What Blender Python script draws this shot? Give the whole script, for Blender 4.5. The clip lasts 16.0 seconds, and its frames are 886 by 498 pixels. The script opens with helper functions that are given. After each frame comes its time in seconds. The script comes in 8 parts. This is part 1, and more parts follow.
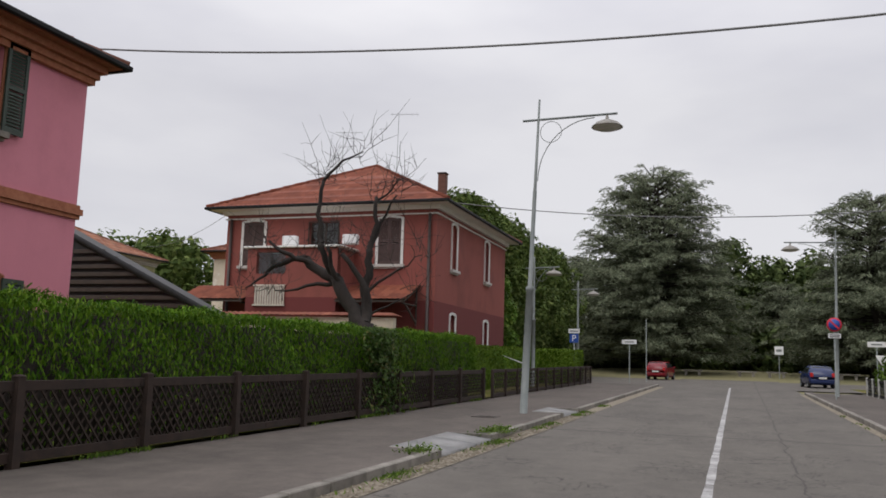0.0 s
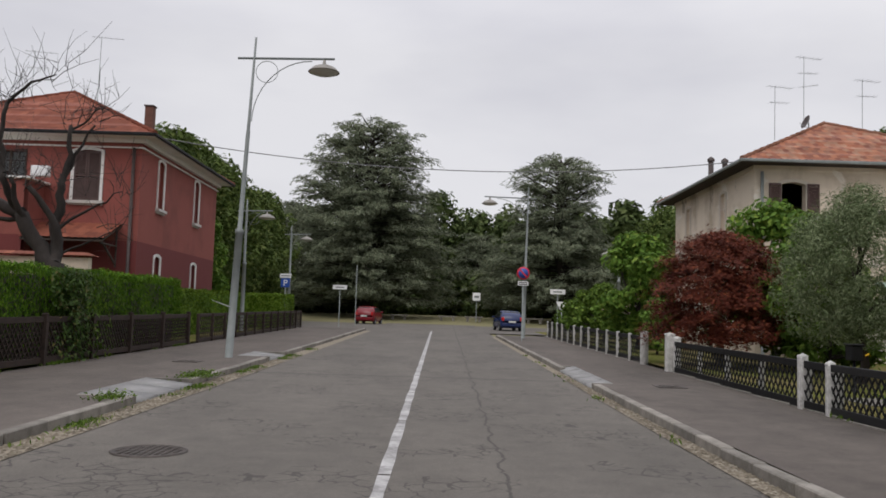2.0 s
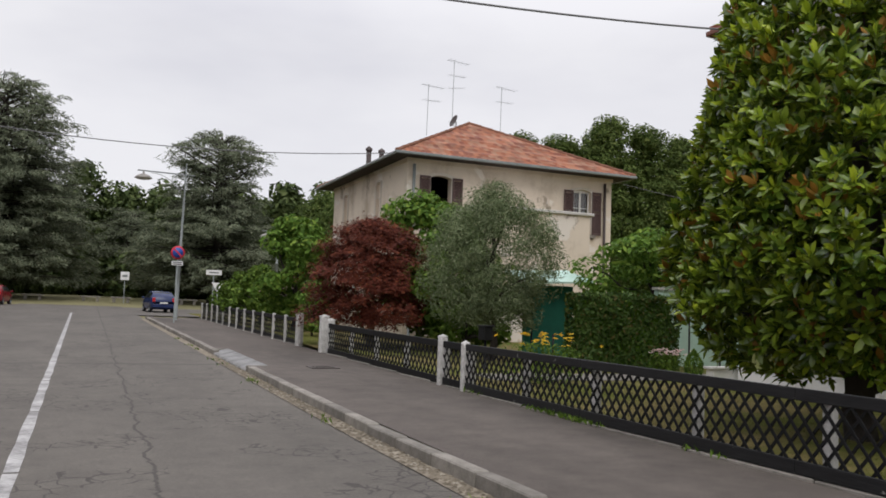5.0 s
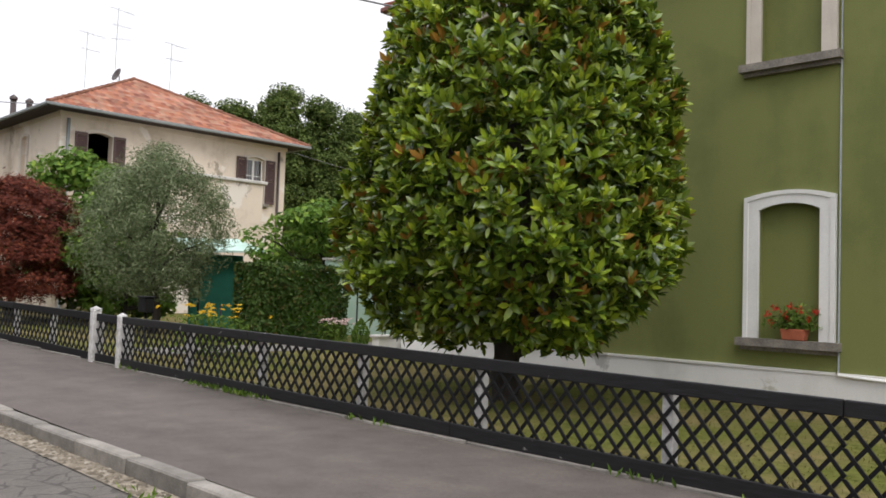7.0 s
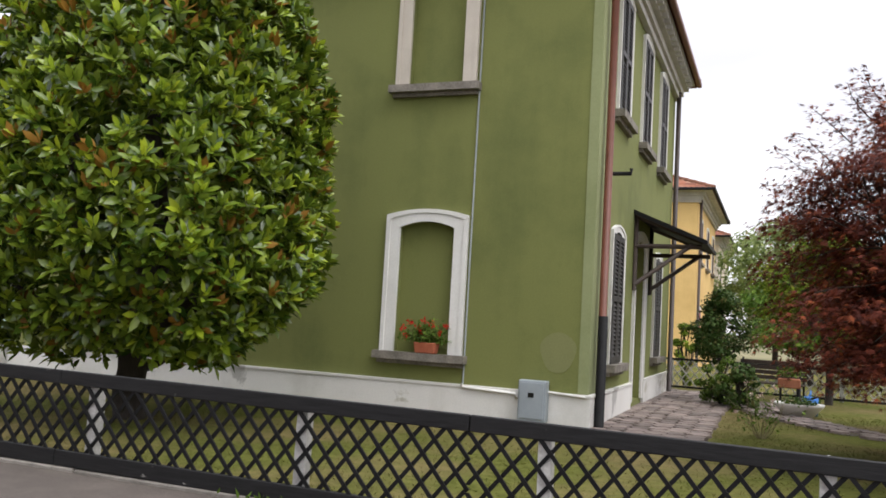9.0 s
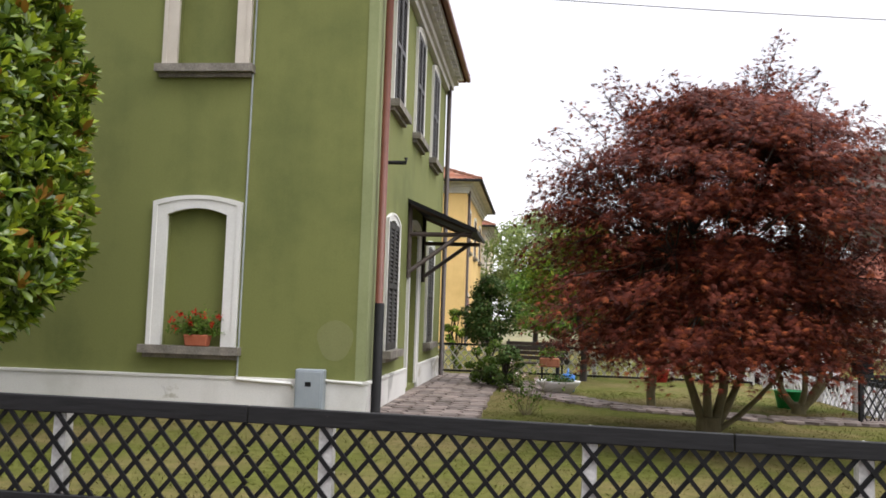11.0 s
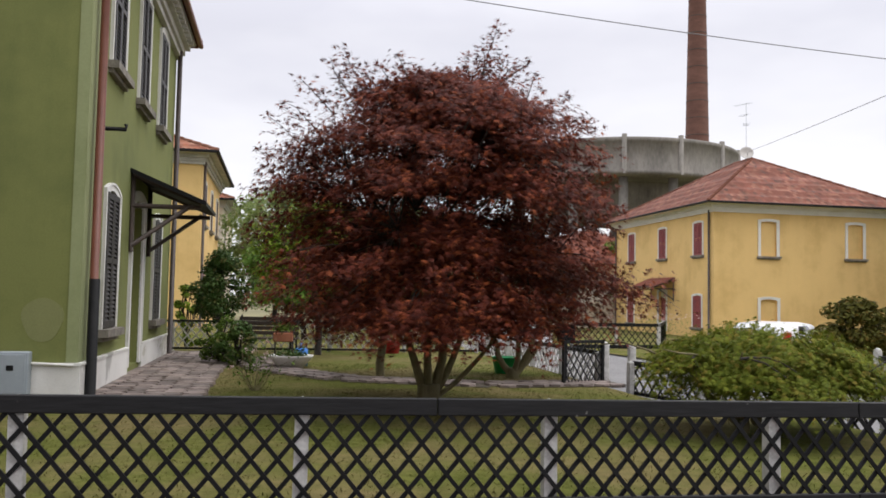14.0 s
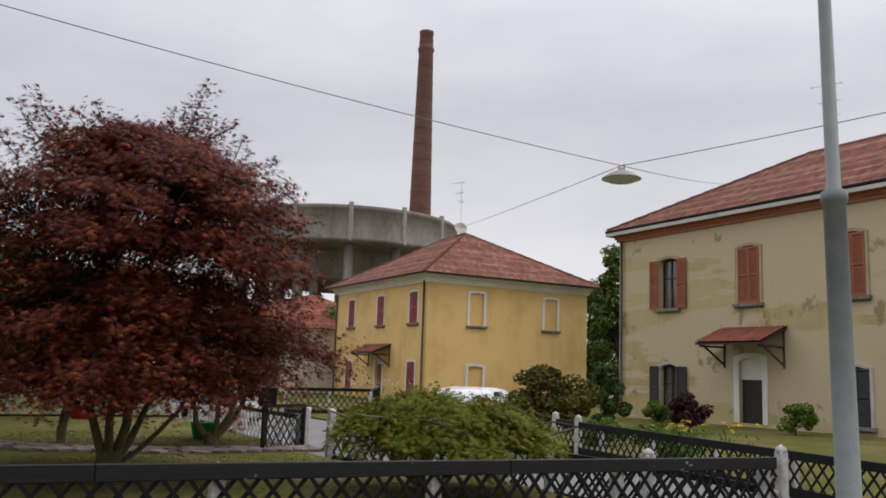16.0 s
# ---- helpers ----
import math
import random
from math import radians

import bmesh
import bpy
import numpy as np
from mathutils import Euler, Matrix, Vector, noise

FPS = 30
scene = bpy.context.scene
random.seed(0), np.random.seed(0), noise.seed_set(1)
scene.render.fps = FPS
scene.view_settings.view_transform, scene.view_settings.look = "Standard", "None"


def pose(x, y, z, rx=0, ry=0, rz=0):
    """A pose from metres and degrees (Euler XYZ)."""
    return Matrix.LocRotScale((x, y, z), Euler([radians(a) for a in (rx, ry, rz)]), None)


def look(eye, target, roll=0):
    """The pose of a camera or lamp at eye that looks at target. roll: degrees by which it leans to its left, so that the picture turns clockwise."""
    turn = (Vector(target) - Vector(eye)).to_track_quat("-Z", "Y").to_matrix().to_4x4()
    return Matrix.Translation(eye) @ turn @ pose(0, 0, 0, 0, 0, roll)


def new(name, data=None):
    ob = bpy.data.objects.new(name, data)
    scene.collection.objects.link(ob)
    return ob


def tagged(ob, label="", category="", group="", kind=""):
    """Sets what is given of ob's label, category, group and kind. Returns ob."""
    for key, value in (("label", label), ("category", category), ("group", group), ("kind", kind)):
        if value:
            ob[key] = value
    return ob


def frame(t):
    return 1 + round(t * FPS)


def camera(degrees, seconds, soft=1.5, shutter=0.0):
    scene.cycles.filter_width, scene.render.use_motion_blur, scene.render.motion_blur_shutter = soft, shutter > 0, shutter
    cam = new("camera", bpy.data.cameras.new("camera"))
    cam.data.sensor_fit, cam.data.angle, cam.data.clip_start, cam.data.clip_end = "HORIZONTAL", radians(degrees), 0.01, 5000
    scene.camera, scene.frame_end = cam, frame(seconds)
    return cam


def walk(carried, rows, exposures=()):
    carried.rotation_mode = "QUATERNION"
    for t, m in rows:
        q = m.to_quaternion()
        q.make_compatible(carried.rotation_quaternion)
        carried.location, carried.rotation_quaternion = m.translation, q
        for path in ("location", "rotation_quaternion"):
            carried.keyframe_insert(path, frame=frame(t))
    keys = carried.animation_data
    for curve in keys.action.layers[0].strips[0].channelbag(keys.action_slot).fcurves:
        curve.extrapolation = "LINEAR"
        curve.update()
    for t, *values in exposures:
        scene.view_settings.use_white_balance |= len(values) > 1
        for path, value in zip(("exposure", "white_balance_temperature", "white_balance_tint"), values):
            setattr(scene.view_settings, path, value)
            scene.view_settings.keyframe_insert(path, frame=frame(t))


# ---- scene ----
cam = camera(55.11, 16.0, soft=1.7)
PATH = [
    (0.0, pose(-0.327, -0.301, 1.552, 97.86, -1.70, 18.86)),
    (0.5, pose(-0.284, -0.339, 1.513, 96.79, -1.56, 8.81)),
    (1.0, pose(-0.265, -0.358, 1.530, 95.96, -1.44, 2.06)),
    (1.5, pose(-0.225, -0.326, 1.534, 95.49, -1.60, -0.22)),
    (2.0, pose(-0.207, -0.295, 1.525, 94.76, -1.69, -0.26)),
    (2.5, pose(-0.248, -0.214, 1.533, 94.50, -1.55, 0.86)),
    (3.0, pose(-0.227, -0.172, 1.528, 94.04, -1.07, 0.29)),
    (3.5, pose(-0.236, -0.119, 1.529, 93.82, -1.13, -2.75)),
    (4.0, pose(-0.224, -0.185, 1.529, 93.90, -1.63, -8.60)),
    (4.5, pose(-0.230, -0.338, 1.536, 94.13, -1.83, -16.25)),
    (7.0, pose(-0.028, -0.120, 1.558, 92.92, -1.85, -44.90)),
    (7.5, pose(0.062, -0.057, 1.538, 92.69, -1.64, -51.06)),
    (8.0, pose(0.203, -0.028, 1.568, 94.15, -1.61, -56.62)),
    (8.5, pose(0.296, -0.002, 1.574, 94.46, -2.52, -62.34)),
    (9.0, pose(0.340, 0.070, 1.586, 94.58, -3.28, -68.54)),
    (9.5, pose(0.366, 0.120, 1.600, 94.84, -2.94, -74.10)),
    (10.0, pose(0.352, 0.138, 1.582, 94.88, -2.14, -78.73)),
    (12.5, pose(0.426, 0.069, 1.549, 93.74, -2.03, -88.03)),
    (13.0, pose(0.425, 0.041, 1.551, 93.38, -1.44, -91.06)),
    (13.5, pose(0.344, 0.013, 1.547, 93.28, -0.97, -95.72)),
    (14.0, pose(0.331, -0.062, 1.552, 93.34, -1.08, -100.86)),
    (14.5, pose(0.288, -0.140, 1.558, 94.05, -1.50, -105.86)),
    (15.0, pose(0.219, -0.193, 1.572, 95.71, -1.65, -110.35)),
    (15.5, pose(0.177, -0.261, 1.563, 97.34, -1.77, -114.42)),
    (16.0, pose(0.081, -0.322, 1.543, 98.15, -1.90, -119.26)),
]
EXPOSURES = [(0.0, 0.0), (4.0, 0.0), (5.5, 0.3), (7.0, 0.68), (9.0, 0.85), (10.0, 0.95), (11.3, 1.0), (12.5, 0.97), (13.5, 0.66), (14.3, 0.45), (15.0, 0.25), (16.0, 0.06)]
walk(cam, PATH, EXPOSURES)


# world: a bright, even overcast with a little blue sky behind it
world = bpy.data.worlds.new("overcast")
scene.world = world
world.use_nodes = True
wn, wl = world.node_tree.nodes, world.node_tree.links
wn.clear()
w_out = wn.new("ShaderNodeOutputWorld")
w_sky = wn.new("ShaderNodeTexSky")
w_sky.sky_type, w_sky.sun_disc = "NISHITA", False
w_sky.sun_elevation, w_sky.sun_rotation = radians(52), radians(200)
w_bsky = wn.new("ShaderNodeBackground")
w_bsky.inputs[1].default_value = 0.1
w_cloud = wn.new("ShaderNodeBackground")
w_cloud.inputs[1].default_value = 1.0
w_co = wn.new("ShaderNodeTexCoord")
w_map = wn.new("ShaderNodeMapping")
w_map.inputs["Scale"].default_value = (1.0, 1.0, 3.0)
w_noise = wn.new("ShaderNodeTexNoise")
w_noise.inputs["Scale"].default_value, w_noise.inputs["Detail"].default_value = 1.6, 5
w_ramp = wn.new("ShaderNodeValToRGB")
w_ramp.color_ramp.elements[0].position, w_ramp.color_ramp.elements[0].color = 0.34, (0.575, 0.57, 0.63, 1)
w_ramp.color_ramp.elements[1].position, w_ramp.color_ramp.elements[1].color = 0.66, (0.79, 0.78, 0.81, 1)
w_mix = wn.new("ShaderNodeMixShader")
w_mix.inputs[0].default_value = 0.93
wl.new(w_co.outputs["Generated"], w_map.inputs[0])
wl.new(w_map.outputs[0], w_noise.inputs["Vector"])
wl.new(w_noise.outputs["Fac"], w_ramp.inputs[0])
# an overcast sky is brighter overhead than at the horizon
w_sep = wn.new("ShaderNodeSeparateXYZ")
wl.new(w_co.outputs["Generated"], w_sep.inputs[0])
w_up = wn.new("ShaderNodeMapRange")
w_up.inputs[1].default_value, w_up.inputs[2].default_value, w_up.inputs[3].default_value, w_up.inputs[4].default_value = 0.3, 1.0, 1.0, 2.25
wl.new(w_sep.outputs[2], w_up.inputs[0])
wl.new(w_up.outputs[0], w_cloud.inputs[1])
wl.new(w_ramp.outputs[0], w_cloud.inputs[0])
wl.new(w_sky.outputs[0], w_bsky.inputs[0])
wl.new(w_bsky.outputs[0], w_mix.inputs[1])
wl.new(w_cloud.outputs[0], w_mix.inputs[2])
wl.new(w_mix.outputs[0], w_out.inputs[0])
sun = new("sun", bpy.data.lights.new("sun", "SUN"))
sun.data.energy, sun.data.angle, sun.data.color = 0.9, radians(40), (1.0, 0.97, 0.92)
sun.matrix_world = look((-12, -30, 45), (0, 0, 0))


# ---- materials ----
def ramp_node(nt, fac, stops):
    r = nt.nodes.new("ShaderNodeValToRGB")
    while len(r.color_ramp.elements) < len(stops):
        r.color_ramp.elements.new(0.5)
    for e, (p, c) in zip(r.color_ramp.elements, stops):
        e.position, e.color = p, (*c, 1)
    nt.links.new(fac, r.inputs[0])
    return r.outputs[0]


def noise_node(nt, scale, detail=4, rough=0.6, coord="Object", stretch=(1, 1, 1), distortion=0.0):
    co = nt.nodes.new("ShaderNodeTexCoord")
    mp = nt.nodes.new("ShaderNodeMapping")
    mp.inputs["Scale"].default_value = stretch
    n = nt.nodes.new("ShaderNodeTexNoise")
    n.inputs["Scale"].default_value, n.inputs["Detail"].default_value = scale, detail
    n.inputs["Roughness"].default_value, n.inputs["Distortion"].default_value = rough, distortion
    nt.links.new(co.outputs[coord], mp.inputs[0])
    nt.links.new(mp.outputs[0], n.inputs["Vector"])
    return n.outputs["Fac"]


def mix_node(nt, fac, a, b, mode="MIX"):
    m = nt.nodes.new("ShaderNodeMix")
    m.data_type, m.blend_type = "RGBA", mode
    for sock, v in ((m.inputs[0], fac), (m.inputs[6], a), (m.inputs[7], b)):
        if isinstance(v, (int, float)):
            sock.default_value = v
        elif isinstance(v, tuple):
            sock.default_value = (*v, 1)
        else:
            nt.links.new(v, sock)
    return m.outputs[2]


def math_node(nt, op, a, b=0.0):
    m = nt.nodes.new("ShaderNodeMath")
    m.operation = op
    for sock, v in ((m.inputs[0], a), (m.inputs[1], b)):
        if isinstance(v, (int, float)):
            sock.default_value = v
        else:
            nt.links.new(v, sock)
    return m.outputs[0]


def fresh(name, rough=0.8, metal=0.0):
    m = bpy.data.materials.new(name)
    m.use_nodes = True
    b = m.node_tree.nodes["Principled BSDF"]
    b.inputs["Roughness"].default_value, b.inputs["Metallic"].default_value = rough, metal
    return m, m.node_tree, b


def bump(nt, b, height, strength, dist=0.01):
    n = nt.nodes.new("ShaderNodeBump")
    n.inputs["Strength"].default_value, n.inputs["Distance"].default_value = strength, dist
    nt.links.new(height, n.inputs["Height"])
    nt.links.new(n.outputs[0], b.inputs["Normal"])


def mottled(name, dark, light, scale=3.0, rough=0.8, metal=0.0, fine=60.0, bump_s=0.2, stretch=(1, 1, 1), per=0.0, spec=0.5):
    """Two-scale mottling between two colours, with fine relief; per: random shift between objects."""
    m, nt, b = fresh(name, rough, metal)
    b.inputs["Specular IOR Level"].default_value = spec
    big = noise_node(nt, scale, 5, 0.6, stretch=stretch)
    small = noise_node(nt, fine, 3, 0.7, stretch=stretch)
    f = math_node(nt, "ADD", math_node(nt, "MULTIPLY", big, 0.65), math_node(nt, "MULTIPLY", small, 0.35))
    col = ramp_node(nt, f, [(0.32, dark), (0.68, light)])
    if per:
        oi = nt.nodes.new("ShaderNodeObjectInfo")
        v = ramp_node(nt, oi.outputs["Random"], [(0.0, (1 - per,) * 3), (1.0, (1 + per * 0.4,) * 3)])
        col = mix_node(nt, 1.0, col, v, "MULTIPLY")
    nt.links.new(col, b.inputs["Base Color"])
    if bump_s:
        bump(nt, b, f, bump_s)
    return m


def leafy(name, dark, light, odd=None, odd_share=0.12, rough=0.5, trans=0.25, spec=0.08):
    """Leaves: each one its own shade, a few in an odd colour, light shining through a little."""
    m, nt, b = fresh(name, rough)
    b.inputs["Specular IOR Level"].default_value = spec
    geo = nt.nodes.new("ShaderNodeNewGeometry")
    rnd = geo.outputs["Random Per Island"]
    stops = [(0.0, dark), (0.85, light)]
    if odd:
        stops = [(0.0, dark), (1 - odd_share - 0.02, light), (1 - odd_share, odd)]
    col = ramp_node(nt, rnd, stops)
    patch = noise_node(nt, 0.9, 3)
    col = mix_node(nt, 0.55, col, ramp_node(nt, patch, [(0.3, (0.55, 0.55, 0.55)), (0.7, (1.25, 1.25, 1.25))]), "MULTIPLY")
    nt.links.new(col, b.inputs["Base Color"])
    tr = nt.nodes.new("ShaderNodeBsdfTranslucent")
    nt.links.new(col, tr.inputs[0])
    mx = nt.nodes.new("ShaderNodeMixShader")
    mx.inputs[0].default_value = trans
    out = nt.nodes["Material Output"]
    nt.links.new(b.outputs[0], mx.inputs[1])
    nt.links.new(tr.outputs[0], mx.inputs[2])
    nt.links.new(mx.outputs[0], out.inputs[0])
    return m


def stucco(name, base, dark, stain=0.35, low=None, split=None, peel=None, peel_lo=0.56, peel_stretch=(1, 1, 1.6), rough=0.9):
    """Painted render: cloudy fading, vertical streaks, grain; low: another paint under the height split; peel: bared patches."""
    m, nt, b = fresh(name, rough)
    cloud = noise_node(nt, 0.5, 6, 0.62)
    streak = noise_node(nt, 1.3, 4, 0.6, stretch=(1.6, 1.6, 0.18))
    grain = noise_node(nt, 45, 4, 0.7)
    f = math_node(nt, "ADD", math_node(nt, "MULTIPLY", cloud, 0.78), math_node(nt, "MULTIPLY", streak, 0.22))
    col = ramp_node(nt, f, [(0.36, dark), (0.5, base), (0.72, tuple(min(1, c * 1.08) for c in base))])
    if low:
        co = nt.nodes.new("ShaderNodeTexCoord")
        sp = nt.nodes.new("ShaderNodeSeparateXYZ")
        nt.links.new(co.outputs["Object"], sp.inputs[0])
        wob = math_node(nt, "ADD", sp.outputs[2], math_node(nt, "MULTIPLY", grain, 0.02))
        col = mix_node(nt, math_node(nt, "LESS_THAN", wob, split), col, low)
    if peel:
        pn = noise_node(nt, 0.42, 8, 0.62, stretch=peel_stretch, distortion=0.6)
        col = mix_node(nt, ramp_node(nt, pn, [(peel_lo, (0, 0, 0)), (peel_lo + 0.025, (1, 1, 1))]), col, peel)
        pn2 = noise_node(nt, 0.9, 8, 0.65, stretch=(1, 1, 0.7))
        col = mix_node(nt, ramp_node(nt, pn2, [(0.6, (0, 0, 0)), (0.64, (0.8, 0.8, 0.8))]), col, tuple(c * 0.62 for c in dark))
    col = mix_node(nt, stain, col, ramp_node(nt, grain, [(0.3, (0.72, 0.72, 0.72)), (0.7, (1.12, 1.12, 1.12))]), "MULTIPLY")
    nt.links.new(col, b.inputs["Base Color"])
    bump(nt, b, grain, 0.25, 0.008)
    return m


def tiles(name, cols):
    """Clay tiles: every tile has its own shade, with lichen and soot in clouds."""
    m, nt, b = fresh(name, 0.85)
    uv = nt.nodes.new("ShaderNodeUVMap")
    sc = nt.nodes.new("ShaderNodeVectorMath")
    sc.operation = "MULTIPLY"
    sc.inputs[1].default_value = (1 / 0.22, 1 / 0.35, 1)
    nt.links.new(uv.outputs[0], sc.inputs[0])
    fl = nt.nodes.new("ShaderNodeVectorMath")
    fl.operation = "FLOOR"
    nt.links.new(sc.outputs[0], fl.inputs[0])
    wnz = nt.nodes.new("ShaderNodeTexWhiteNoise")
    nt.links.new(fl.outputs[0], wnz.inputs["Vector"])
    col = ramp_node(nt, wnz.outputs["Value"], [(i / (len(cols) - 1), c) for i, c in enumerate(cols)])
    soot = noise_node(nt, 0.8, 6, 0.65)
    col = mix_node(nt, 0.8, col, ramp_node(nt, soot, [(0.35, (0.6, 0.56, 0.52)), (0.62, (1.05, 1.05, 1.05))]), "MULTIPLY")
    nt.links.new(col, b.inputs["Base Color"])
    bump(nt, b, noise_node(nt, 40), 0.2)
    return m


def asphalt(name, dark, light, cracks=False):
    m, nt, b = fresh(name, 0.88)
    big = noise_node(nt, 0.35, 6, 0.62, stretch=(1.4, 0.5, 1))
    mid = noise_node(nt, 2.5, 5, 0.6)
    grit = noise_node(nt, 140, 2, 0.8)
    f = math_node(nt, "ADD", math_node(nt, "MULTIPLY", big, 0.6), math_node(nt, "MULTIPLY", mid, 0.4))
    col = ramp_node(nt, f, [(0.35, dark), (0.65, light)])
    col = mix_node(nt, 0.7, col, ramp_node(nt, grit, [(0.3, (0.55, 0.55, 0.55)), (0.7, (1.35, 1.35, 1.35))]), "MULTIPLY")
    speck = noise_node(nt, 28, 4, 0.75)
    col = mix_node(nt, 0.7, col, ramp_node(nt, speck, [(0.3, (0.72, 0.72, 0.72)), (0.7, (1.22, 1.22, 1.22))]), "MULTIPLY")
    if cracks:
        co = nt.nodes.new("ShaderNodeTexCoord")
        sp = nt.nodes.new("ShaderNodeSeparateXYZ")
        nt.links.new(co.outputs["Object"], sp.inputs[0])
        x, y = sp.outputs[0], sp.outputs[1]
        # crazed net in worn patches
        vo = nt.nodes.new("ShaderNodeTexVoronoi")
        vo.feature = "DISTANCE_TO_EDGE"
        vo.inputs["Scale"].default_value = 4.2
        wv = nt.nodes.new("ShaderNodeVectorMath")
        wv.operation = "ADD"
        nz = nt.nodes.new("ShaderNodeTexNoise")
        nz.inputs["Scale"].default_value, nz.inputs["Detail"].default_value = 3.0, 5
        nt.links.new(co.outputs["Object"], nz.inputs["Vector"])
        ms = nt.nodes.new("ShaderNodeVectorMath")
        ms.operation = "MULTIPLY"
        ms.inputs[1].default_value = (0.3, 0.3, 0.0)
        nt.links.new(nz.outputs["Color"], ms.inputs[0])
        nt.links.new(co.outputs["Object"], wv.inputs[0])
        nt.links.new(ms.outputs[0], wv.inputs[1])
        nt.links.new(wv.outputs[0], vo.inputs["Vector"])
        net = math_node(nt, "LESS_THAN", vo.outputs["Distance"], 0.036)
        worn = math_node(nt, "GREATER_THAN", noise_node(nt, 0.5, 4), 0.53)
        net = math_node(nt, "MULTIPLY", math_node(nt, "MULTIPLY", net, worn), 0.75)
        # long seam beside the centre line, and seams across
        wob = math_node(nt, "MULTIPLY", math_node(nt, "SUBTRACT", noise_node(nt, 0.9, 6, 0.7, stretch=(0, 1, 0)), 0.5), 0.5)
        seam = math_node(nt, "ABSOLUTE", math_node(nt, "SUBTRACT", math_node(nt, "ADD", x, wob), math_node(nt, "ADD", 0.42, math_node(nt, "MULTIPLY", y, 0.008))))
        seam = math_node(nt, "LESS_THAN", seam, 0.017)
        wob2 = math_node(nt, "MULTIPLY", math_node(nt, "SUBTRACT", noise_node(nt, 0.8, 6, 0.7, stretch=(1, 0, 0)), 0.5), 1.1)
        cross = math_node(nt, "ABSOLUTE", math_node(nt, "SUBTRACT", math_node(nt, "ADD", y, wob2), 19.6))
        cross = math_node(nt, "LESS_THAN", cross, 0.09)
        mk = math_node(nt, "MAXIMUM", net, math_node(nt, "MAXIMUM", math_node(nt, "MULTIPLY", seam, 0.75), math_node(nt, "MULTIPLY", cross, 0.6)))
        col = mix_node(nt, mk, col, tuple(c * 0.38 for c in dark))
    nt.links.new(col, b.inputs["Base Color"])
    bump(nt, b, grit, 0.35, 0.006)
    return m


def chipped(name, dark, light, bare):
    """Painted boards: long grain, and small flecks where the paint has come off."""
    m, nt, b = fresh(name, 0.55)
    b.inputs["Specular IOR Level"].default_value = 0.3
    grain = noise_node(nt, 9, 5, 0.65, stretch=(6, 0.5, 6))
    col = ramp_node(nt, grain, [(0.3, dark), (0.7, light)])
    fleck = math_node(nt, "MULTIPLY", noise_node(nt, 16, 3, 0.6, stretch=(1, 0.6, 1)), noise_node(nt, 2.2, 2))
    col = mix_node(nt, ramp_node(nt, fleck, [(0.405, (0, 0, 0)), (0.43, (1, 1, 1))]), col, bare)
    nt.links.new(col, b.inputs["Base Color"])
    bump(nt, b, grain, 0.4, 0.006)
    return m


def turf(name):
    """Mown grass: green and straw in patches of a metre or so."""
    m, nt, b = fresh(name, 0.95)
    b.inputs["Specular IOR Level"].default_value = 0.05
    green = ramp_node(nt, noise_node(nt, 9, 3), [(0.3, (0.074, 0.086, 0.018)), (0.7, (0.142, 0.147, 0.038))])
    straw = ramp_node(nt, noise_node(nt, 7, 3), [(0.3, (0.140, 0.114, 0.049)), (0.7, (0.225, 0.178, 0.082))])
    dry = ramp_node(nt, noise_node(nt, 0.55, 5, 0.65), [(0.42, (0, 0, 0)), (0.60, (0.85, 0.85, 0.85))])
    col = mix_node(nt, dry, green, straw)
    fine = noise_node(nt, 60, 3, 0.7)
    col = mix_node(nt, 0.5, col, ramp_node(nt, fine, [(0.3, (0.6, 0.6, 0.6)), (0.7, (1.3, 1.3, 1.3))]), "MULTIPLY")
    nt.links.new(col, b.inputs["Base Color"])
    bump(nt, b, fine, 0.8, 0.02)
    return m


def pane_glass(name):
    m, nt, b = fresh(name, 0.04)
    b.inputs["Base Color"].default_value = (0.8, 0.85, 0.85, 1)
    b.inputs["Transmission Weight"].default_value = 1.0
    b.inputs["IOR"].default_value = 1.45
    return m


def glow(name, col, strength):
    m, nt, b = fresh(name, 0.4)
    b.inputs["Base Color"].default_value = (*col, 1)
    if strength:
        b.inputs["Emission Color"].default_value, b.inputs["Emission Strength"].default_value = (*col, 1), strength
    return m


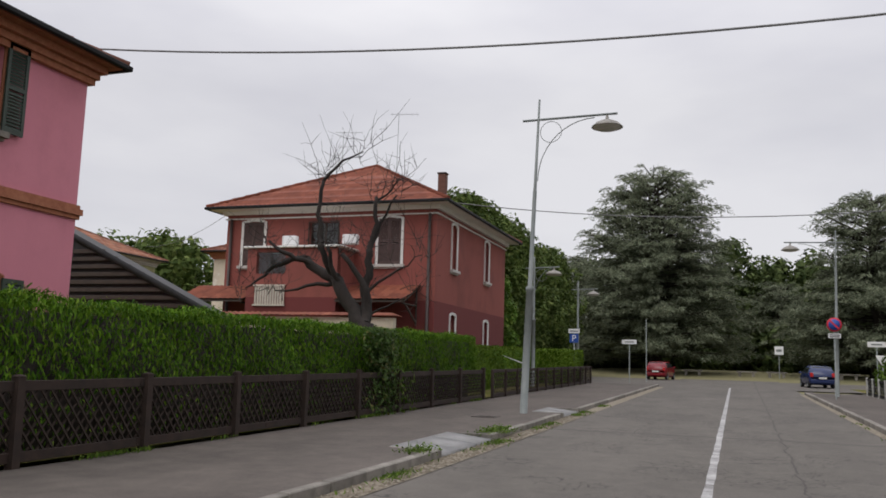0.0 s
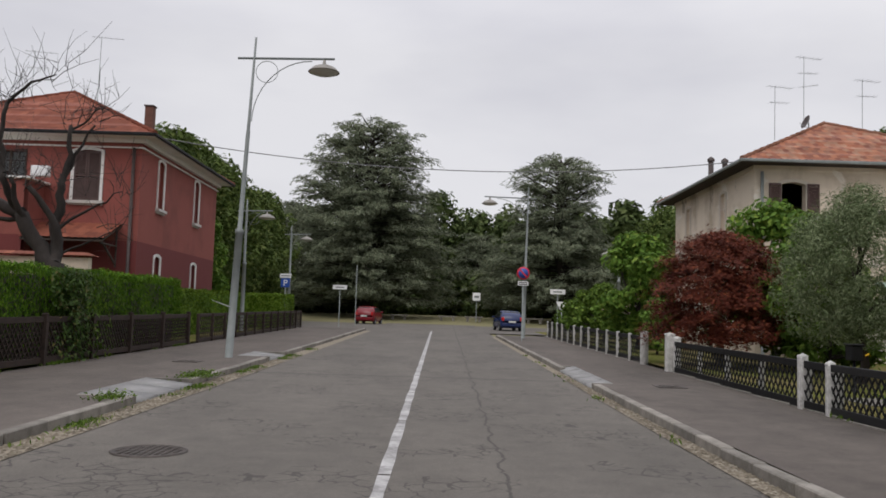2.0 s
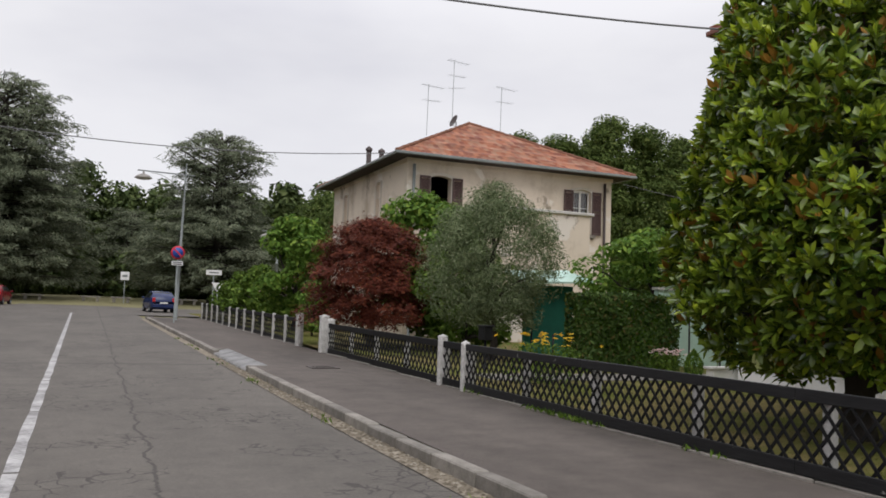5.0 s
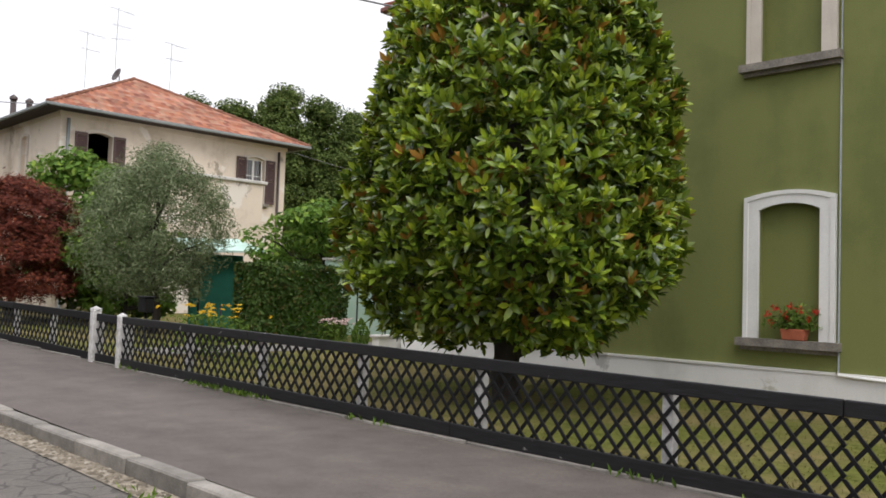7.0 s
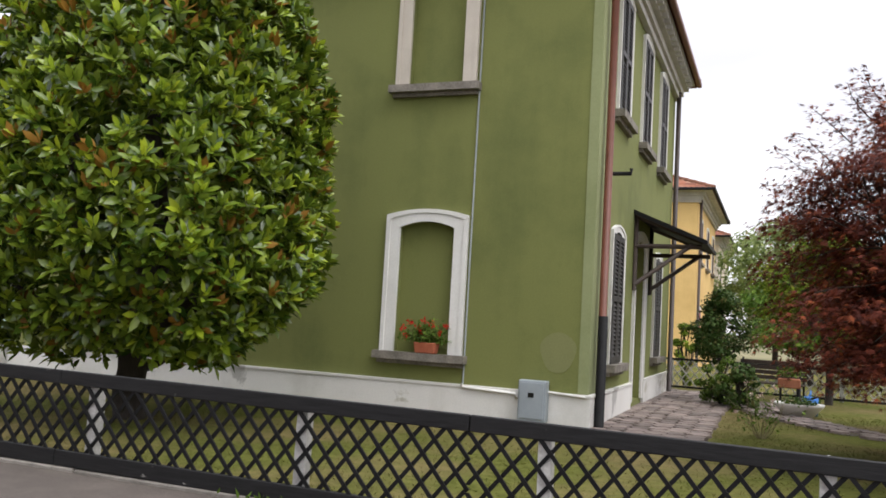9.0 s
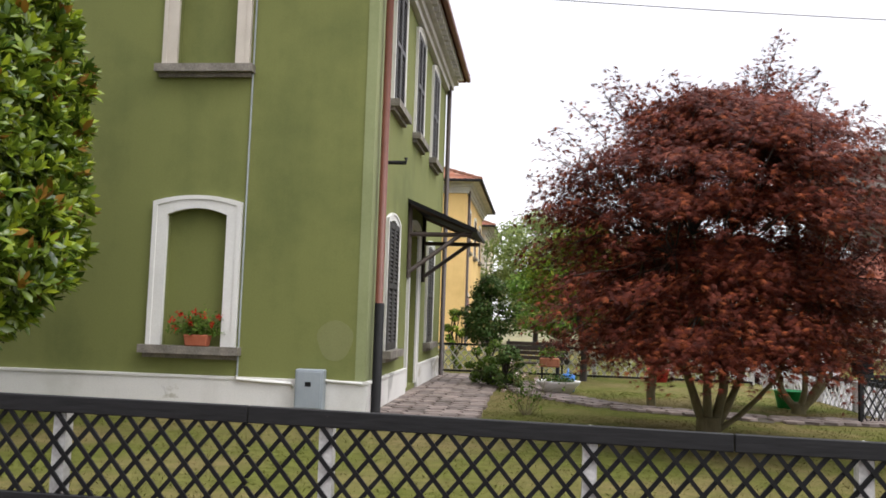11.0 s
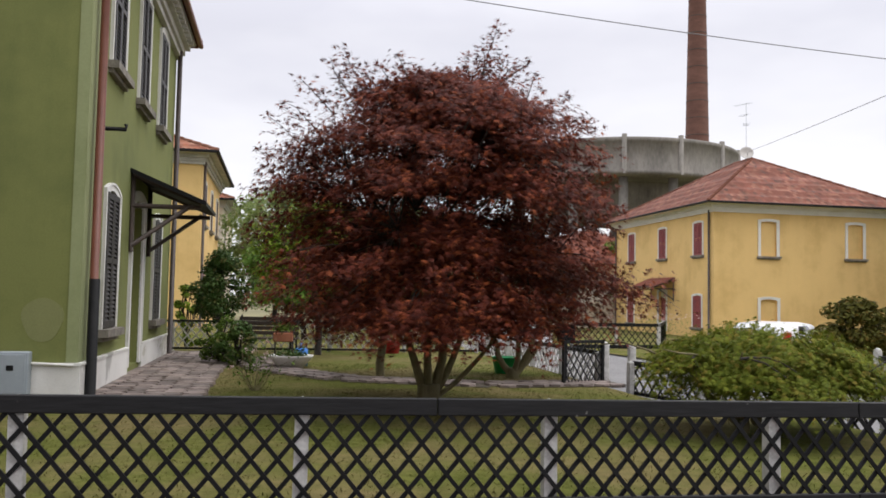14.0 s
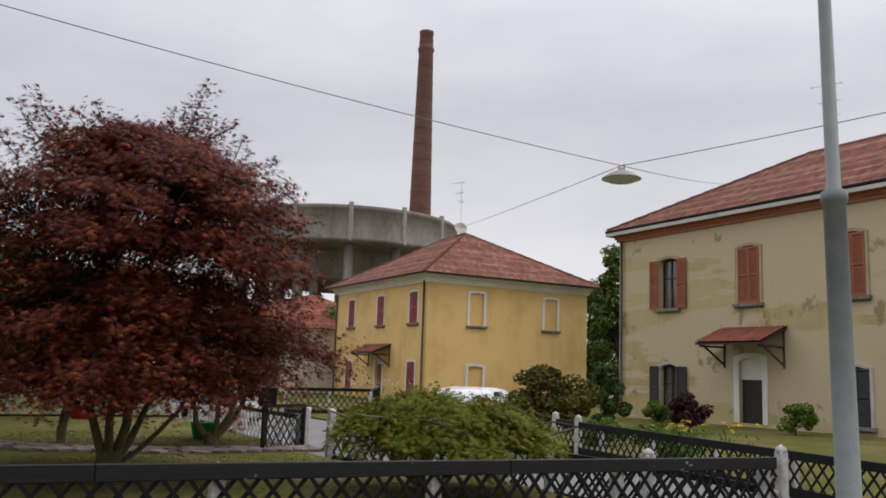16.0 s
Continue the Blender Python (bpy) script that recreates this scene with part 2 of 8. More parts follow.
M = {
    "road": asphalt("road asphalt", (0.090, 0.080, 0.069), (0.142, 0.127, 0.109), True),
    "walkway": asphalt("pavement asphalt", (0.060, 0.049, 0.041), (0.132, 0.110, 0.094)),
    "lane": asphalt("lane asphalt", (0.15, 0.145, 0.145), (0.22, 0.215, 0.21)),
    "kerb": mottled("kerb stone", (0.13, 0.12, 0.10), (0.31, 0.285, 0.25), 5, 0.9, per=0.3),
    "ramp": mottled("ramp stone", (0.20, 0.20, 0.195), (0.31, 0.305, 0.30), 4, 0.85),
    "pebble": mottled("gutter pebbles", (0.10, 0.085, 0.06), (0.34, 0.29, 0.22), 9, 0.95, fine=45, bump_s=0.9),
    "pebblestone": leafy("river pebbles", (0.11, 0.092, 0.068), (0.22, 0.19, 0.145), (0.29, 0.26, 0.21), 0.1, 0.9, 0.0),
    "line": mottled("worn white line", (0.13, 0.125, 0.12), (0.56, 0.55, 0.54), 2.5, 0.8, fine=18),
    "iron": mottled("cast iron", (0.05, 0.045, 0.04), (0.12, 0.10, 0.09), 8, 0.6, 0.6),
    "grass": turf("lawn"),
    "ground": mottled("dry grass ground", (0.10, 0.10, 0.04), (0.24, 0.21, 0.10), 0.12, 0.95, fine=3, bump_s=0.5),
    "soil": mottled("soil", (0.05, 0.04, 0.03), (0.12, 0.10, 0.07), 4, 0.95, bump_s=0.8),
    "flag": mottled("porphyry flagstone", (0.175, 0.135, 0.115), (0.33, 0.27, 0.24), 3, 0.85, per=0.5),
    "green": stucco("olive green render", (0.180, 0.197, 0.058), (0.128, 0.148, 0.042)),
    "greenpatch": stucco("green repair patch", (0.205, 0.215, 0.085), (0.175, 0.19, 0.068)),
    # render of the corner strip; also paints the south wall's brighter light
    "palegreen": stucco("pale green render", (0.27, 0.30, 0.145), (0.22, 0.25, 0.11)),
    "red": stucco("brick red render", (0.260, 0.076, 0.060), (0.200, 0.060, 0.048), low=(0.155, 0.034, 0.032), split=3.55),
    "pink": stucco("pink render", (0.64, 0.235, 0.295), (0.56, 0.20, 0.25), 0.2),
    "beige": stucco("weathered beige render", (0.66, 0.57, 0.46), (0.44, 0.36, 0.27), 0.35, peel=(0.72, 0.66, 0.58)),
    "yellow": stucco("yellow render", (0.77, 0.53, 0.215), (0.66, 0.44, 0.165), 0.3),
    "olivepeel": stucco("peeling ochre render", (0.47, 0.395, 0.205), (0.39, 0.33, 0.15), 0.35, peel=(0.53, 0.455, 0.30), peel_lo=0.44, peel_stretch=(0.28, 0.28, 1.5)),
    "lime": stucco("yellow-green render", (0.33, 0.33, 0.17), (0.27, 0.27, 0.13)),
    "white": mottled("white limewash", (0.66, 0.65, 0.62), (0.82, 0.81, 0.78), 1.2, 0.85, fine=35, bump_s=0.15),
    "plinth": stucco("stained white plinth", (0.76, 0.75, 0.72), (0.62, 0.61, 0.57), 0.25, peel=(0.52, 0.50, 0.43), peel_lo=0.60),
    "blackwood": chipped("worn black painted wood", (0.006, 0.006, 0.0065), (0.017, 0.017, 0.0175), (0.20, 0.195, 0.18)),
    "cream": mottled("cream trim", (0.50, 0.45, 0.38), (0.66, 0.60, 0.52), 1.5, 0.85),
    "ochretrim": mottled("worn ochre trim", (0.33, 0.26, 0.16), (0.46, 0.38, 0.25), 2, 0.85),
    "cornice": mottled("grey cornice", (0.40, 0.38, 0.35), (0.62, 0.60, 0.56), 2, 0.85),
    "sill": mottled("weathered stone sill", (0.10, 0.09, 0.075), (0.30, 0.27, 0.23), 5, 0.9, fine=40),
    "brick": mottled("brick string course", (0.26, 0.085, 0.045), (0.42, 0.17, 0.09), 8, 0.9, fine=30),
    "chimney": mottled("chimney brick", (0.10, 0.045, 0.033), (0.18, 0.088, 0.064), 0.5, 0.9, fine=4, stretch=(1, 1, 3)),
    "tile_red": tiles("red roof tiles", [(0.16, 0.042, 0.023), (0.24, 0.066, 0.034), (0.19, 0.05, 0.027), (0.27, 0.085, 0.045)]),
    "tile_old": tiles("old roof tiles", [(0.27, 0.085, 0.042), (0.40, 0.17, 0.095), (0.20, 0.065, 0.04), (0.36, 0.20, 0.13), (0.30, 0.10, 0.05)]),
    "tile_dark": tiles("brown red roof tiles", [(0.13, 0.042, 0.027), (0.23, 0.078, 0.048), (0.17, 0.055, 0.034), (0.28, 0.12, 0.075), (0.105, 0.048, 0.036)]),
    "darkwood": mottled("dark stained wood", (0.028, 0.018, 0.012), (0.06, 0.04, 0.028), 4, 0.6, fine=50, stretch=(1, 1, 1)),
    "brownwood": mottled("brown painted wood", (0.015, 0.010, 0.007), (0.046, 0.026, 0.018), 4, 0.85, fine=50),
    "shutter_grey": mottled("grey-brown shutters", (0.030, 0.028, 0.027), (0.058, 0.054, 0.051), 6, 0.55),
    "shutter_green": mottled("dark green shutters", (0.022, 0.036, 0.025), (0.045, 0.062, 0.045), 6, 0.55),
    "shutter_brown": mottled("brown shutters", (0.055, 0.028, 0.024), (0.095, 0.055, 0.048), 6, 0.6),
    "shutter_wine": mottled("wine red shutters", (0.20, 0.035, 0.035), (0.30, 0.065, 0.06), 6, 0.6),
    "shutter_rust": mottled("rust brown shutters", (0.22, 0.060, 0.025), (0.34, 0.11, 0.05), 6, 0.6),
    "shutter_black": mottled("blackish shutters", (0.018, 0.018, 0.018), (0.04, 0.04, 0.04), 6, 0.6),
    "blackpaint": mottled("black paint", (0.005, 0.005, 0.0055), (0.013, 0.013, 0.0135), 6, 0.6, fine=40, bump_s=0.3, per=0.3, spec=0.2),
    "whitepost": mottled("white painted post", (0.28, 0.27, 0.25), (0.70, 0.69, 0.66), 7, 0.8, fine=30, per=0.15),
    "door": mottled("dark door", (0.012, 0.012, 0.012), (0.03, 0.03, 0.03), 5, 0.5),
    "copper": mottled("red-brown downpipe", (0.115, 0.036, 0.020), (0.19, 0.062, 0.038), 4, 0.5),
    "darkpipe": mottled("dark downpipe", (0.035, 0.025, 0.022), (0.07, 0.05, 0.045), 5, 0.5),
    "galv": mottled("galvanised steel", (0.17, 0.19, 0.185), (0.26, 0.28, 0.27), 3, 0.6, 0.2, per=0.1),
    "lamp": mottled("grey lamp metal", (0.18, 0.17, 0.15), (0.30, 0.28, 0.25), 5, 0.5, 0.3),
    "diffuser": glow("lamp glass", (0.55, 0.55, 0.50), 0.0),
    "box": mottled("grey meter box", (0.27, 0.31, 0.34), (0.33, 0.37, 0.40), 4, 0.5),
    "concrete": mottled("stained concrete", (0.085, 0.078, 0.068), (0.27, 0.25, 0.22), 0.25, 0.92, fine=3, stretch=(1, 1, 0.4)),
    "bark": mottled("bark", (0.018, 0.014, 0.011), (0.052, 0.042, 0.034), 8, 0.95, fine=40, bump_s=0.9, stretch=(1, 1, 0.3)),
    "deadbark": mottled("dead dark bark", (0.012, 0.010, 0.009), (0.038, 0.030, 0.025), 8, 0.95, fine=40, bump_s=0.9, stretch=(1, 1, 0.3)),
    "maplebark": mottled("mossy maple bark", (0.085, 0.072, 0.034), (0.215, 0.185, 0.092), 6, 0.9, fine=40, bump_s=0.6, stretch=(1, 1, 0.3)),
    "wire": mottled("cable", (0.12, 0.12, 0.12), (0.20, 0.20, 0.20), 5, 0.6),
    "glass": pane_glass("window glass"),
    "curtain": mottled("curtain", (0.22, 0.18, 0.18), (0.40, 0.34, 0.33), 3, 0.9, fine=12, stretch=(6, 6, 0.4)),
    "terracotta": mottled("terracotta", (0.40, 0.10, 0.05), (0.52, 0.17, 0.09), 6, 0.8),
    "flower_red": leafy("red petals", (0.55, 0.015, 0.015), (0.75, 0.04, 0.03)),
    "flower_yellow": leafy("yellow petals", (0.75, 0.45, 0.02), (0.85, 0.62, 0.05)),
    "flower_pink": leafy("pale petals", (0.75, 0.45, 0.45), (0.85, 0.75, 0.70)),
    "tarp": mottled("green awning cloth", (0.008, 0.10, 0.07), (0.02, 0.17, 0.12), 2, 0.7),
    "tarp_pale": mottled("pale green wall", (0.40, 0.58, 0.50), (0.52, 0.68, 0.60), 2, 0.8),
    "car_red": mottled("red car paint", (0.17, 0.009, 0.015), (0.20, 0.014, 0.02), 3, 0.25, bump_s=0),
    "car_blue": mottled("blue car paint", (0.013, 0.024, 0.085), (0.018, 0.032, 0.105), 3, 0.25, bump_s=0),
    "car_white": mottled("white car paint", (0.72, 0.73, 0.75), (0.80, 0.80, 0.82), 3, 0.25, bump_s=0),
    "rubber": mottled("tyre rubber", (0.015, 0.015, 0.015), (0.03, 0.03, 0.03), 5, 0.8),
    "carglass": mottled("tinted car glass", (0.012, 0.014, 0.016), (0.02, 0.024, 0.027), 3, 0.06, bump_s=0),
    "tail": glow("tail lamp", (0.5, 0.01, 0.01), 0.0),
    "plate": mottled("number plate", (0.68, 0.68, 0.66), (0.75, 0.75, 0.73), 3, 0.4, bump_s=0),
    "sign_white": mottled("white sign enamel", (0.70, 0.70, 0.70), (0.80, 0.80, 0.80), 3, 0.4, bump_s=0),
    "sign_blue": mottled("blue sign enamel", (0.015, 0.06, 0.30), (0.02, 0.08, 0.36), 3, 0.4, bump_s=0),
    "sign_red": mottled("red sign enamel", (0.52, 0.02, 0.04), (0.60, 0.035, 0.06), 3, 0.4, bump_s=0),
    "blueplastic": mottled("blue plastic", (0.02, 0.15, 0.5), (0.03, 0.2, 0.6), 4, 0.5),
    "redplastic": mottled("red plastic", (0.5, 0.02, 0.03), (0.6, 0.04, 0.05), 4, 0.5),
    "greenplastic": mottled("green plastic", (0.01, 0.35, 0.10), (0.02, 0.45, 0.15), 4, 0.5),
    "l_magnolia": leafy("magnolia leaves", (0.036, 0.080, 0.009), (0.198, 0.276, 0.027), (0.22, 0.30, 0.028), 0.12, 0.26, 0.2, 0.6),
    "l_magnolia_new": leafy("young magnolia leaves", (0.22, 0.32, 0.020), (0.42, 0.50, 0.034), None, 0, 0.3, 0.25, 0.5),
    "l_magnolia_rust": leafy("magnolia leaf undersides", (0.16, 0.085, 0.012), (0.30, 0.155, 0.022), None, 0, 0.6, 0.15, 0.2),
    "l_maple": leafy("purple maple leaves", (0.046, 0.014, 0.011), (0.182, 0.045, 0.026), (0.28, 0.076, 0.030), 0.16, 0.45, 0.28),
    "l_maple_far": leafy("dark red maple leaves", (0.065, 0.018, 0.012), (0.165, 0.044, 0.026), (0.22, 0.065, 0.03), 0.1, 0.6, 0.2),
    "l_plum": leafy("plum-dark leaves", (0.022, 0.010, 0.012), (0.065, 0.024, 0.026), None, 0, 0.5, 0.2),
    "l_olive": leafy("olive leaves", (0.10, 0.135, 0.060), (0.215, 0.26, 0.135), (0.27, 0.31, 0.18), 0.12, 0.55, 0.25),
    "l_thuja": leafy("hedge sprays", (0.030, 0.087, 0.007), (0.127, 0.244, 0.016), (0.17, 0.26, 0.03), 0.1, 0.6, 0.2),
    "l_laurel": leafy("hedge leaves", (0.030, 0.065, 0.014), (0.085, 0.135, 0.035), (0.13, 0.12, 0.04), 0.1, 0.4, 0.15),
    "l_box": leafy("clipped hedge leaves", (0.070, 0.140, 0.014), (0.195, 0.295, 0.036), None, 0, 0.5, 0.2),
    "l_cedar": leafy("cedar needles", (0.112, 0.134, 0.085), (0.235, 0.262, 0.172), (0.26, 0.28, 0.19), 0.12, 0.7, 0.3),
    "l_dark": leafy("lime tree leaves", (0.045, 0.075, 0.018), (0.135, 0.185, 0.048), (0.19, 0.23, 0.07), 0.1, 0.6, 0.25),
    "l_mid": leafy("leafy green", (0.048, 0.090, 0.014), (0.140, 0.225, 0.036), (0.19, 0.27, 0.05), 0.12, 0.6, 0.25),
    "l_bright": leafy("fresh green leaves", (0.055, 0.115, 0.016), (0.17, 0.29, 0.05), (0.24, 0.34, 0.06), 0.15, 0.5, 0.3),
    "l_weeping": leafy("weeping maple leaves", (0.075, 0.105, 0.011), (0.210, 0.240, 0.030), (0.24, 0.19, 0.035), 0.14, 0.6, 0.3),
    "l_wood": leafy("far woodland leaves", (0.042, 0.066, 0.022), (0.112, 0.147, 0.050), (0.13, 0.16, 0.06), 0.1, 0.7, 0.15),
    # pale greens: the haze of distance is mixed into the leaf colour
    "l_hazy": leafy("hazy far tree leaves", (0.16, 0.22, 0.075), (0.32, 0.40, 0.15), (0.38, 0.44, 0.18), 0.12, 0.6, 0.5),
    "l_lemon": leafy("yellow-green maple leaves", (0.07, 0.12, 0.012), (0.20, 0.29, 0.030), (0.33, 0.40, 0.05), 0.2, 0.5, 0.3),
    "l_rusty": leafy("brownish green leaves", (0.05, 0.05, 0.010), (0.13, 0.125, 0.025), (0.15, 0.10, 0.02), 0.15, 0.6, 0.2),
    "l_grass": turf("grass blades"),
}


# ---- building blocks ----
def mesh_of(name, bm, mat):
    me = bpy.data.meshes.new(name)
    bm.normal_update()
    bm.to_mesh(me)
    bm.free()
    if mat:
        me.materials.append(M[mat])
    return me


def part(name, bm, mat, parent=None, label=""):
    ob = new(name, mesh_of(name, bm, mat))
    if parent:
        ob.parent = parent
    return tagged(ob, label)


def thing(name, at=(0, 0, 0), label="", category="", group="", turn=0.0):
    ob = new(name)
    ob.empty_display_size = 0.2
    ob.location, ob.rotation_euler = at, (0, 0, radians(turn))
    return tagged(ob, label, category, group)


def set_mesh(name, verts, faces, mat, uv=None):
    me = bpy.data.meshes.new(name)
    verts = np.asarray(verts, np.float32).reshape(-1, 3)
    faces = np.asarray(faces, np.int32)
    n, k = faces.shape
    me.vertices.add(len(verts))
    me.vertices.foreach_set("co", verts.ravel())
    me.loops.add(n * k)
    me.loops.foreach_set("vertex_index", faces.ravel())
    me.polygons.add(n)
    me.polygons.foreach_set("loop_start", np.arange(0, n * k, k, dtype=np.int32))
    if uv is not None:
        lay = me.uv_layers.new(name="UVMap")
        lay.data.foreach_set("uv", np.asarray(uv, np.float32)[faces.ravel()].ravel())
    me.update(calc_edges=True)
    me.materials.append(M[mat])
    return me


def part_np(name, verts, faces, mat, parent=None, label="", uv=None):
    ob = new(name, set_mesh(name, verts, faces, mat, uv))
    if parent:
        ob.parent = parent
    return tagged(ob, label)


def box(bm, lo, hi, bevel=0.0):
    r = bmesh.ops.create_cube(bm, size=1.0)
    vs = r["verts"]
    for v in vs:
        for k in range(3):
            v.co[k] = (lo[k] + hi[k]) / 2 + v.co[k] * (hi[k] - lo[k])
    if bevel:
        es = list({e for v in vs for e in v.link_edges})
        bmesh.ops.bevel(bm, geom=es, offset=bevel, segments=1, affect="EDGES")
    return bm


def a_box(lo, hi, bevel=0.0):
    return box(bmesh.new(), lo, hi, bevel)


def tube(bm, pts, radii, sides=8, cap=True):
    """A tapered pipe along points."""
    pts = [Vector(p) for p in pts]
    if isinstance(radii, (int, float)):
        radii = [radii] * len(pts)
    rings = []
    ref = Vector((0.31, 0.87, 0.21))
    for i, p in enumerate(pts):
        d = (pts[min(i + 1, len(pts) - 1)] - pts[max(i - 1, 0)]).normalized()
        a = d.cross(ref)
        if a.length < 0.1:
            a = d.cross(Vector((1, 0, 0)))
        a.normalize()
        b = d.cross(a)
        rings.append([bm.verts.new(p + (a * math.cos(2 * math.pi * k / sides) + b * math.sin(2 * math.pi * k / sides)) * radii[i]) for k in range(sides)])
    for r0, r1 in zip(rings, rings[1:]):
        for k in range(sides):
            f = bm.faces.new((r0[k], r0[(k + 1) % sides], r1[(k + 1) % sides], r1[k]))
            f.smooth = True
    if cap:
        bm.faces.new(rings[0])
        bm.faces.new(rings[-1])
    return bm


def lathe(bm, prof, sides=20, centre=(0, 0)):
    """A turned shape: (radius, height) pairs."""
    rings = []
    for r, z in prof:
        rings.append([bm.verts.new((centre[0] + max(r, 1e-4) * math.cos(2 * math.pi * k / sides), centre[1] + max(r, 1e-4) * math.sin(2 * math.pi * k / sides), z)) for k in range(sides)])
    for r0, r1 in zip(rings, rings[1:]):
        for k in range(sides):
            f = bm.faces.new((r0[k], r0[(k + 1) % sides], r1[(k + 1) % sides], r1[k]))
            f.smooth = True
    return bm


# ---- the lie of the land ----
def rise(y):
    """The street climbs gently to the north."""
    return 0.00775 * (np.sqrt((np.asarray(y, float) - 8) ** 2 + 16) + (np.asarray(y, float) - 8) - 0.5)


def land(x, y):
    """Street level, dipping to the south, the park rising in the north; the lots by the lane fall away to the east."""
    x, y = np.asarray(x, float), np.asarray(y, float)
    south = np.clip((-y - 5.0) / 3.0, 0, 1)
    street = 0.012 * np.clip(2.0 - y, 0, 9.5) * np.clip((8.0 - x) / 2.0, 0, 1)
    return rise(np.minimum(y, 90)) + 0.03 * np.clip(y - 75, 0, 28) - 0.0105 * np.clip(x - 8, 0, 36) * south - street


def sheet(name, xs, ys, dz, mat, label, category, kind="structure", thick=0.0):
    """A sheet of ground that follows the land, over a grid of xs and ys."""
    xs, ys = np.asarray(xs, float), np.asarray(ys, float)
    X, Y = np.meshgrid(xs, ys)
    V = np.stack([X, Y, land(X, Y) + dz], -1).reshape(-1, 3)
    nx, ny = len(xs), len(ys)
    i = (np.arange(ny - 1)[:, None] * nx + np.arange(nx - 1)).ravel()
    F = np.stack([i, i + 1, i + nx + 1, i + nx], -1)
    ob = part_np(name, V, F, mat)
    for p in ob.data.polygons:
        p.use_smooth = True
    return tagged(ob, label, category, kind=kind)

# ---- ground, road, pavements ----
far = np.array([-900, -500, -300, -180, -120, -90])
gx = np.concatenate([far, np.arange(-70, 71, 5.0), -far[::-1]])
gy = np.concatenate([far, np.arange(-70, 76, 5.0), np.arange(78, 111, 3.0), [140, 200, 300, 500, 900]])
sheet("ground", gx, gy, -0.06, "ground", "dry grassy ground reaching to the horizon", "ground")
road_y = np.concatenate([np.arange(-60, 76, 1.5), [76]])
sheet("road", [-4.8, -2.5, -0.6, 1.5, 3.0], road_y, 0.0, "road", "cracked grey asphalt street", "road")
sheet("road_crossing", np.arange(-60, 61, 5.0), [54.5, 58, 62, 66, 70, 74.5], 0.004, "road", "grey asphalt cross street before the park", "road")
sheet("road_lane", np.arange(3.4, 62, 2.0), [-12.2, -9.5, -7.6, -6.6, -5.2], 0.012, "lane", "pale asphalt side lane", "road")
sheet("pavement_left", [-8.66, -6.8, -5.75], np.arange(-40, 54.1, 1.5), 0.13, "walkway", "dark asphalt footway along the street", "pavement")
sheet("pavement_right", [3.5, 4.6, 5.9], np.arange(-6.9, 49.0, 1.3), 0.13, "walkway", "dark asphalt footway along the street", "pavement")
for xa, xb, spans in ((-5.75, -5.0, ((-40, 13.0), (16.0, 23.4), (25.6, 54.0))), (3.2, 3.5, ((-6.9, 17.8), (23.0, 48.9)))):
    for ya, yb in spans:
        sheet("pavement_edge", [xa, xb], np.linspace(ya, yb, max(2, int(yb - ya))), 0.13, "walkway", "dark asphalt footway along the street", "pavement")
sheet("pavement_south", [3.2, 4.5, 6.1], np.linspace(-45, -10.6, 25), 0.13, "walkway", "dark asphalt footway along the street", "pavement")
lawn = sheet("lawn", np.arange(5.9, 36, 1.5), np.arange(-5.2, 55, 1.3), 0.20, "grass", "mown lawn with dry patches", "lawn")
sheet("lawn_corner", [5.95, 7.2, 8.4, 10, 11.5], [-6.4, -5.2], 0.198, "grass", "mown lawn in the lot's corner", "lawn")
sheet("lawn_south", np.concatenate([[6.2], np.arange(8.4, 62, 3.0)]), np.linspace(-60, -10.7, 18), 0.06, "grass", "lawn of the southern lots", "lawn")
sheet("lawn_west", np.arange(-60, -8.6, 3.2), np.arange(-40, 54.5, 3.0), 0.16, "grass", "lawn of the western lots", "lawn")

# centre line: worn paint in long dabs
cl = []
for y in np.arange(-40, 56, 4.0):
    cl.append(y)
centre_line = thing("centre_line", (0, 0, 0), "worn white centre line on the asphalt", "road marking")
for y in cl:
    ys = np.linspace(y, y + 3.94, 6)
    V, F = [], []
    for k, yy in enumerate(ys):
        w = 0.062 + 0.008 * math.sin(yy * 5.1)
        V += [(-0.69 - w + 0.004 * math.sin(yy * 9), yy, float(land(-0.6, yy)) + 0.006), (-0.69 + w, yy, float(land(-0.6, yy)) + 0.006)]
        if k:
            F.append((2 * k - 2, 2 * k - 1, 2 * k + 1, 2 * k))
    part_np("paint_dab", V, F, "line", centre_line)
tagged(centre_line, kind="structure")

# gutters of pebbles, kerb stones, dropped kerbs
sheet("gutter_left", [-4.84, -4.6, -4.42], np.arange(-40, 54, 1.0), 0.009, "pebble", "worn pebble gutter strip", "gutter")
sheet("gutter_right", [2.80, 2.92, 3.04], np.arange(-6.5, 49, 1.0), 0.009, "pebble", "worn pebble gutter strip", "gutter")
kerb_mesh = mesh_of("kerb_stone", a_box((-0.08, -0.492, -0.06), (0.08, 0.492, 0.135), 0.014), "kerb")
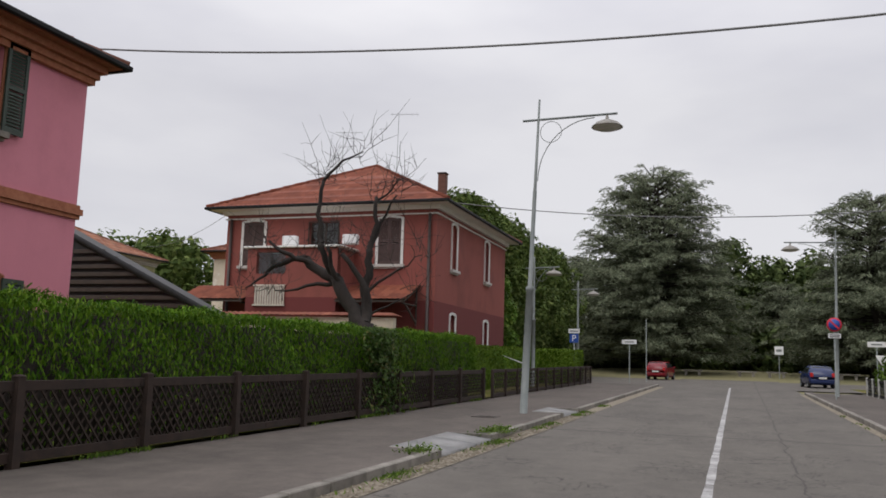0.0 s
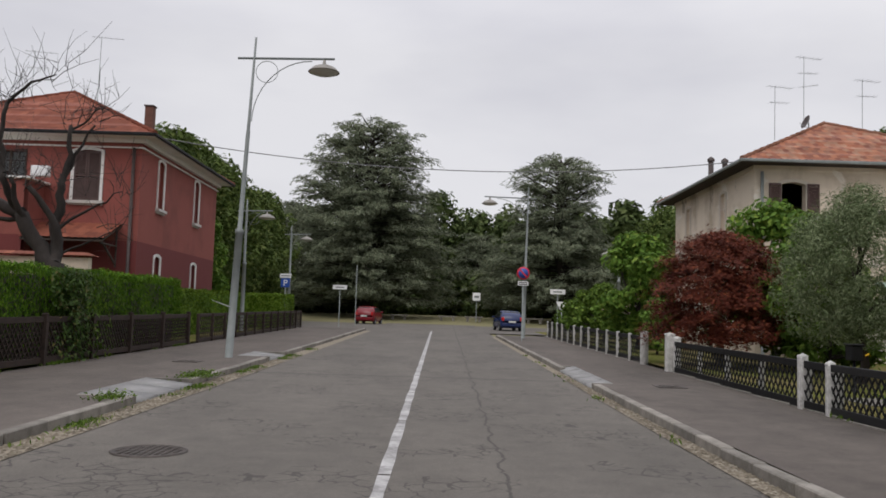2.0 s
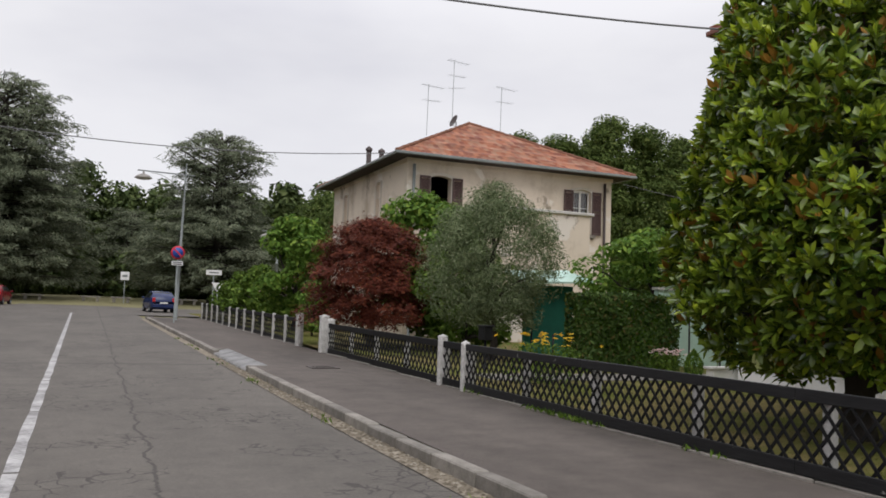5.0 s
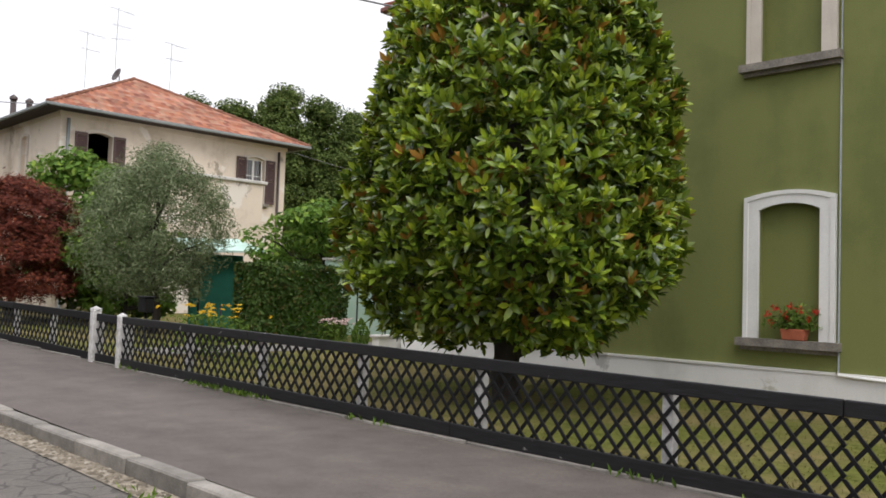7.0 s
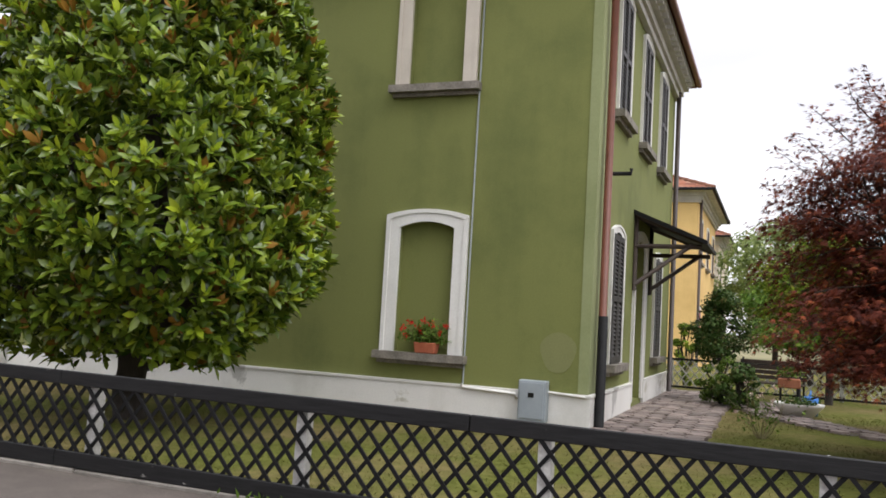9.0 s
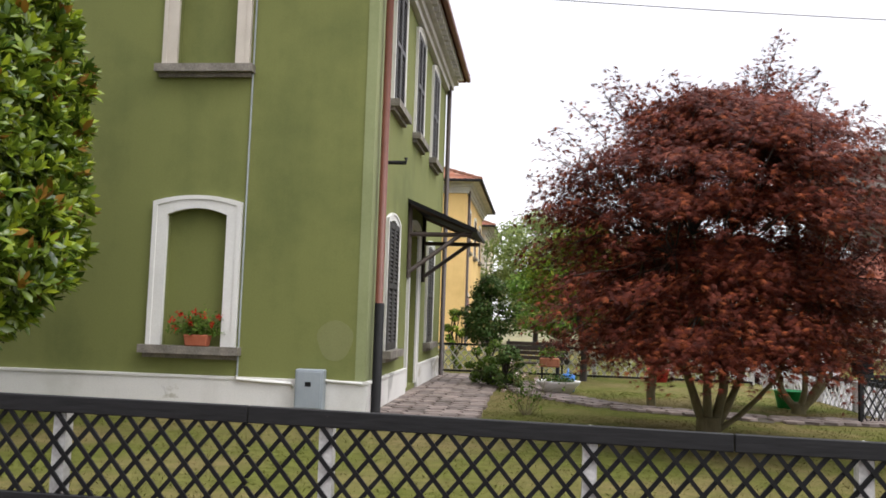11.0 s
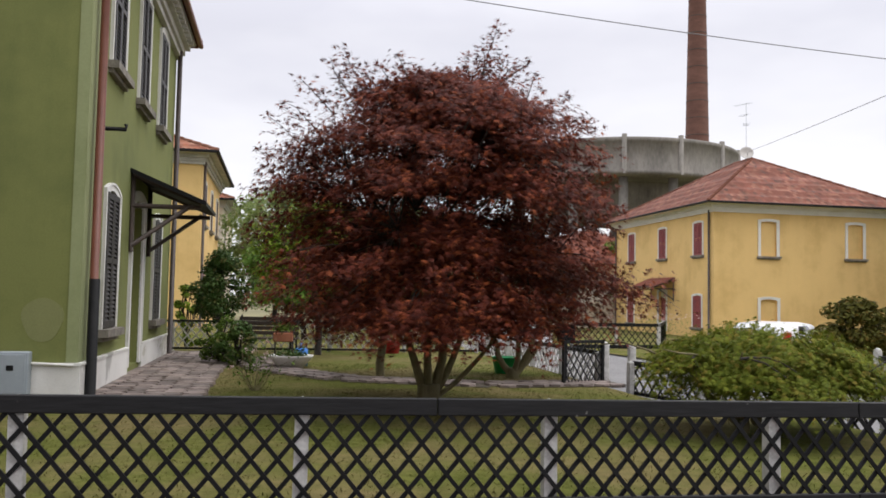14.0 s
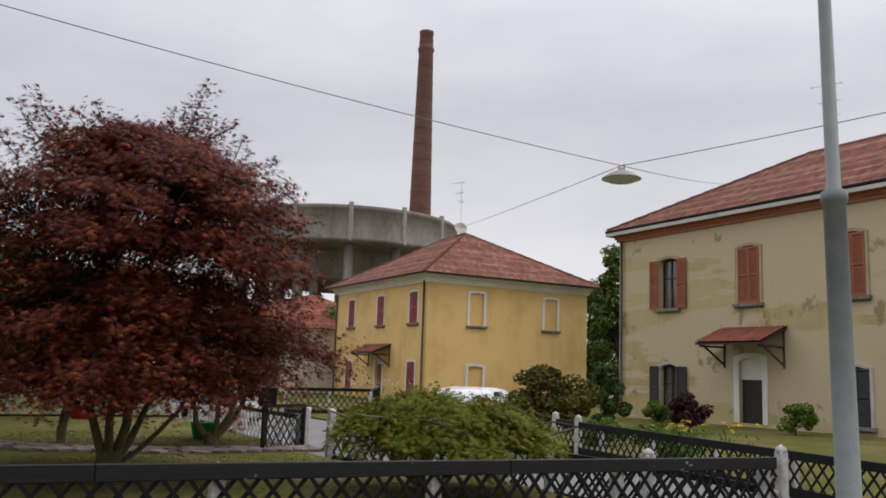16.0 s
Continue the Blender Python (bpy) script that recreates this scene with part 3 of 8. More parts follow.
for side, x, y0, y1, ramps in (("left", -4.92, -40, 54, ((13.0, 16.0), (23.4, 25.6))), ("right", 3.12, -6.5, 49, ((17.8, 23.0),))):
    kerb = thing("kerb_" + side, (0, 0, 0), "row of worn stone kerbs, weeds in the joints", "kerb")
    tagged(kerb, kind="structure")
    for y in np.arange(y0 + 0.5, y1, 1.0):
        if any(a < y < b for a, b in ramps):
            continue
        ob = new("stone", kerb_mesh)
        ob.parent = kerb
        ob.location = (x + random.uniform(-0.012, 0.012), y, float(land(x, y)) + random.uniform(-0.006, 0.006))
        ob.rotation_euler = (0.0155 if y > 9 else 0, 0, random.uniform(-0.008, 0.008))
for side, x0, x1, (a, b) in (("left", -5.75, -4.85, (13.0, 16.0)), ("left", -5.75, -4.85, (23.4, 25.6)), ("right", 3.05, 3.5, (17.8, 23.0))):
    ramp = thing("dropped_kerb", (0, 0, 0), "pale stone slabs of a dropped kerb ramp", "ramp", "dropped kerbs")
    tagged(ramp, kind="structure")
    n = max(2, round((b - a) / 1.0))
    for ya in (a - 0.1, b + 0.004):
        g0 = float(rise(ya))
        part("end_stone", a_box((x0, ya, g0 - 0.05), (x1, ya + 0.096, g0 + 0.136), 0.008), "kerb", ramp)
    for k in range(n):
        ya, yb = a + (b - a) * k / n + 0.006, a + (b - a) * (k + 1) / n - 0.006
        inner, outer = (0.05, 0.137) if x0 > 0 else (0.137, 0.05)
        V = [(x0, ya, float(rise(ya)) + inner), (x1, ya, float(rise(ya)) + outer), (x1, yb, float(rise(yb)) + outer), (x0, yb, float(rise(yb)) + inner)]
        V = [(p[0], p[1], p[2] + 0.004) for p in V] + [(p[0], p[1], p[2] - 0.1) for p in V]
        part_np("slab", V, [(0, 1, 2, 3), (4, 7, 6, 5), (0, 4, 5, 1), (1, 5, 6, 2), (2, 6, 7, 3), (3, 7, 4, 0)], "ramp", ramp)

# manhole and small covers
def manhole(x, y, r, dz, square=False):
    t = thing("manhole_cover", (x, y, float(land(x, y)) + dz), "rusty cast iron manhole cover in the asphalt", "manhole", "manholes")
    bm = bmesh.new()
    if square:
        box(bm, (-r, -r, -0.05), (r, r, 0.012), 0.004)
    else:
        lathe(bm, [(r, -0.05), (r, 0.012), (r * 0.94, 0.016), (r * 0.93, 0.008), (0.001, 0.008)], 32)
    part("cover", bm, "iron", t)
    bm = bmesh.new()
    for i in range(-4, 5):
        for j in range(-4, 5):
            if math.hypot(i, j) < 4.3:
                box(bm, (i * r * 0.19 - r * 0.05, j * r * 0.19 - r * 0.05, 0.008), (i * r * 0.19 + r * 0.05, j * r * 0.19 + r * 0.05, 0.016))
    tagged(part("tread", bm, "iron", t), kind="stuff")
manhole(-3.25, 8.9, 0.40, 0.002)
manhole(-6.3, 20.6, 0.3, 0.132, True)
manhole(4.6, 17.4, 0.3, 0.132, True)

# ---- houses ----
Z = Vector((0, 0, 1))


def arc_top(o, u):
    u0, u1, v1, rs = o["u0"], o["u1"], o["v1"], o["rise"]
    c, h = (u0 + u1) / 2, (u1 - u0) / 2
    return v1 + rs * (1 - ((u - c) / h) ** 2)


def wall_mesh(O, U, N, width, v0, v1, openings, thick=0.32):
    """A wall with thickness; openings go through it, blind ones are niches."""
    bm = bmesh.new()
    P = lambda u, v, d: bm.verts.new(O + U * u + Z * v - N * d)
    us = {0.0, width}
    for o in openings:
        n = 8 if o["rise"] > 0 else 1
        us |= {round(o["u0"] + (o["u1"] - o["u0"]) * k / n, 5) for k in range(n + 1)}
    us = sorted(us)
    for layer, d in (("out", 0.0), ("in", thick)):
        for ua, ub in zip(us, us[1:]):
            mid = (ua + ub) / 2
            cut = sorted((o for o in openings if o["u0"] < mid < o["u1"] and (layer == "out" or not o.get("blind"))), key=lambda o: o["v0"])
            la = lb = v0
            for o in cut:
                bm.faces.new((P(ua, la, d), P(ub, lb, d), P(ub, o["v0"], d), P(ua, o["v0"], d)))
                la, lb = arc_top(o, ua), arc_top(o, ub)
            bm.faces.new((P(ua, la, d), P(ub, lb, d), P(ub, v1, d), P(ua, v1, d)))
    for o in openings:
        dep = 0.11 if o.get("blind") else thick
        a, b = o["u0"], o["u1"]
        bm.faces.new((P(a, o["v0"], 0), P(b, o["v0"], 0), P(b, o["v0"], dep), P(a, o["v0"], dep)))
        for u in (a, b):
            bm.faces.new((P(u, o["v0"], 0), P(u, arc_top(o, u), 0), P(u, arc_top(o, u), dep), P(u, o["v0"], dep)))
        n = 8
        for k in range(n):
            p, q = a + (b - a) * k / n, a + (b - a) * (k + 1) / n
            bm.faces.new((P(p, arc_top(o, p), 0), P(q, arc_top(o, q), 0), P(q, arc_top(o, q), dep), P(p, arc_top(o, p), dep)))
            if o.get("blind"):
                bm.faces.new((P(p, o["v0"], dep), P(q, o["v0"], dep), P(q, arc_top(o, q), dep), P(p, arc_top(o, p), dep)))
    bmesh.ops.remove_doubles(bm, verts=bm.verts, dist=0.0005)
    return bm


def prism(bm, O, U, N, inner, outer, d0, d1):
    """A band between two paths on a wall, from depth d0 (outside) to d1."""
    P = lambda p, d: bm.verts.new(O + U * p[0] + Z * p[1] - N * d)
    for k in range(len(inner) - 1):
        a, b, c, e = inner[k], inner[k + 1], outer[k + 1], outer[k]
        bm.faces.new([P(p, d0) for p in (a, b, c, e)])
        bm.faces.new((P(a, d0), P(b, d0), P(b, d1), P(a, d1)))
        bm.faces.new((P(e, d0), P(c, d0), P(c, d1), P(e, d1)))
    for k in (0, -1):
        bm.faces.new((P(inner[k], d0), P(outer[k], d0), P(outer[k], d1), P(inner[k], d1)))
    bmesh.ops.remove_doubles(bm, verts=bm.verts, dist=0.0005)
    return bm


def surround(O, U, N, o, tw, proud):
    n = 8
    arcs = [(o["u0"] + (o["u1"] - o["u0"]) * k / n) for k in range(n + 1)]
    inner = [(o["u0"], o["v0"])] + [(u, arc_top(o, u)) for u in arcs] + [(o["u1"], o["v0"])]
    g = dict(o, u0=o["u0"] - tw, u1=o["u1"] + tw, v1=o["v1"] + tw * 0.85)
    arcs2 = [(g["u0"] + (g["u1"] - g["u0"]) * k / n) for k in range(n + 1)]
    outer = [(g["u0"], o["v0"])] + [(u, arc_top(g, u)) for u in arcs2] + [(g["u1"], o["v0"])]
    bm = prism(bmesh.new(), O, U, N, inner, outer, -proud, 0.005)
    # a raised outer bead
    mid = [((a[0] * 0.3 + b[0] * 0.7), (a[1] * 0.3 + b[1] * 0.7)) for a, b in zip(inner, outer)]
    prism(bm, O, U, N, mid, outer, -proud - 0.015, -proud + 0.004)
    return bm


def obox(bm, O, U, N, u0, u1, v0, v1, d0, d1):
    """A box on a wall: along it, up it, and in depth (negative is outside)."""
    c = [O + U * u + Z * v - N * d for d in (d0, d1) for v in (v0, v1) for u in (u0, u1)]
    vs = [bm.verts.new(p) for p in c]
    for f in ((0, 1, 3, 2), (4, 6, 7, 5), (0, 4, 5, 1), (2, 3, 7, 6), (0, 2, 6, 4), (1, 5, 7, 3)):
        bm.faces.new([vs[k] for k in f])
    return bm


def shutter_leaf(O, U, N, u0, u1, v0, v1, d, thick=0.045):
    """A louvred shutter leaf: stiles, rails and slats."""
    bm = bmesh.new()
    w = 0.065
    for a, b in ((u0, u0 + w), (u1 - w, u1)):
        obox(bm, O, U, N, a, b, v0, v1, d - thick, d)
    mid = (v0 + v1) / 2
    for a, b in ((v0, v0 + 0.09), (mid - 0.04, mid + 0.04), (v1 - 0.09, v1)):
        obox(bm, O, U, N, u0 + w, u1 - w, a, b, d - thick, d)
    v = v0 + 0.1
    while v < v1 - 0.12:
        if abs(v + 0.03 - mid) > 0.06:
            c = [O + U * u + Z * (v + dv) - N * (d + dd) for dv, dd in ((0, -thick * 0.9), (0.055, -0.005)) for u in (u0 + w, u1 - w)]
            vs = [bm.verts.new(p) for p in c]
            bm.faces.new((vs[0], vs[1], vs[3], vs[2]))
            lo = [bm.verts.new(p - Z * 0.012) for p in c]
            bm.faces.new((lo[0], lo[1], lo[3], lo[2]))
            bm.faces.new((vs[0], vs[1], lo[1], lo[0]))
        v += 0.062
    return bm


def window(house, O, U, N, o):
    """Surround, sill, glazing and shutters of one opening."""
    top = part(o.get("name", "window"), surround(O, U, N, o, o.get("tw", 0.15), o.get("proud", 0.035)), o.get("trim", "white"), house, o.get("label", ""))
    u0, u1, v0, v1 = o["u0"], o["u1"], o["v0"], o["v1"]
    tw = o.get("tw", 0.15)
    if o.get("sill", True):
        bm = obox(bmesh.new(), O, U, N, u0 - tw - 0.07, u1 + tw + 0.07, v0 - 0.11, v0 - 0.002, -0.15, 0.1)
        obox(bm, O, U, N, u0 - tw - 0.03, u1 + tw + 0.03, v0 - 0.17, v0 - 0.112, -0.07, 0.02)
        part("sill", bm, o.get("sill_mat", "sill"), top, "weathered stone sill")
    if o.get("blind"):
        return top
    c = (u0 + u1) / 2
    vt = v1 + o["rise"]
    s = o.get("shutters")
    if s:
        mat, how = s
        if how == "closed":
            for a, b in ((u0 + 0.01, c - 0.006), (c + 0.006, u1 - 0.01)):
                part("shutter", shutter_leaf(O, U, N, a, b, v0 + 0.01, v1 + o["rise"] * 0.55, -0.005), mat, top)
        else:
            w = (u1 - u0) / 2
            for a, b in ((u0 - w - tw * 0.3, u0 - tw * 0.3), (u1 + tw * 0.3, u1 + w + tw * 0.3)):
                part("shutter", shutter_leaf(O, U, N, a, b, v0, v1 + 0.03, -0.055), mat, top)
    if o.get("glazed", True):
        bm = bmesh.new()
        d = 0.17
        for a, b in ((u0, u0 + 0.06), (c - 0.04, c + 0.04), (u1 - 0.06, u1)):
            obox(bm, O, U, N, a, b, v0, vt, d, d + 0.05)
        for a, b in ((v0, v0 + 0.07), (v0 + (v1 - v0) * 0.62, v0 + (v1 - v0) * 0.62 + 0.035), (v1 - 0.02, vt)):
            obox(bm, O, U, N, u0, u1, a, b, d + 0.004, d + 0.046)
        part("frame", bm, o.get("frame", "white"), top)
        for a, b in ((u0 + 0.06, c - 0.04), (c + 0.04, u1 - 0.06)):
            part("pane", obox(bmesh.new(), O, U, N, a, b, v0 + 0.07, v1 - 0.02, d + 0.02, d + 0.026), "glass", top)
        if o.get("curtain"):
            bm = bmesh.new()
            n = 24
            row = [(u0 + (u1 - u0) * k / n, 0.26 + 0.02 * math.sin(k * 2.1)) for k in range(n + 1)]
            for (ua, da), (ub, db) in zip(row, row[1:]):
                bm.faces.new([bm.verts.new(O + U * u + Z * v - N * dd) for u, v, dd in ((ua, v0, da), (ub, v0, db), (ub, vt, db), (ua, vt, da))])
            part("curtain", bm, "curtain", top)
    if o.get("door"):
        bm = obox(bmesh.new(), O, U, N, u0 + 0.02, u1 - 0.02, v0, v0 + o["door"], 0.16, 0.21)
        for a, b in ((v0 + 0.15, v0 + 0.85), (v0 + 1.0, v0 + o["door"] - 0.12)):
            obox(bm, O, U, N, u0 + 0.14, u1 - 0.14, a, b, 0.145, 0.162)
        part("door", bm, o.get("door_mat", "door"), top)
        part("transom", obox(bmesh.new(), O, U, N, u0, u1, v0 + o["door"], vt + 0.02, 0.13, 0.2), o.get("trim", "white"), top)
    return top


def tile_roof(X0, X1, Y0, Y1, ze, tan, run=None):
    """Hip roof with waved tiles in rows: vertices, faces, uv in metres."""
    Vs, Fs, Us, base = [], [], [], 0
    s = min(X1 - X0, Y1 - Y0) / 2
    sides = [((X0, Y0), (1, 0), (0, 1), X1 - X0), ((X1, Y0), (0, 1), (-1, 0), Y1 - Y0), ((X1, Y1), (-1, 0), (0, -1), X1 - X0), ((X0, Y1), (0, -1), (1, 0), Y1 - Y0)]
    for (ax, ay), (ux, uy), (nx, ny), L in sides:
        u = np.linspace(0, L, max(8, int(L / 0.11)) + 1)
        rows = int(s / 0.3)
        v = np.sort(np.concatenate([np.arange(rows + 1) * 0.3, np.arange(1, rows + 1) * 0.3 - 0.012, [s]]))
        UU, VV = np.meshgrid(u, v)
        VV = np.minimum(VV, np.minimum(np.minimum(UU, L - UU), s))
        frac = np.clip((VV % 0.3) / 0.3, 0, 1)
        wave = 0.035 * np.abs(np.sin(np.pi * UU / 0.22)) + 0.035 * (1 - frac)
        x, y = ax + ux * UU + nx * VV, ay + uy * UU + ny * VV
        Vs.append(np.stack([x, y, ze + VV * tan + wave], -1).reshape(-1, 3))
        Us.append(np.stack([UU, VV / math.cos(math.atan(tan)) + base], -1).reshape(-1, 2))
        nu, nv = len(u), len(v)
        i = (np.arange(nv - 1)[:, None] * nu + np.arange(nu - 1)).ravel() + sum(len(q) for q in Vs[:-1])
        Fs.append(np.stack([i, i + 1, i + nu + 1, i + nu], -1))
        base += 40
    return np.concatenate(Vs), np.concatenate(Fs), np.concatenate(Us)


def house(at, w, d, eave, paint, tile, label, walls, over=0.6, tan=0.42, plinth=None, corn="cornice", gutter="blackpaint", floor_z=0.0, inside=True, brackets=False, split_base=-0.4, soffit=None, steps=((0.10, 0.42, 0.30), (0.16, 0.298, 0.16), (0.26, 0.158, 0.003))):
    """A two-storey house on its south-west corner; walls: openings by side (s, n, w, e)."""
    h = thing("house", at, label, "house")
    faces = {"s": (Vector((0, 0, 0)), Vector((1, 0, 0)), Vector((0, -1, 0)), w), "n": (Vector((w, d, 0)), Vector((-1, 0, 0)), Vector((0, 1, 0)), w),
             "w": (Vector((0, d, 0)), Vector((0, -1, 0)), Vector((-1, 0, 0)), d), "e": (Vector((w, 0, 0)), Vector((0, 1, 0)), Vector((1, 0, 0)), d)}
    for key, (O, U, N, L) in faces.items():
        ops = walls.get(key, [])
        part("wall", wall_mesh(O, U, N, L, split_base, eave, ops), paint, h)
        for o in ops:
            window(h, O, U, N, o)
        if plinth and key in plinth[1]:
            hp, skip = plinth[0], [o for o in ops if o["v0"] < plinth[0]]
            ex, st = (0.045, 0.0) if key in "we" else (0.0, 0.012)
            u = 0.0
            for o in sorted(skip, key=lambda o: o["u0"]) + [None]:
                e = (o["u0"] - o.get("tw", 0.15)) if o else L
                ua, ub = (u - ex + st if u == 0 else u), (e + ex - st if e == L else e)
                bm = obox(bmesh.new(), O, U, N, ua, ub, split_base, hp, -0.045, 0.01)
                obox(bm, O, U, N, ua - ex * 0.3, ub + ex * 0.3, hp, hp + 0.035, -0.06, 0.01)
                part("plinth", bm, "plinth", h, "stained white plinth")
                u = (o["u1"] + o.get("tw", 0.15)) if o else L
    X0, X1, Y0, Y1 = -over, w + over, -over, d + over
    # soffit boards and cornice mouldings
    bm = box(bmesh.new(), (X0 + 0.05, Y0 + 0.05, eave), (X1 - 0.05, Y1 - 0.05, eave + 0.05))
    part("soffit", bm, soffit or corn, h)
    for k, (p, z0, z1) in enumerate((p, eave - a, eave - b) for p, a, b in steps):
        for lo, hi in (((-p, -p), (w + p, -0.001)), ((-p, d + 0.001), (w + p, d + p)), ((-p, 0), (-0.001, d)), ((w + 0.001, 0), (w + p, d))):
            part("cornice", a_box((*lo, z0), (*hi, z1)), corn, h)
    if brackets:
        for x in np.arange(0.2, w, 0.32):
            part("dentil", a_box((x, -0.36, eave - 0.14), (x + 0.13, -0.262, eave - 0.004)), corn, h)
    bm = bmesh.new()
    for lo, hi in (((X0 - 0.1, Y0 - 0.1), (X1 + 0.1, Y0)), ((X0 - 0.1, Y1), (X1 + 0.1, Y1 + 0.1)), ((X0 - 0.1, Y0), (X0, Y1)), ((X1, Y0), (X1 + 0.1, Y1))):
        box(bm, (*lo, eave - 0.01), (*hi, eave + 0.1), 0.02)
    part("gutter", bm, gutter, h, "dark metal gutter")
    V, F, UV = tile_roof(X0 - 0.04, X1 + 0.04, Y0 - 0.04, Y1 + 0.04, eave + 0.06, tan)
    roof = part_np("roof", V, F, tile, h, uv=UV)
    for p in roof.data.polygons:
        p.use_smooth = True
    # hip and ridge tiles
    s = min(X1 - X0, Y1 - Y0) / 2
    zr = eave + 0.1 + s * tan
    if X1 - X0 >= Y1 - Y0:
        r0, r1 = Vector((X0 + s, (Y0 + Y1) / 2, zr)), Vector((X1 - s, (Y0 + Y1) / 2, zr))
        ends = ((r0, (X0, Y0)), (r0, (X0, Y1)), (r1, (X1, Y0)), (r1, (X1, Y1)))
    else:
        r0, r1 = Vector(((X0 + X1) / 2, Y0 + s, zr)), Vector(((X0 + X1) / 2, Y1 - s, zr))
        ends = ((r0, (X0, Y0)), (r0, (X1, Y0)), (r1, (X0, Y1)), (r1, (X1, Y1)))
    bm = bmesh.new()
    tube(bm, [r0, r1 + Vector((0.01, 0.01, 0))], 0.1, 8)
    for r, (x, y) in ends:
        e = Vector((x, y, eave + 0.12))
        n = 14
        for k in range(n):
            tube(bm, [r.lerp(e, k / n), r.lerp(e, (k + 1.08) / n)], [0.075, 0.1], 7)
    part("ridge_tiles", bm, tile, h)
    bm = box(bmesh.new(), (0.3, 0.3, floor_z), (w - 0.3, d - 0.3, floor_z + 0.05))
    box(bm, (0.3, 0.3, eave * 0.5), (w - 0.3, d - 0.3, eave * 0.5 + 0.2))
    part("floor_slab", bm, "darkwood", h)
    return h


def op(u, v, w, hgt, rise=0.1, **k):
    """An opening centred at u with its foot at v."""
    return dict(u0=u - w / 2, u1=u + w / 2, v0=v, v1=v + hgt, rise=rise, **k)


def pipe(h, pts, r, mat, name="downpipe", label=""):
    return part(name, tube(bmesh.new(), pts, r, 8), mat, h, label)


def canopy(h, O, U, N, u, v, w, out, mat_roof, mat_wood, tiled=False):
    """A lean-to door canopy on braced timber brackets."""
    z1, z0 = v, v - out * 0.42
    P = lambda a, d, z: O + U * a + Z * z + N * d
    bm = bmesh.new()
    top = [P(u - w / 2, 0, z1), P(u + w / 2, 0, z1), P(u + w / 2, out, z0), P(u - w / 2, out, z0)]
    vs = [bm.verts.new(p) for p in top] + [bm.verts.new(p - Z * 0.07) for p in top]
    for f in ((0, 1, 2, 3), (4, 7, 6, 5), (0, 4, 5, 1), (1, 5, 6, 2), (2, 6, 7, 3), (3, 7, 4, 0)):
        bm.faces.new([vs[k] for k in f])
    c = part("canopy", bm, mat_wood if tiled else mat_roof, h, "small lean-to canopy over the door")
    if tiled:
        n, rows = int(w / 0.055), 6
        vv, ff, uv = [], [], []
        for j in range(rows * 2):
            t = min(1.03, (j // 2 + (j % 2) * 0.97) / (rows - 0.5) * 1.03)
            for k in range(n + 1):
                a = u - w / 2 - 0.04 + (w + 0.08) * k / n
                p = P(a, out * t, z1 + (z0 - z1) * t + 0.03 + 0.03 * abs(math.sin(math.pi * a / 0.22)) + (0.03 if j % 2 else 0))
                vv.append(p[:])
                uv.append((a, t * out))
        for j in range(rows * 2 - 1):
            for k in range(n):
                i = j * (n + 1) + k
                ff.append((i, i + 1, i + n + 2, i + n + 1))
        part_np("tiles", vv, ff, mat_roof, c, uv=uv)
    for a in (u - w / 2 + 0.12, u + w / 2 - 0.12):
        bm = bmesh.new()
        r = 0.045
        tube(bm, [P(a, 0.03, z1 - 0.1), P(a, out * 0.94, z0 - 0.02)], r, 4)
        tube(bm, [P(a, 0.03, z0 - 0.1), P(a, out * 0.92, z0 - 0.1)], r, 4)
        tube(bm, [P(a, 0.03, z0 - 0.75), P(a, out * 0.8, z0 - 0.06)], r, 4)
        tube(bm, [P(a, 0.03, z0 - 0.85), P(a, 0.03, z1 - 0.05)], r, 4)
        part("bracket", bm, mat_wood, c)
    return c


def antenna(x, y, z, hgt, kind=0):
    t = thing("roof_antenna", (x, y, z), "thin metal television antenna on a roof", "antenna", "roof antennas")
    part("mast", tube(bmesh.new(), [(0, 0, 0), (0.02, 0, hgt)], 0.013, 6), "galv", t)
    for k, (zz, ln, a) in enumerate(((hgt - 0.05, 1.3, 0.3), (hgt - 0.75, 0.9, 0.1), (hgt - 1.35, 0.8, -0.5))[: 2 + kind]):
        bm = bmesh.new()
        d = Vector((math.cos(a), math.sin(a), 0.02))
        e = Vector((-d.y, d.x, 0))
        c = Vector((0.02, 0, zz))
        tube(bm, [c - d * ln * 0.3, c + d * ln * 0.7], 0.008, 5)
        for q in np.linspace(-0.25, 0.65, 6):
            tube(bm, [c + d * ln * q - e * 0.22, c + d * ln * q + e * 0.2], 0.004, 4)
        part("boom", bm, "galv", t)
    return t


def dish(x, y, z, a, mat, k=1.0):
    t = thing("satellite_dish", (x, y, z), "small round satellite dish on a roof", "satellite dish", "satellite dishes", turn=a)
    bm = lathe(bmesh.new(), [(0.001, 0.0), (0.2, 0.02), (0.36, 0.075), (0.42, 0.11), (0.42, 0.12), (0.36, 0.085), (0.001, 0.012)], 22)
    bmesh.ops.rotate(bm, verts=bm.verts, matrix=Matrix.Rotation(radians(68), 3, "Y"))
    bmesh.ops.translate(bm, verts=bm.verts, vec=(0.1, 0, 0.5))
    bmesh.ops.scale(bm, verts=bm.verts, vec=(k, k, k))
    part("reflector", bm, mat, t)
    part("mast", tube(bmesh.new(), [(0, 0, -0.4), (0, 0, 0.5 * k), (0.1 * k, 0, 0.5 * k)], 0.025, 6), "galv", t)
    part("arm", tube(bmesh.new(), [(0.1 * k, 0, 0.2 * k), (0.55 * k, 0, 0.45 * k)], 0.012, 5), "galv", t)


G_Z = 0.22
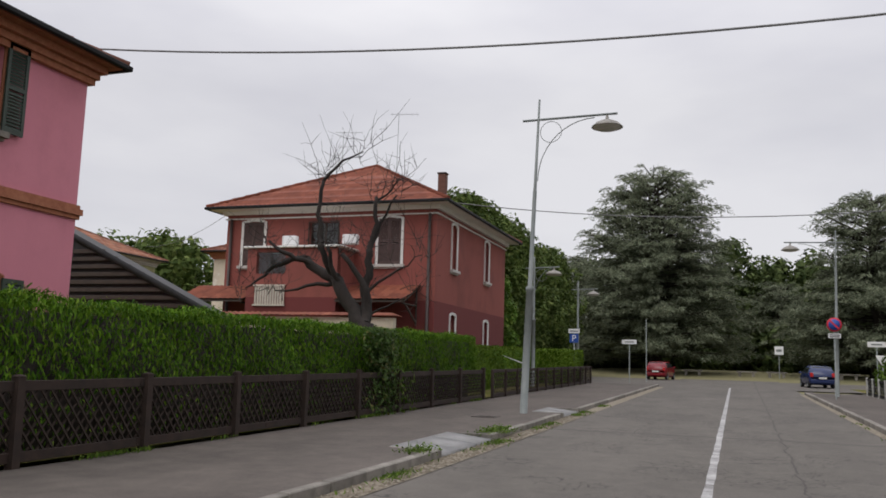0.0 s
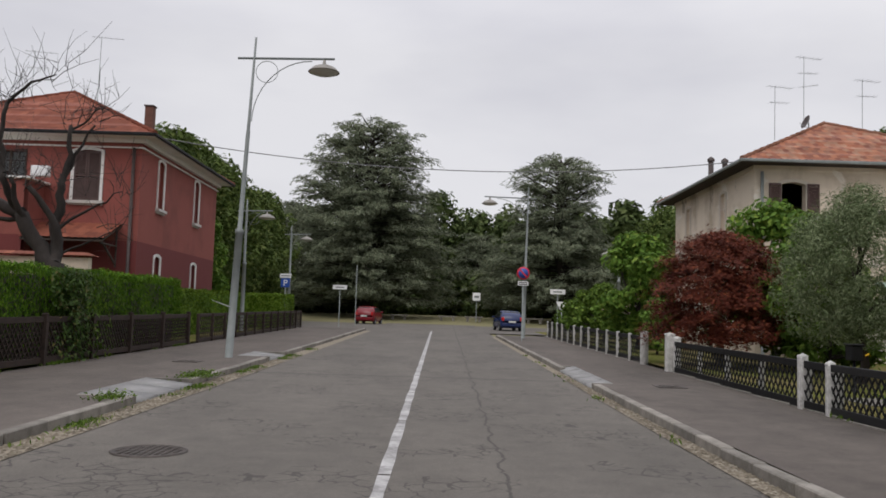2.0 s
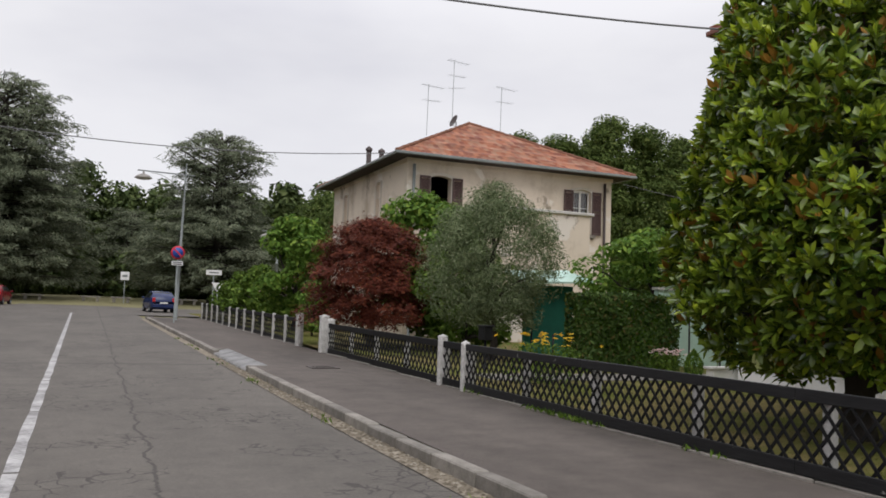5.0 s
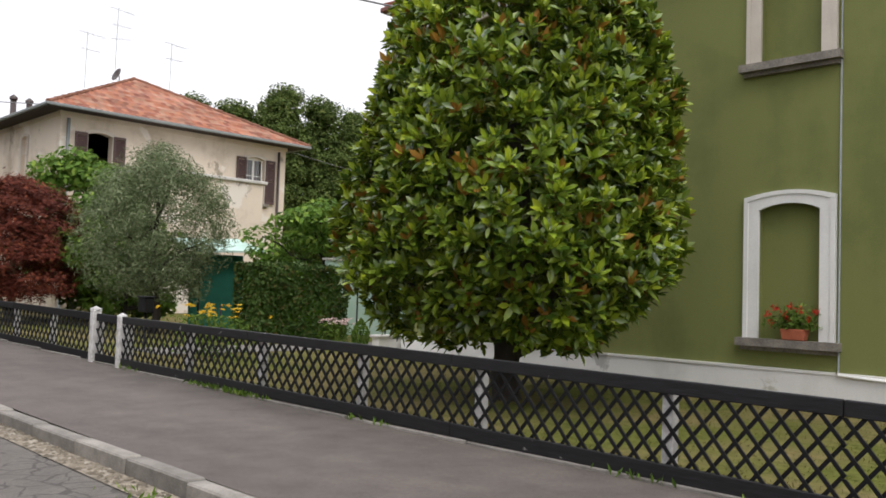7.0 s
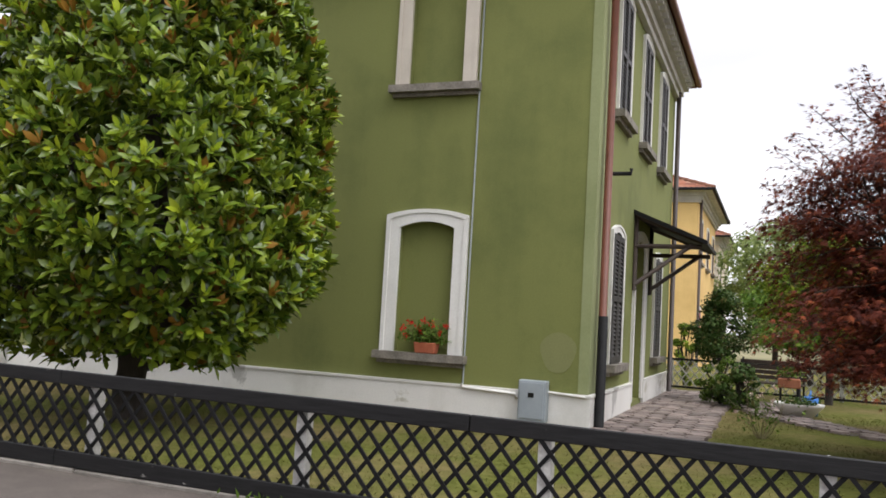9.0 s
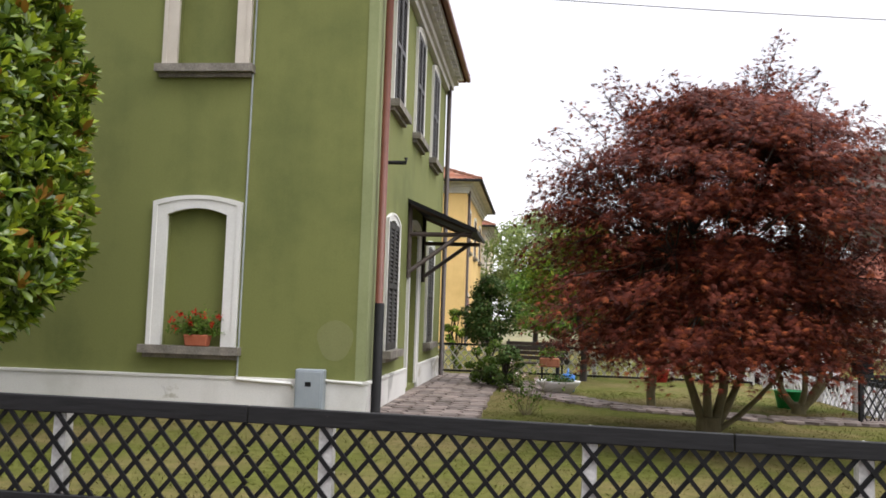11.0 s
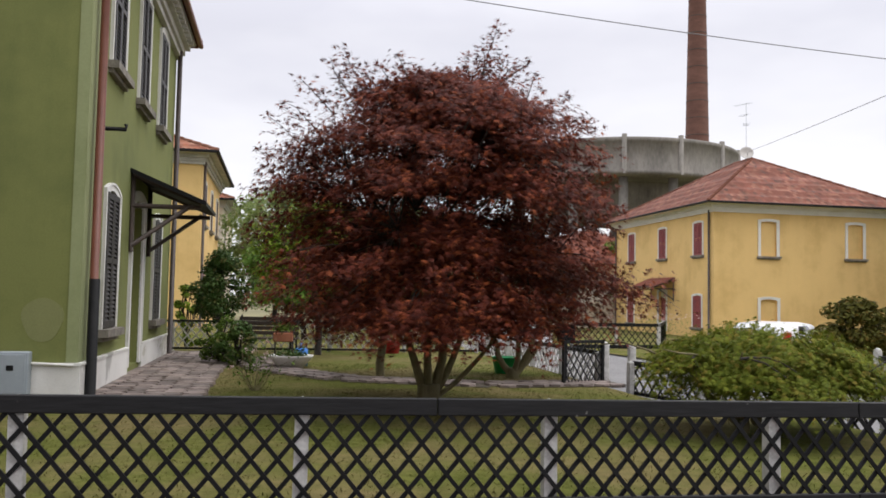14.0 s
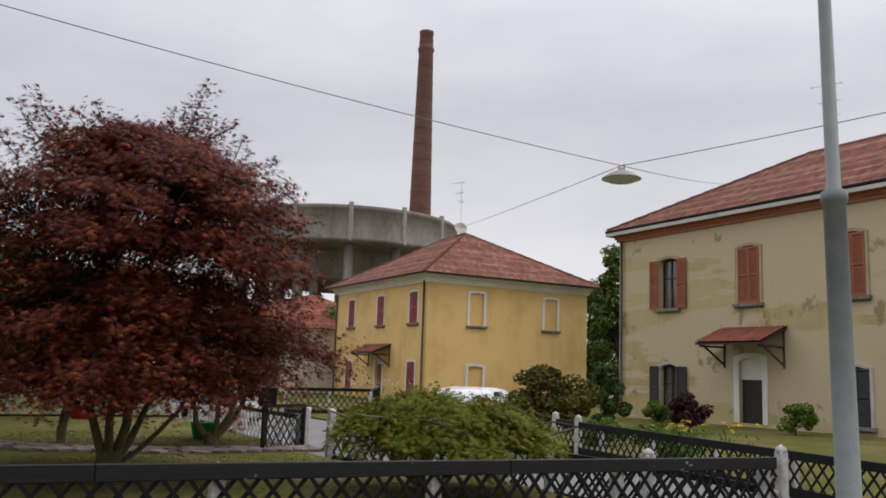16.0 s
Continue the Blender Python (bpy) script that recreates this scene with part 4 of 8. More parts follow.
# olive green house on the corner of the lane
gh_at = (11.5, 2.365, G_Z)
blind = dict(blind=True, tw=0.21, proud=0.05)
green_house = house(gh_at, 8.4, 10.135, 7.0, "green", "tile_red", "olive green two-storey house with white plinth and blind windows", {
    "w": [op(7.735, 0.845, 0.84, 1.78, 0.09, trim="white", **blind), op(7.735, 4.71, 0.84, 1.72, 0.09, trim="cream", **blind),
          op(2.2, 0.80, 0.93, 1.78, 0.09, trim="white", **blind), op(2.2, 4.72, 0.93, 1.72, 0.09, trim="cream", **blind)],
    "s": [op(1.7, 0.82, 0.85, 1.85, 0.12, shutters=("shutter_grey", "closed"), glazed=False, tw=0.13), op(4.0, 0.12, 1.0, 2.65, 0.12, door=2.05, sill=False, glazed=False, tw=0.2, door_mat="white"),
          op(6.3, 0.82, 0.85, 1.85, 0.12, shutters=("shutter_grey", "closed"), glazed=False, tw=0.13),
          op(1.7, 4.55, 0.85, 1.8, 0.12, shutters=("shutter_grey", "closed"), glazed=False, tw=0.13), op(4.0, 4.55, 0.85, 1.8, 0.12, shutters=("shutter_grey", "closed"), glazed=False, tw=0.13),
          op(6.3, 4.55, 0.85, 1.8, 0.12, shutters=("shutter_grey", "closed"), glazed=False, tw=0.13)],
}, plinth=(0.42, "wsn"), brackets=True, over=0.42, gutter="copper")
pipe(green_house, [(0.28, -0.10, 1.45), (0.28, -0.10, 6.6), (0.1, -0.4, 6.95)], 0.055, "copper", label="red-brown painted downpipe")
pipe(green_house, [(0.28, -0.11, 0.0), (0.28, -0.11, 1.5)], 0.068, "blackpaint", "pipe_shoe")
pipe(green_house, [(8.2, -0.10, 0.0), (8.2, -0.10, 6.8)], 0.055, "darkpipe")
pipe(green_house, [(-0.02, 1.735, 0.42), (-0.02, 1.715, 7.1)], 0.013, "galv", "conduit", "thin grey conduit")
pipe(green_house, [(-0.075, 1.735, 0.47), (-0.075, 1.715, 0.43), (-0.075, 0.97, 0.40), (-0.075, 0.94, 0.34)], 0.02, "white", "water_pipe")
pipe(green_house, [(-0.075, 0.55, 0.46), (-0.075, 0.02, 0.43)], 0.016, "white", "water_pipe")
part("corner_strip", obox(bmesh.new(), Vector((0, 0, 0)), Vector((0, 1, 0)), Vector((-1, 0, 0)), 0.0, 0.13, 0.46, 6.55, -0.012, 0.01), "palegreen", green_house, "pale green corner strip")
# the south wall's stronger light, painted on as a paler green strip
part("side_brightening", obox(bmesh.new(), Vector((0, 0, 0)), Vector((1, 0, 0)), Vector((0, -1, 0)), 0.0, 0.95, 0.46, 6.55, -0.008, 0.01), "palegreen", green_house, "pale green strip for the brighter light on the side")
canopy(green_house, Vector((0, 0, 0)), Vector((1, 0, 0)), Vector((0, -1, 0)), 4.2, 3.35, 2.1, 1.2, "blackpaint", "darkwood")
bm = bmesh.new()
ring = [bm.verts.new((-0.006, 0.42 + 0.24 * math.cos(a) * (1 + 0.1 * math.sin(3 * a)), 0.98 + 0.27 * math.sin(a))) for a in np.linspace(0, 2 * math.pi, 24, endpoint=False)]
back = [bm.verts.new((0.01, v.co.y, v.co.z)) for v in ring]
bm.faces.new(ring)
for k in range(24):
    bm.faces.new((ring[k], ring[(k + 1) % 24], back[(k + 1) % 24], back[k]))
part("repair_patch", bm, "greenpatch", green_house, "paler round repair patch")
pipe(green_house, [(0.9, 0.0, 3.55), (0.9, -0.3, 3.55), (0.9, -0.3, 3.62)], 0.03, "blackpaint", "wall_lamp")

# electric meter box on the front wall
meter = thing("meter_box", (11.455, 3.06, 0.22), "grey electric meter cabinet on the white plinth", "meter box")
part("cabinet", a_box((-0.16, -0.19, 0.06), (0.0, 0.19, 0.60), 0.012), "box", meter)
part("hatch", a_box((-0.172, -0.16, 0.1), (-0.158, 0.16, 0.57), 0.004), "box", meter)
part("lock_window", a_box((-0.18, -0.03, 0.38), (-0.17, 0.05, 0.44), 0.003), "blackpaint", meter)

# brick red house
def red_open(u, v, w, hgt, **k):
    return op(u, v, w, hgt, 0.1, tw=0.11, trim="white", sill_mat="cornice", **k)
rz = float(rise(30)) + 0.12
red_house = house((-20.4, 30.0, rz), 9.3, 10.3, 7.25, "red", "tile_red", "brick red two-storey house with white cornice", {
    "s": [op(1.3, 4.95, 0.95, 1.75, 0.1, shutters=("shutter_brown", "closed"), glazed=False, tw=0.11, sill_mat="cornice"), op(7.38, 4.95, 0.95, 1.75, 0.1, shutters=("shutter_brown", "closed"), glazed=False, tw=0.11, sill_mat="cornice"),
          op(4.5, 5.75, 1.3, 0.95, 0.0, tw=0.03, trim="darkwood", sill=False, frame="darkwood")],
    "e": [red_open(2.2, 4.95, 0.62, 1.75, blind=True), red_open(7.0, 4.95, 0.62, 1.75, blind=True), red_open(2.2, 1.3, 0.62, 1.75, blind=True), red_open(7.0, 1.3, 0.62, 1.75, blind=True)],
}, over=0.62, tan=0.52, corn="white", steps=((0.07, 0.36, 0.31), (0.16, 0.17, 0.003)))
pipe(red_house, [(9.05, -0.1, 0), (9.05, -0.1, 6.9)], 0.06, "darkpipe")
pipe(red_house, [(0.25, -0.1, 0), (0.25, -0.1, 6.9)], 0.06, "darkpipe")
# its lower annexe with a terrace
annex = part("annexe", wall_mesh(Vector((2.0, -1.5, 0)), Vector((1, 0, 0)), Vector((0, -1, 0)), 3.9, -0.4, 5.45, [op(1.05, 4.45, 1.3, 0.85, 0.0), op(1.05, 3.2, 1.3, 0.75, 0, blind=True)]), "red", red_house)
for lo, hi in (((2.005, -1.17, -0.4), (2.3, -0.01, 5.44)), ((5.6, -1.17, -0.4), (5.895, -0.01, 5.44))):
    part("annexe_side", a_box(lo, hi), "red", red_house)
part("annexe_coping", a_box((1.85, -1.62, 5.45), (6.1, -0.01, 5.53), 0.015), "white", red_house, "pale parapet coping")
rail = part("balcony_rail", a_box((2.38, -1.6, 3.95), (3.75, -1.52, 4.02)), "cream", red_house, "cream balcony railing")
part("bottom_rail", a_box((2.38, -1.6, 3.2), (3.75, -1.52, 3.26)), "cream", rail)
for k in range(12):
    part("baluster", a_box((2.45 + k * 0.11, -1.58, 3.262), (2.52 + k * 0.11, -1.54, 3.948)), "cream", rail)
bm = obox(bmesh.new(), Vector((2.0, -1.5, 0)), Vector((1, 0, 0)), Vector((0, -1, 0)), 0.4, 1.7, 4.45, 5.3, 0.1, 0.11)
part("pane", bm, "glass", red_house)
for k in (0, 1):
    x = 3.3 + 2.6 * k
    part("air_conditioner", a_box((x, -1.2, 5.6), (x + 0.6, -0.9, 5.98), 0.03), "sign_white", red_house, "white air conditioner unit")
canopy(red_house, Vector((0, 0, 0)), Vector((1, 0, 0)), Vector((0, -1, 0)), 7.3, 4.1, 2.8, 1.6, "tile_red", "darkwood", True)
canopy(red_house, Vector((0, 0, 0)), Vector((1, 0, 0)), Vector((0, -1, 0)), 0.4, 4.1, 3.0, 1.6, "tile_red", "darkwood", True)
ch = part("chimney", a_box((7.4, 5.3, 8.4), (7.76, 5.66, 9.75), 0.02), "chimney", red_house, "brick chimney")
part("cap", a_box((7.36, 5.26, 9.75), (7.80, 5.70, 9.82), 0.02), "darkpipe", ch)
antenna(-15.0, 35.2, rz + 9.8, 2.9, -1)
antenna(-17.8, 35.2, rz + 9.8, 2.2, 0)

# weathered beige house
bz = float(rise(31)) + 0.12
cream = dict(trim="cream", tw=0.12)
beige_house = house((11.4, 31.0, bz), 9.6, 10.6, 7.15, "beige", "tile_old", "weathered beige two-storey house with brown shutters", {
    "s": [op(1.45, 4.6, 0.9, 1.85, 0.1, shutters=("shutter_brown", "open"), glazed=False, **cream), op(8.1, 4.6, 0.9, 1.85, 0.1, shutters=("shutter_brown", "open"), curtain=True, **cream)],
    "w": [op(7.1, 4.9, 0.62, 1.6, 0.1, blind=True, **cream), op(2.2, 4.9, 0.62, 1.6, 0.1, blind=True, **cream)],
# dark brown soffit: the shadow under the eaves is put into its colour
}, over=0.7, tan=0.5, corn="beige", gutter="galv", soffit="brownwood", steps=((0.05, 0.16, 0.003),))
pipe(beige_house, [(0.25, -0.1, 0), (0.25, -0.1, 6.9)], 0.06, "galv")
pipe(beige_house, [(9.2, -0.1, 0), (9.2, -0.1, 6.9)], 0.06, "darkpipe")
part("annexe", a_box((1.9, -3.0, -0.4), (6.6, -0.01, 5.0)), "beige", beige_house)
part("annexe_coping", a_box((1.8, -3.1, 5.0), (6.75, -0.012, 5.12), 0.02), "cornice", beige_house)
antenna(14.05, 35.8, bz + 9.2, 2.4, 0)
antenna(15.4, 36.0, bz + 9.9, 3.1, 1)
antenna(17.95, 36.0, bz + 9.7, 2.35, 0)
dish(15.35, 35.4, bz + 9.55, -175, "darkpipe", 0.72)
for x, y in ((12.0, 38.0), (12.7, 38.2)):
    pot = thing("chimney_pot", (x, y, bz + 7.9), "narrow flue pipe on the tiled roof", "chimney", "flues")
    part("stack", tube(bmesh.new(), [(0, 0, -0.4), (0, 0, 0.72)], 0.12, 10), "darkpipe", pot)
    part("cowl", lathe(bmesh.new(), [(0.17, 0.72), (0.17, 0.82), (0.02, 0.94)], 10), "darkpipe", pot)

# pink house with a brick string course
pz = 0.18
pink_house = house((-22.6, 2.85, pz), 10.0, 10.1, 7.2, "pink", "tile_dark", "pink two-storey house with brick string course and green shutters", {
    "e": [op(7.55, 5.25, 0.95, 1.65, 0.1, shutters=("shutter_green", "open"), glazed=True, tw=0.1, trim="brick"), op(7.9, 0.95, 0.95, 1.7, 0.1, shutters=("shutter_green", "open"), tw=0.1, trim="brick"),
          op(2.2, 5.0, 0.95, 1.65, 0.1, shutters=("shutter_green", "open"), tw=0.1, trim="brick")],
}, over=0.5, tan=0.42, corn="brick", gutter="blackpaint")
for p, z0, z1 in ((0.05, 4.02, 4.10), (0.09, 4.102, 4.22), (0.05, 4.222, 4.30)):
    for lo, hi in (((-p, -p), (10 + p, -0.001)), ((-p, 10.101), (10 + p, 10.1 + p)), ((10.001, 0), (10 + p, 10.1))):
        part("string_course", a_box((*lo, z0), (*hi, z1)), "brick", pink_house, "brick string course")

# yellow house across the lane
yz = -0.28
wine = dict(shutters=("shutter_wine", "closed"), glazed=False, tw=0.13)
yellow_house = house((42.3, -34.2, yz), 13.5, 11.34, 7.2, "yellow", "tile_dark", "yellow two-storey house with wine red shutters", {
    "n": [op(11.8, 4.5, 0.95, 1.75, 0.08, **wine), op(7.3, 4.5, 0.95, 1.75, 0.08, **wine), op(2.7, 4.5, 0.95, 1.75, 0.08, **wine),
          op(11.7, 0.5, 0.95, 1.7, 0.08, **wine), op(7.3, 0.15, 1.0, 2.3, 0.08, door=1.95, sill=False, glazed=False, door_mat="shutter_wine", tw=0.16), op(2.6, 0.5, 0.95, 1.7, 0.08, **wine)],
    "w": [op(3.24, 4.45, 0.95, 1.85, 0.06, trim="white", blind=True, tw=0.16), op(8.54, 4.45, 0.95, 1.85, 0.06, trim="white", blind=True, tw=0.16),
          op(3.24, 0.9, 1.0, 1.15, 0.08, trim="white", blind=True, tw=0.16)],
}, over=0.65, tan=0.56, corn="white")
pipe(yellow_house, [(0.35, 11.44, 0), (0.35, 11.44, 6.9)], 0.06, "darkpipe")
pipe(yellow_house, [(13.3, 11.44, 0), (13.3, 11.44, 6.9)], 0.06, "darkpipe")
canopy(yellow_house, Vector((13.5, 11.34, 0)), Vector((-1, 0, 0)), Vector((0, 1, 0)), 7.3, 3.3, 3.3, 1.3, "tile_red", "darkwood", True)
antenna(48.6, -28.5, 10.0, 4.2, 1)
dish(48.3, -28.3, 10.4, 160, "cornice")

# peeling ochre house south of the lane
tz = -0.12
ochre_house = house((13.9, -36.0, tz), 14.7, 11.0, 7.9, "olivepeel", "tile_dark", "ochre two-storey house with peeling paint and brown shutters", {
    "n": [op(2.98, 4.45, 0.98, 1.95, 0.1, shutters=("shutter_rust", "open"), curtain=True, frame="brownwood", tw=0.12, trim="ochretrim"), op(7.05, 4.45, 0.98, 2.0, 0.12, shutters=("shutter_rust", "closed"), glazed=False, tw=0.12, trim="ochretrim"),
          op(11.2, 4.45, 0.98, 2.0, 0.12, shutters=("shutter_rust", "closed"), glazed=False, tw=0.12, trim="ochretrim"),
          op(2.98, 0.35, 0.98, 1.75, 0.12, shutters=("shutter_black", "open"), curtain=True, frame="brownwood", tw=0.12, trim="cornice"), op(7.05, 0.15, 1.05, 2.2, 0.12, door=1.55, sill=False, glazed=False, tw=0.22, trim="white"),
          op(11.2, 0.35, 0.98, 1.75, 0.12, shutters=("shutter_black", "closed"), glazed=False, tw=0.12, trim="cornice")],
}, over=0.36, tan=0.545, corn="brick")
pipe(ochre_house, [(14.45, 11.12, 0), (14.45, 11.12, 7.5)], 0.06, "darkpipe")
canopy(ochre_house, Vector((14.7, 11.0, 0)), Vector((-1, 0, 0)), Vector((0, 1, 0)), 7.2, 3.55, 2.9, 1.4, "tile_red", "darkwood", True)
antenna(21.6, -30.2, 10.1, 3.6, 1)
bm = bmesh.new()
for lo, hi in (((-0.42, 11.37), (15.12, 11.44)), ((-0.44, -0.4), (-0.37, 11.36)), ((15.07, -0.4), (15.14, 11.36))):
    box(bm, (*lo, 7.74), (*hi, 7.88))
part("fascia", bm, "cornice", ochre_house, "pale fascia board")

# ---- fences ----
def lattice_fence(pts, hgt, pitch, names, base=0.13, rail=0.12, low=0.13, post_at=None, post=0.09, singly=True, gap=0.03, post_up=-0.035, slat_w=0.018, behind=0.06, label="", group=""):
    """A low lattice fence along points (x, y); names: materials of rail, slat and post."""
    rail_m, slat_m, post_m = names
    f = thing("lattice_fence", (0, 0, 0), label, "fence", group)
    rest = bmesh.new()
    for (xa, ya), (xb, yb) in zip(pts, pts[1:]):
        L = math.hypot(xb - xa, yb - ya)
        d = Vector((xb - xa, yb - ya, 0)).normalized()
        nrm = Vector((-d.y, d.x, 0))
        za, zb = float(land(xa, ya)) + base, float(land(xb, yb)) + base
        A, slope = Vector((xa, ya, za)), (zb - za) / L
        S = lambda u, v, w: A + d * u + Vector((0, 0, slope * u + v)) + nrm * w
        # rails in lengths of about four metres
        n = max(1, round(L / 3.6))
        for k in range(n):
            for z0, z1 in ((hgt - rail, hgt), (0.02, 0.02 + low)):
                bm = bmesh.new()
                u0, u1 = L * k / n + 0.003, L * (k + 1) / n - 0.003
                vs = [bm.verts.new(S(u, v, w)) for w in (-0.022, 0.022) for u in (u0, u1) for v in (z0, z1)]
                for q in ((0, 1, 3, 2), (4, 6, 7, 5), (0, 4, 5, 1), (2, 3, 7, 6), (0, 2, 6, 4), (1, 5, 7, 3)):
                    bm.faces.new([vs[i] for i in q])
                bmesh.ops.bevel(bm, geom=list(bm.edges), offset=0.006, segments=1, affect="EDGES")
                part("rail", bm, rail_m, f)
        lo, hi = low * 0.6, hgt - rail * 0.6
        run = (hi - lo) / 1.2
        for side, lean in ((0.008, 1), (-0.008, -1)):
            me = None
            for u in np.arange(-run, L, pitch):
                ua, ub = (u, u + run) if lean > 0 else (u + run, u)
                va, vb = lo, hi
                # trim the slats at the ends of the fence
                if min(ua, ub) < 0 or max(ua, ub) > L:
                    t0 = np.clip((0 - ua) / (ub - ua), 0, 1), np.clip((L - ua) / (ub - ua), 0, 1)
                    q0, q1 = min(t0), max(t0)
                    if q1 - q0 < 0.05:
                        continue
                    ua, ub, va, vb = ua + (ub - ua) * q0, ua + (ub - ua) * q1, lo + (hi - lo) * q0, lo + (hi - lo) * q1
                    whole = False
                else:
                    whole = True
                def slat(bm, o):
                    h = slat_w
                    vs = [bm.verts.new(S(uu + dh, vv, side + w) - o) for w in (-0.008, 0.008) for uu, vv in ((ua, va), (ub, vb)) for dh in (-h, h)]
                    for q in ((0, 1, 3, 2), (4, 6, 7, 5), (0, 4, 5, 1), (2, 3, 7, 6), (0, 2, 6, 4), (1, 5, 7, 3)):
                        bm.faces.new([vs[i] for i in q])
                if not singly or not whole:
                    slat(rest, Vector((0, 0, 0)))
                    continue
                o = S(u, 0, 0)
                if me is None:
                    bm = bmesh.new()
                    slat(bm, o)
                    me = mesh_of("slat", bm, slat_m)
                ob = new("slat", me)
                ob.parent, ob.location = f, o + nrm * random.uniform(-0.002, 0.002)
        for u in (post_at(L) if post_at else np.arange(0, L + 0.1, L / max(1, round(L / 1.8)))):
            p = S(u, 0, behind)
            bm = box(bmesh.new(), (-post / 2, -post / 2, -0.12), (post / 2, post / 2, hgt + post_up))
            lathe(bm, [(post * 0.66, hgt + post_up), (post * 0.62, hgt + post_up + 0.018), (0.001, hgt + post_up + 0.032)], 8)
            ob = part("post", bm, post_m, f)
            ob.location, ob.rotation_euler = p, (random.uniform(-0.012, 0.012), random.uniform(-0.012, 0.012), math.atan2(d.y, d.x))
    if rest.verts:
        r = part("lattice", rest, slat_m, f)
        tagged(r, kind="stuff")
    else:
        rest.free()
    return f


front_posts = [12.75, 10.86, 9.0, 7.05, 5.3, 3.32, 1.47, -0.22, -1.89, -3.55, -5.35, -7.2]
black = ("blackpaint", "blackpaint", "whitepost")
lattice_fence([(5.87, 12.9), (5.87, 2.0), (5.87, -7.3)], 0.80, 0.168, ("blackwood", "blackpaint", "whitepost"), rail=0.112, post_at=lambda L: [12.9 - y for y in front_posts if y > 2.0] if L > 10 else [2.0 - y for y in front_posts if y < 2.0], label="low black lattice fence with white posts around the lawn", group="street fences")
lattice_fence([(5.87, 21.6), (5.87, 14.0)], 0.80, 0.2, black, singly=False, label="low black lattice fence with white posts by the footway", group="street fences")
lattice_fence([(5.87, 13.85), (5.87, 13.0)], 0.80, 0.2, black, singly=False, label="short black lattice gate between white posts", group="street fences")
lattice_fence([(5.87, 47.0), (5.87, 24.8)], 0.82, 0.24, black, singly=False, post_at=lambda L: np.arange(0.0, L + 0.1, 1.85), behind=-0.03, post_up=0.02, label="black lattice fence with white posts before shrubs", group="street fences")
white = ("blackpaint", "whitepost", "whitepost")
lattice_fence([(5.95, -7.4), (7.4, -7.1), (10.2, -6.5), (13.25, -5.68)], 0.56, 0.2, ("blackpaint", "blackpaint", "whitepost"), base=0.06, rail=0.08, low=0.06, singly=False, label="low black lattice fence curving along the lane", group="lane fences")
lattice_fence([(14.05, -5.45), (20.5, -5.1)], 0.66, 0.2, white, base=0.06, rail=0.07, low=0.07, singly=False, label="white lattice fence along the lane", group="lane fences")
lattice_fence([(14.6, -11.2), (6.5, -10.1)], 0.64, 0.2, black, base=0.06, singly=False, label="black lattice fence of the lot across the lane", group="lane fences")
lattice_fence([(6.4, -10.2), (5.9, -24)], 0.64, 0.24, black, base=0.08, singly=False, label="black lattice fence of the lot across the lane", group="lane fences")
lattice_fence([(21.4, 8.0), (21.4, -5.0)], 0.72, 0.2, white, base=0.2, rail=0.05, low=0.05, singly=False, label="black lattice fence at the back of the lawn", group="lane fences")
lattice_fence([(30, -10.6), (30, -14), (41, -19.5)], 0.95, 0.24, black, base=0.05, singly=False, label="dark fence before the yellow house", group="lane fences")
brown = ("brownwood", "brownwood", "brownwood")
left_posts = [5.6, 8.05, 10.49, 12.93, 15.46, 18.1, 20.6, 23.2, 25.9, 28.6]
lattice_fence([(-8.72, 3.0), (-8.72, 28.7)], 1.02, 0.17, brown, post_at=lambda L: [y - 3.0 for y in left_posts], post=0.12, behind=-0.03, rail=0.13, low=0.13, post_up=0.05, label="brown wooden lattice fence in front of the hedge", group="western fences")
lattice_fence([(-8.72, -30.0), (-8.72, 3.0)], 1.02, 0.3, brown, singly=False, post=0.12, behind=-0.03, label="brown wooden lattice fence along the footway", group="western fences")
lattice_fence([(-8.72, 29.8), (-8.72, 52.0)], 1.02, 0.25, brown, singly=False, post=0.1, behind=-0.03, label="dark lattice fence before the clipped hedge", group="western fences")

# low concrete footing under the front fence
foot = thing("fence_footing", (0, 0, 0), "low concrete footing under the fence", "footing")
tagged(foot, kind="structure")
for y in np.arange(-7.2, 47, 1.8):
    if 21.6 < y + 0.9 < 24.8:
        continue
    bm = a_box((-0.07, 0.01, -0.1), (0.07, 1.79, 0.03), 0.01)
    ob = part("block", bm, "kerb", foot)
    ob.location = (5.9, y, float(land(5.9, y + 0.9)) + 0.13)

# big white gate posts and a post by the gate
for x, y, w, h2 in ((5.87, 22.1, 0.22, 1.08), (5.87, 24.9, 0.2, 1.05), (5.95, 21.7, 0.16, 1.0), (5.9, -7.42, 0.10, 0.98), (14.0, -5.5, 0.11, 0.82), (13.3, -5.67, 0.11, 0.82), (14.7, -11.25, 0.12, 0.78), (13.75, -11.1, 0.12, 0.76), (7.45, -7.12, 0.13, 0.72), (5.87, 13.93, 0.14, 0.98), (5.87, 12.93, 0.12, 0.92)):
    gp = thing("gate_post", (x, y, float(land(x, y)) + 0.1), "white painted gate post", "post", "gate posts")
    part("shaft", a_box((-w / 2, -w / 2, -0.1), (w / 2, w / 2, h2 - 0.1), 0.012), "whitepost", gp)
    part("cap", lathe(bmesh.new(), [(w * 0.7, h2 - 0.1), (w * 0.7, h2 - 0.07), (0.001, h2 - 0.03)], 4), "whitepost", gp)

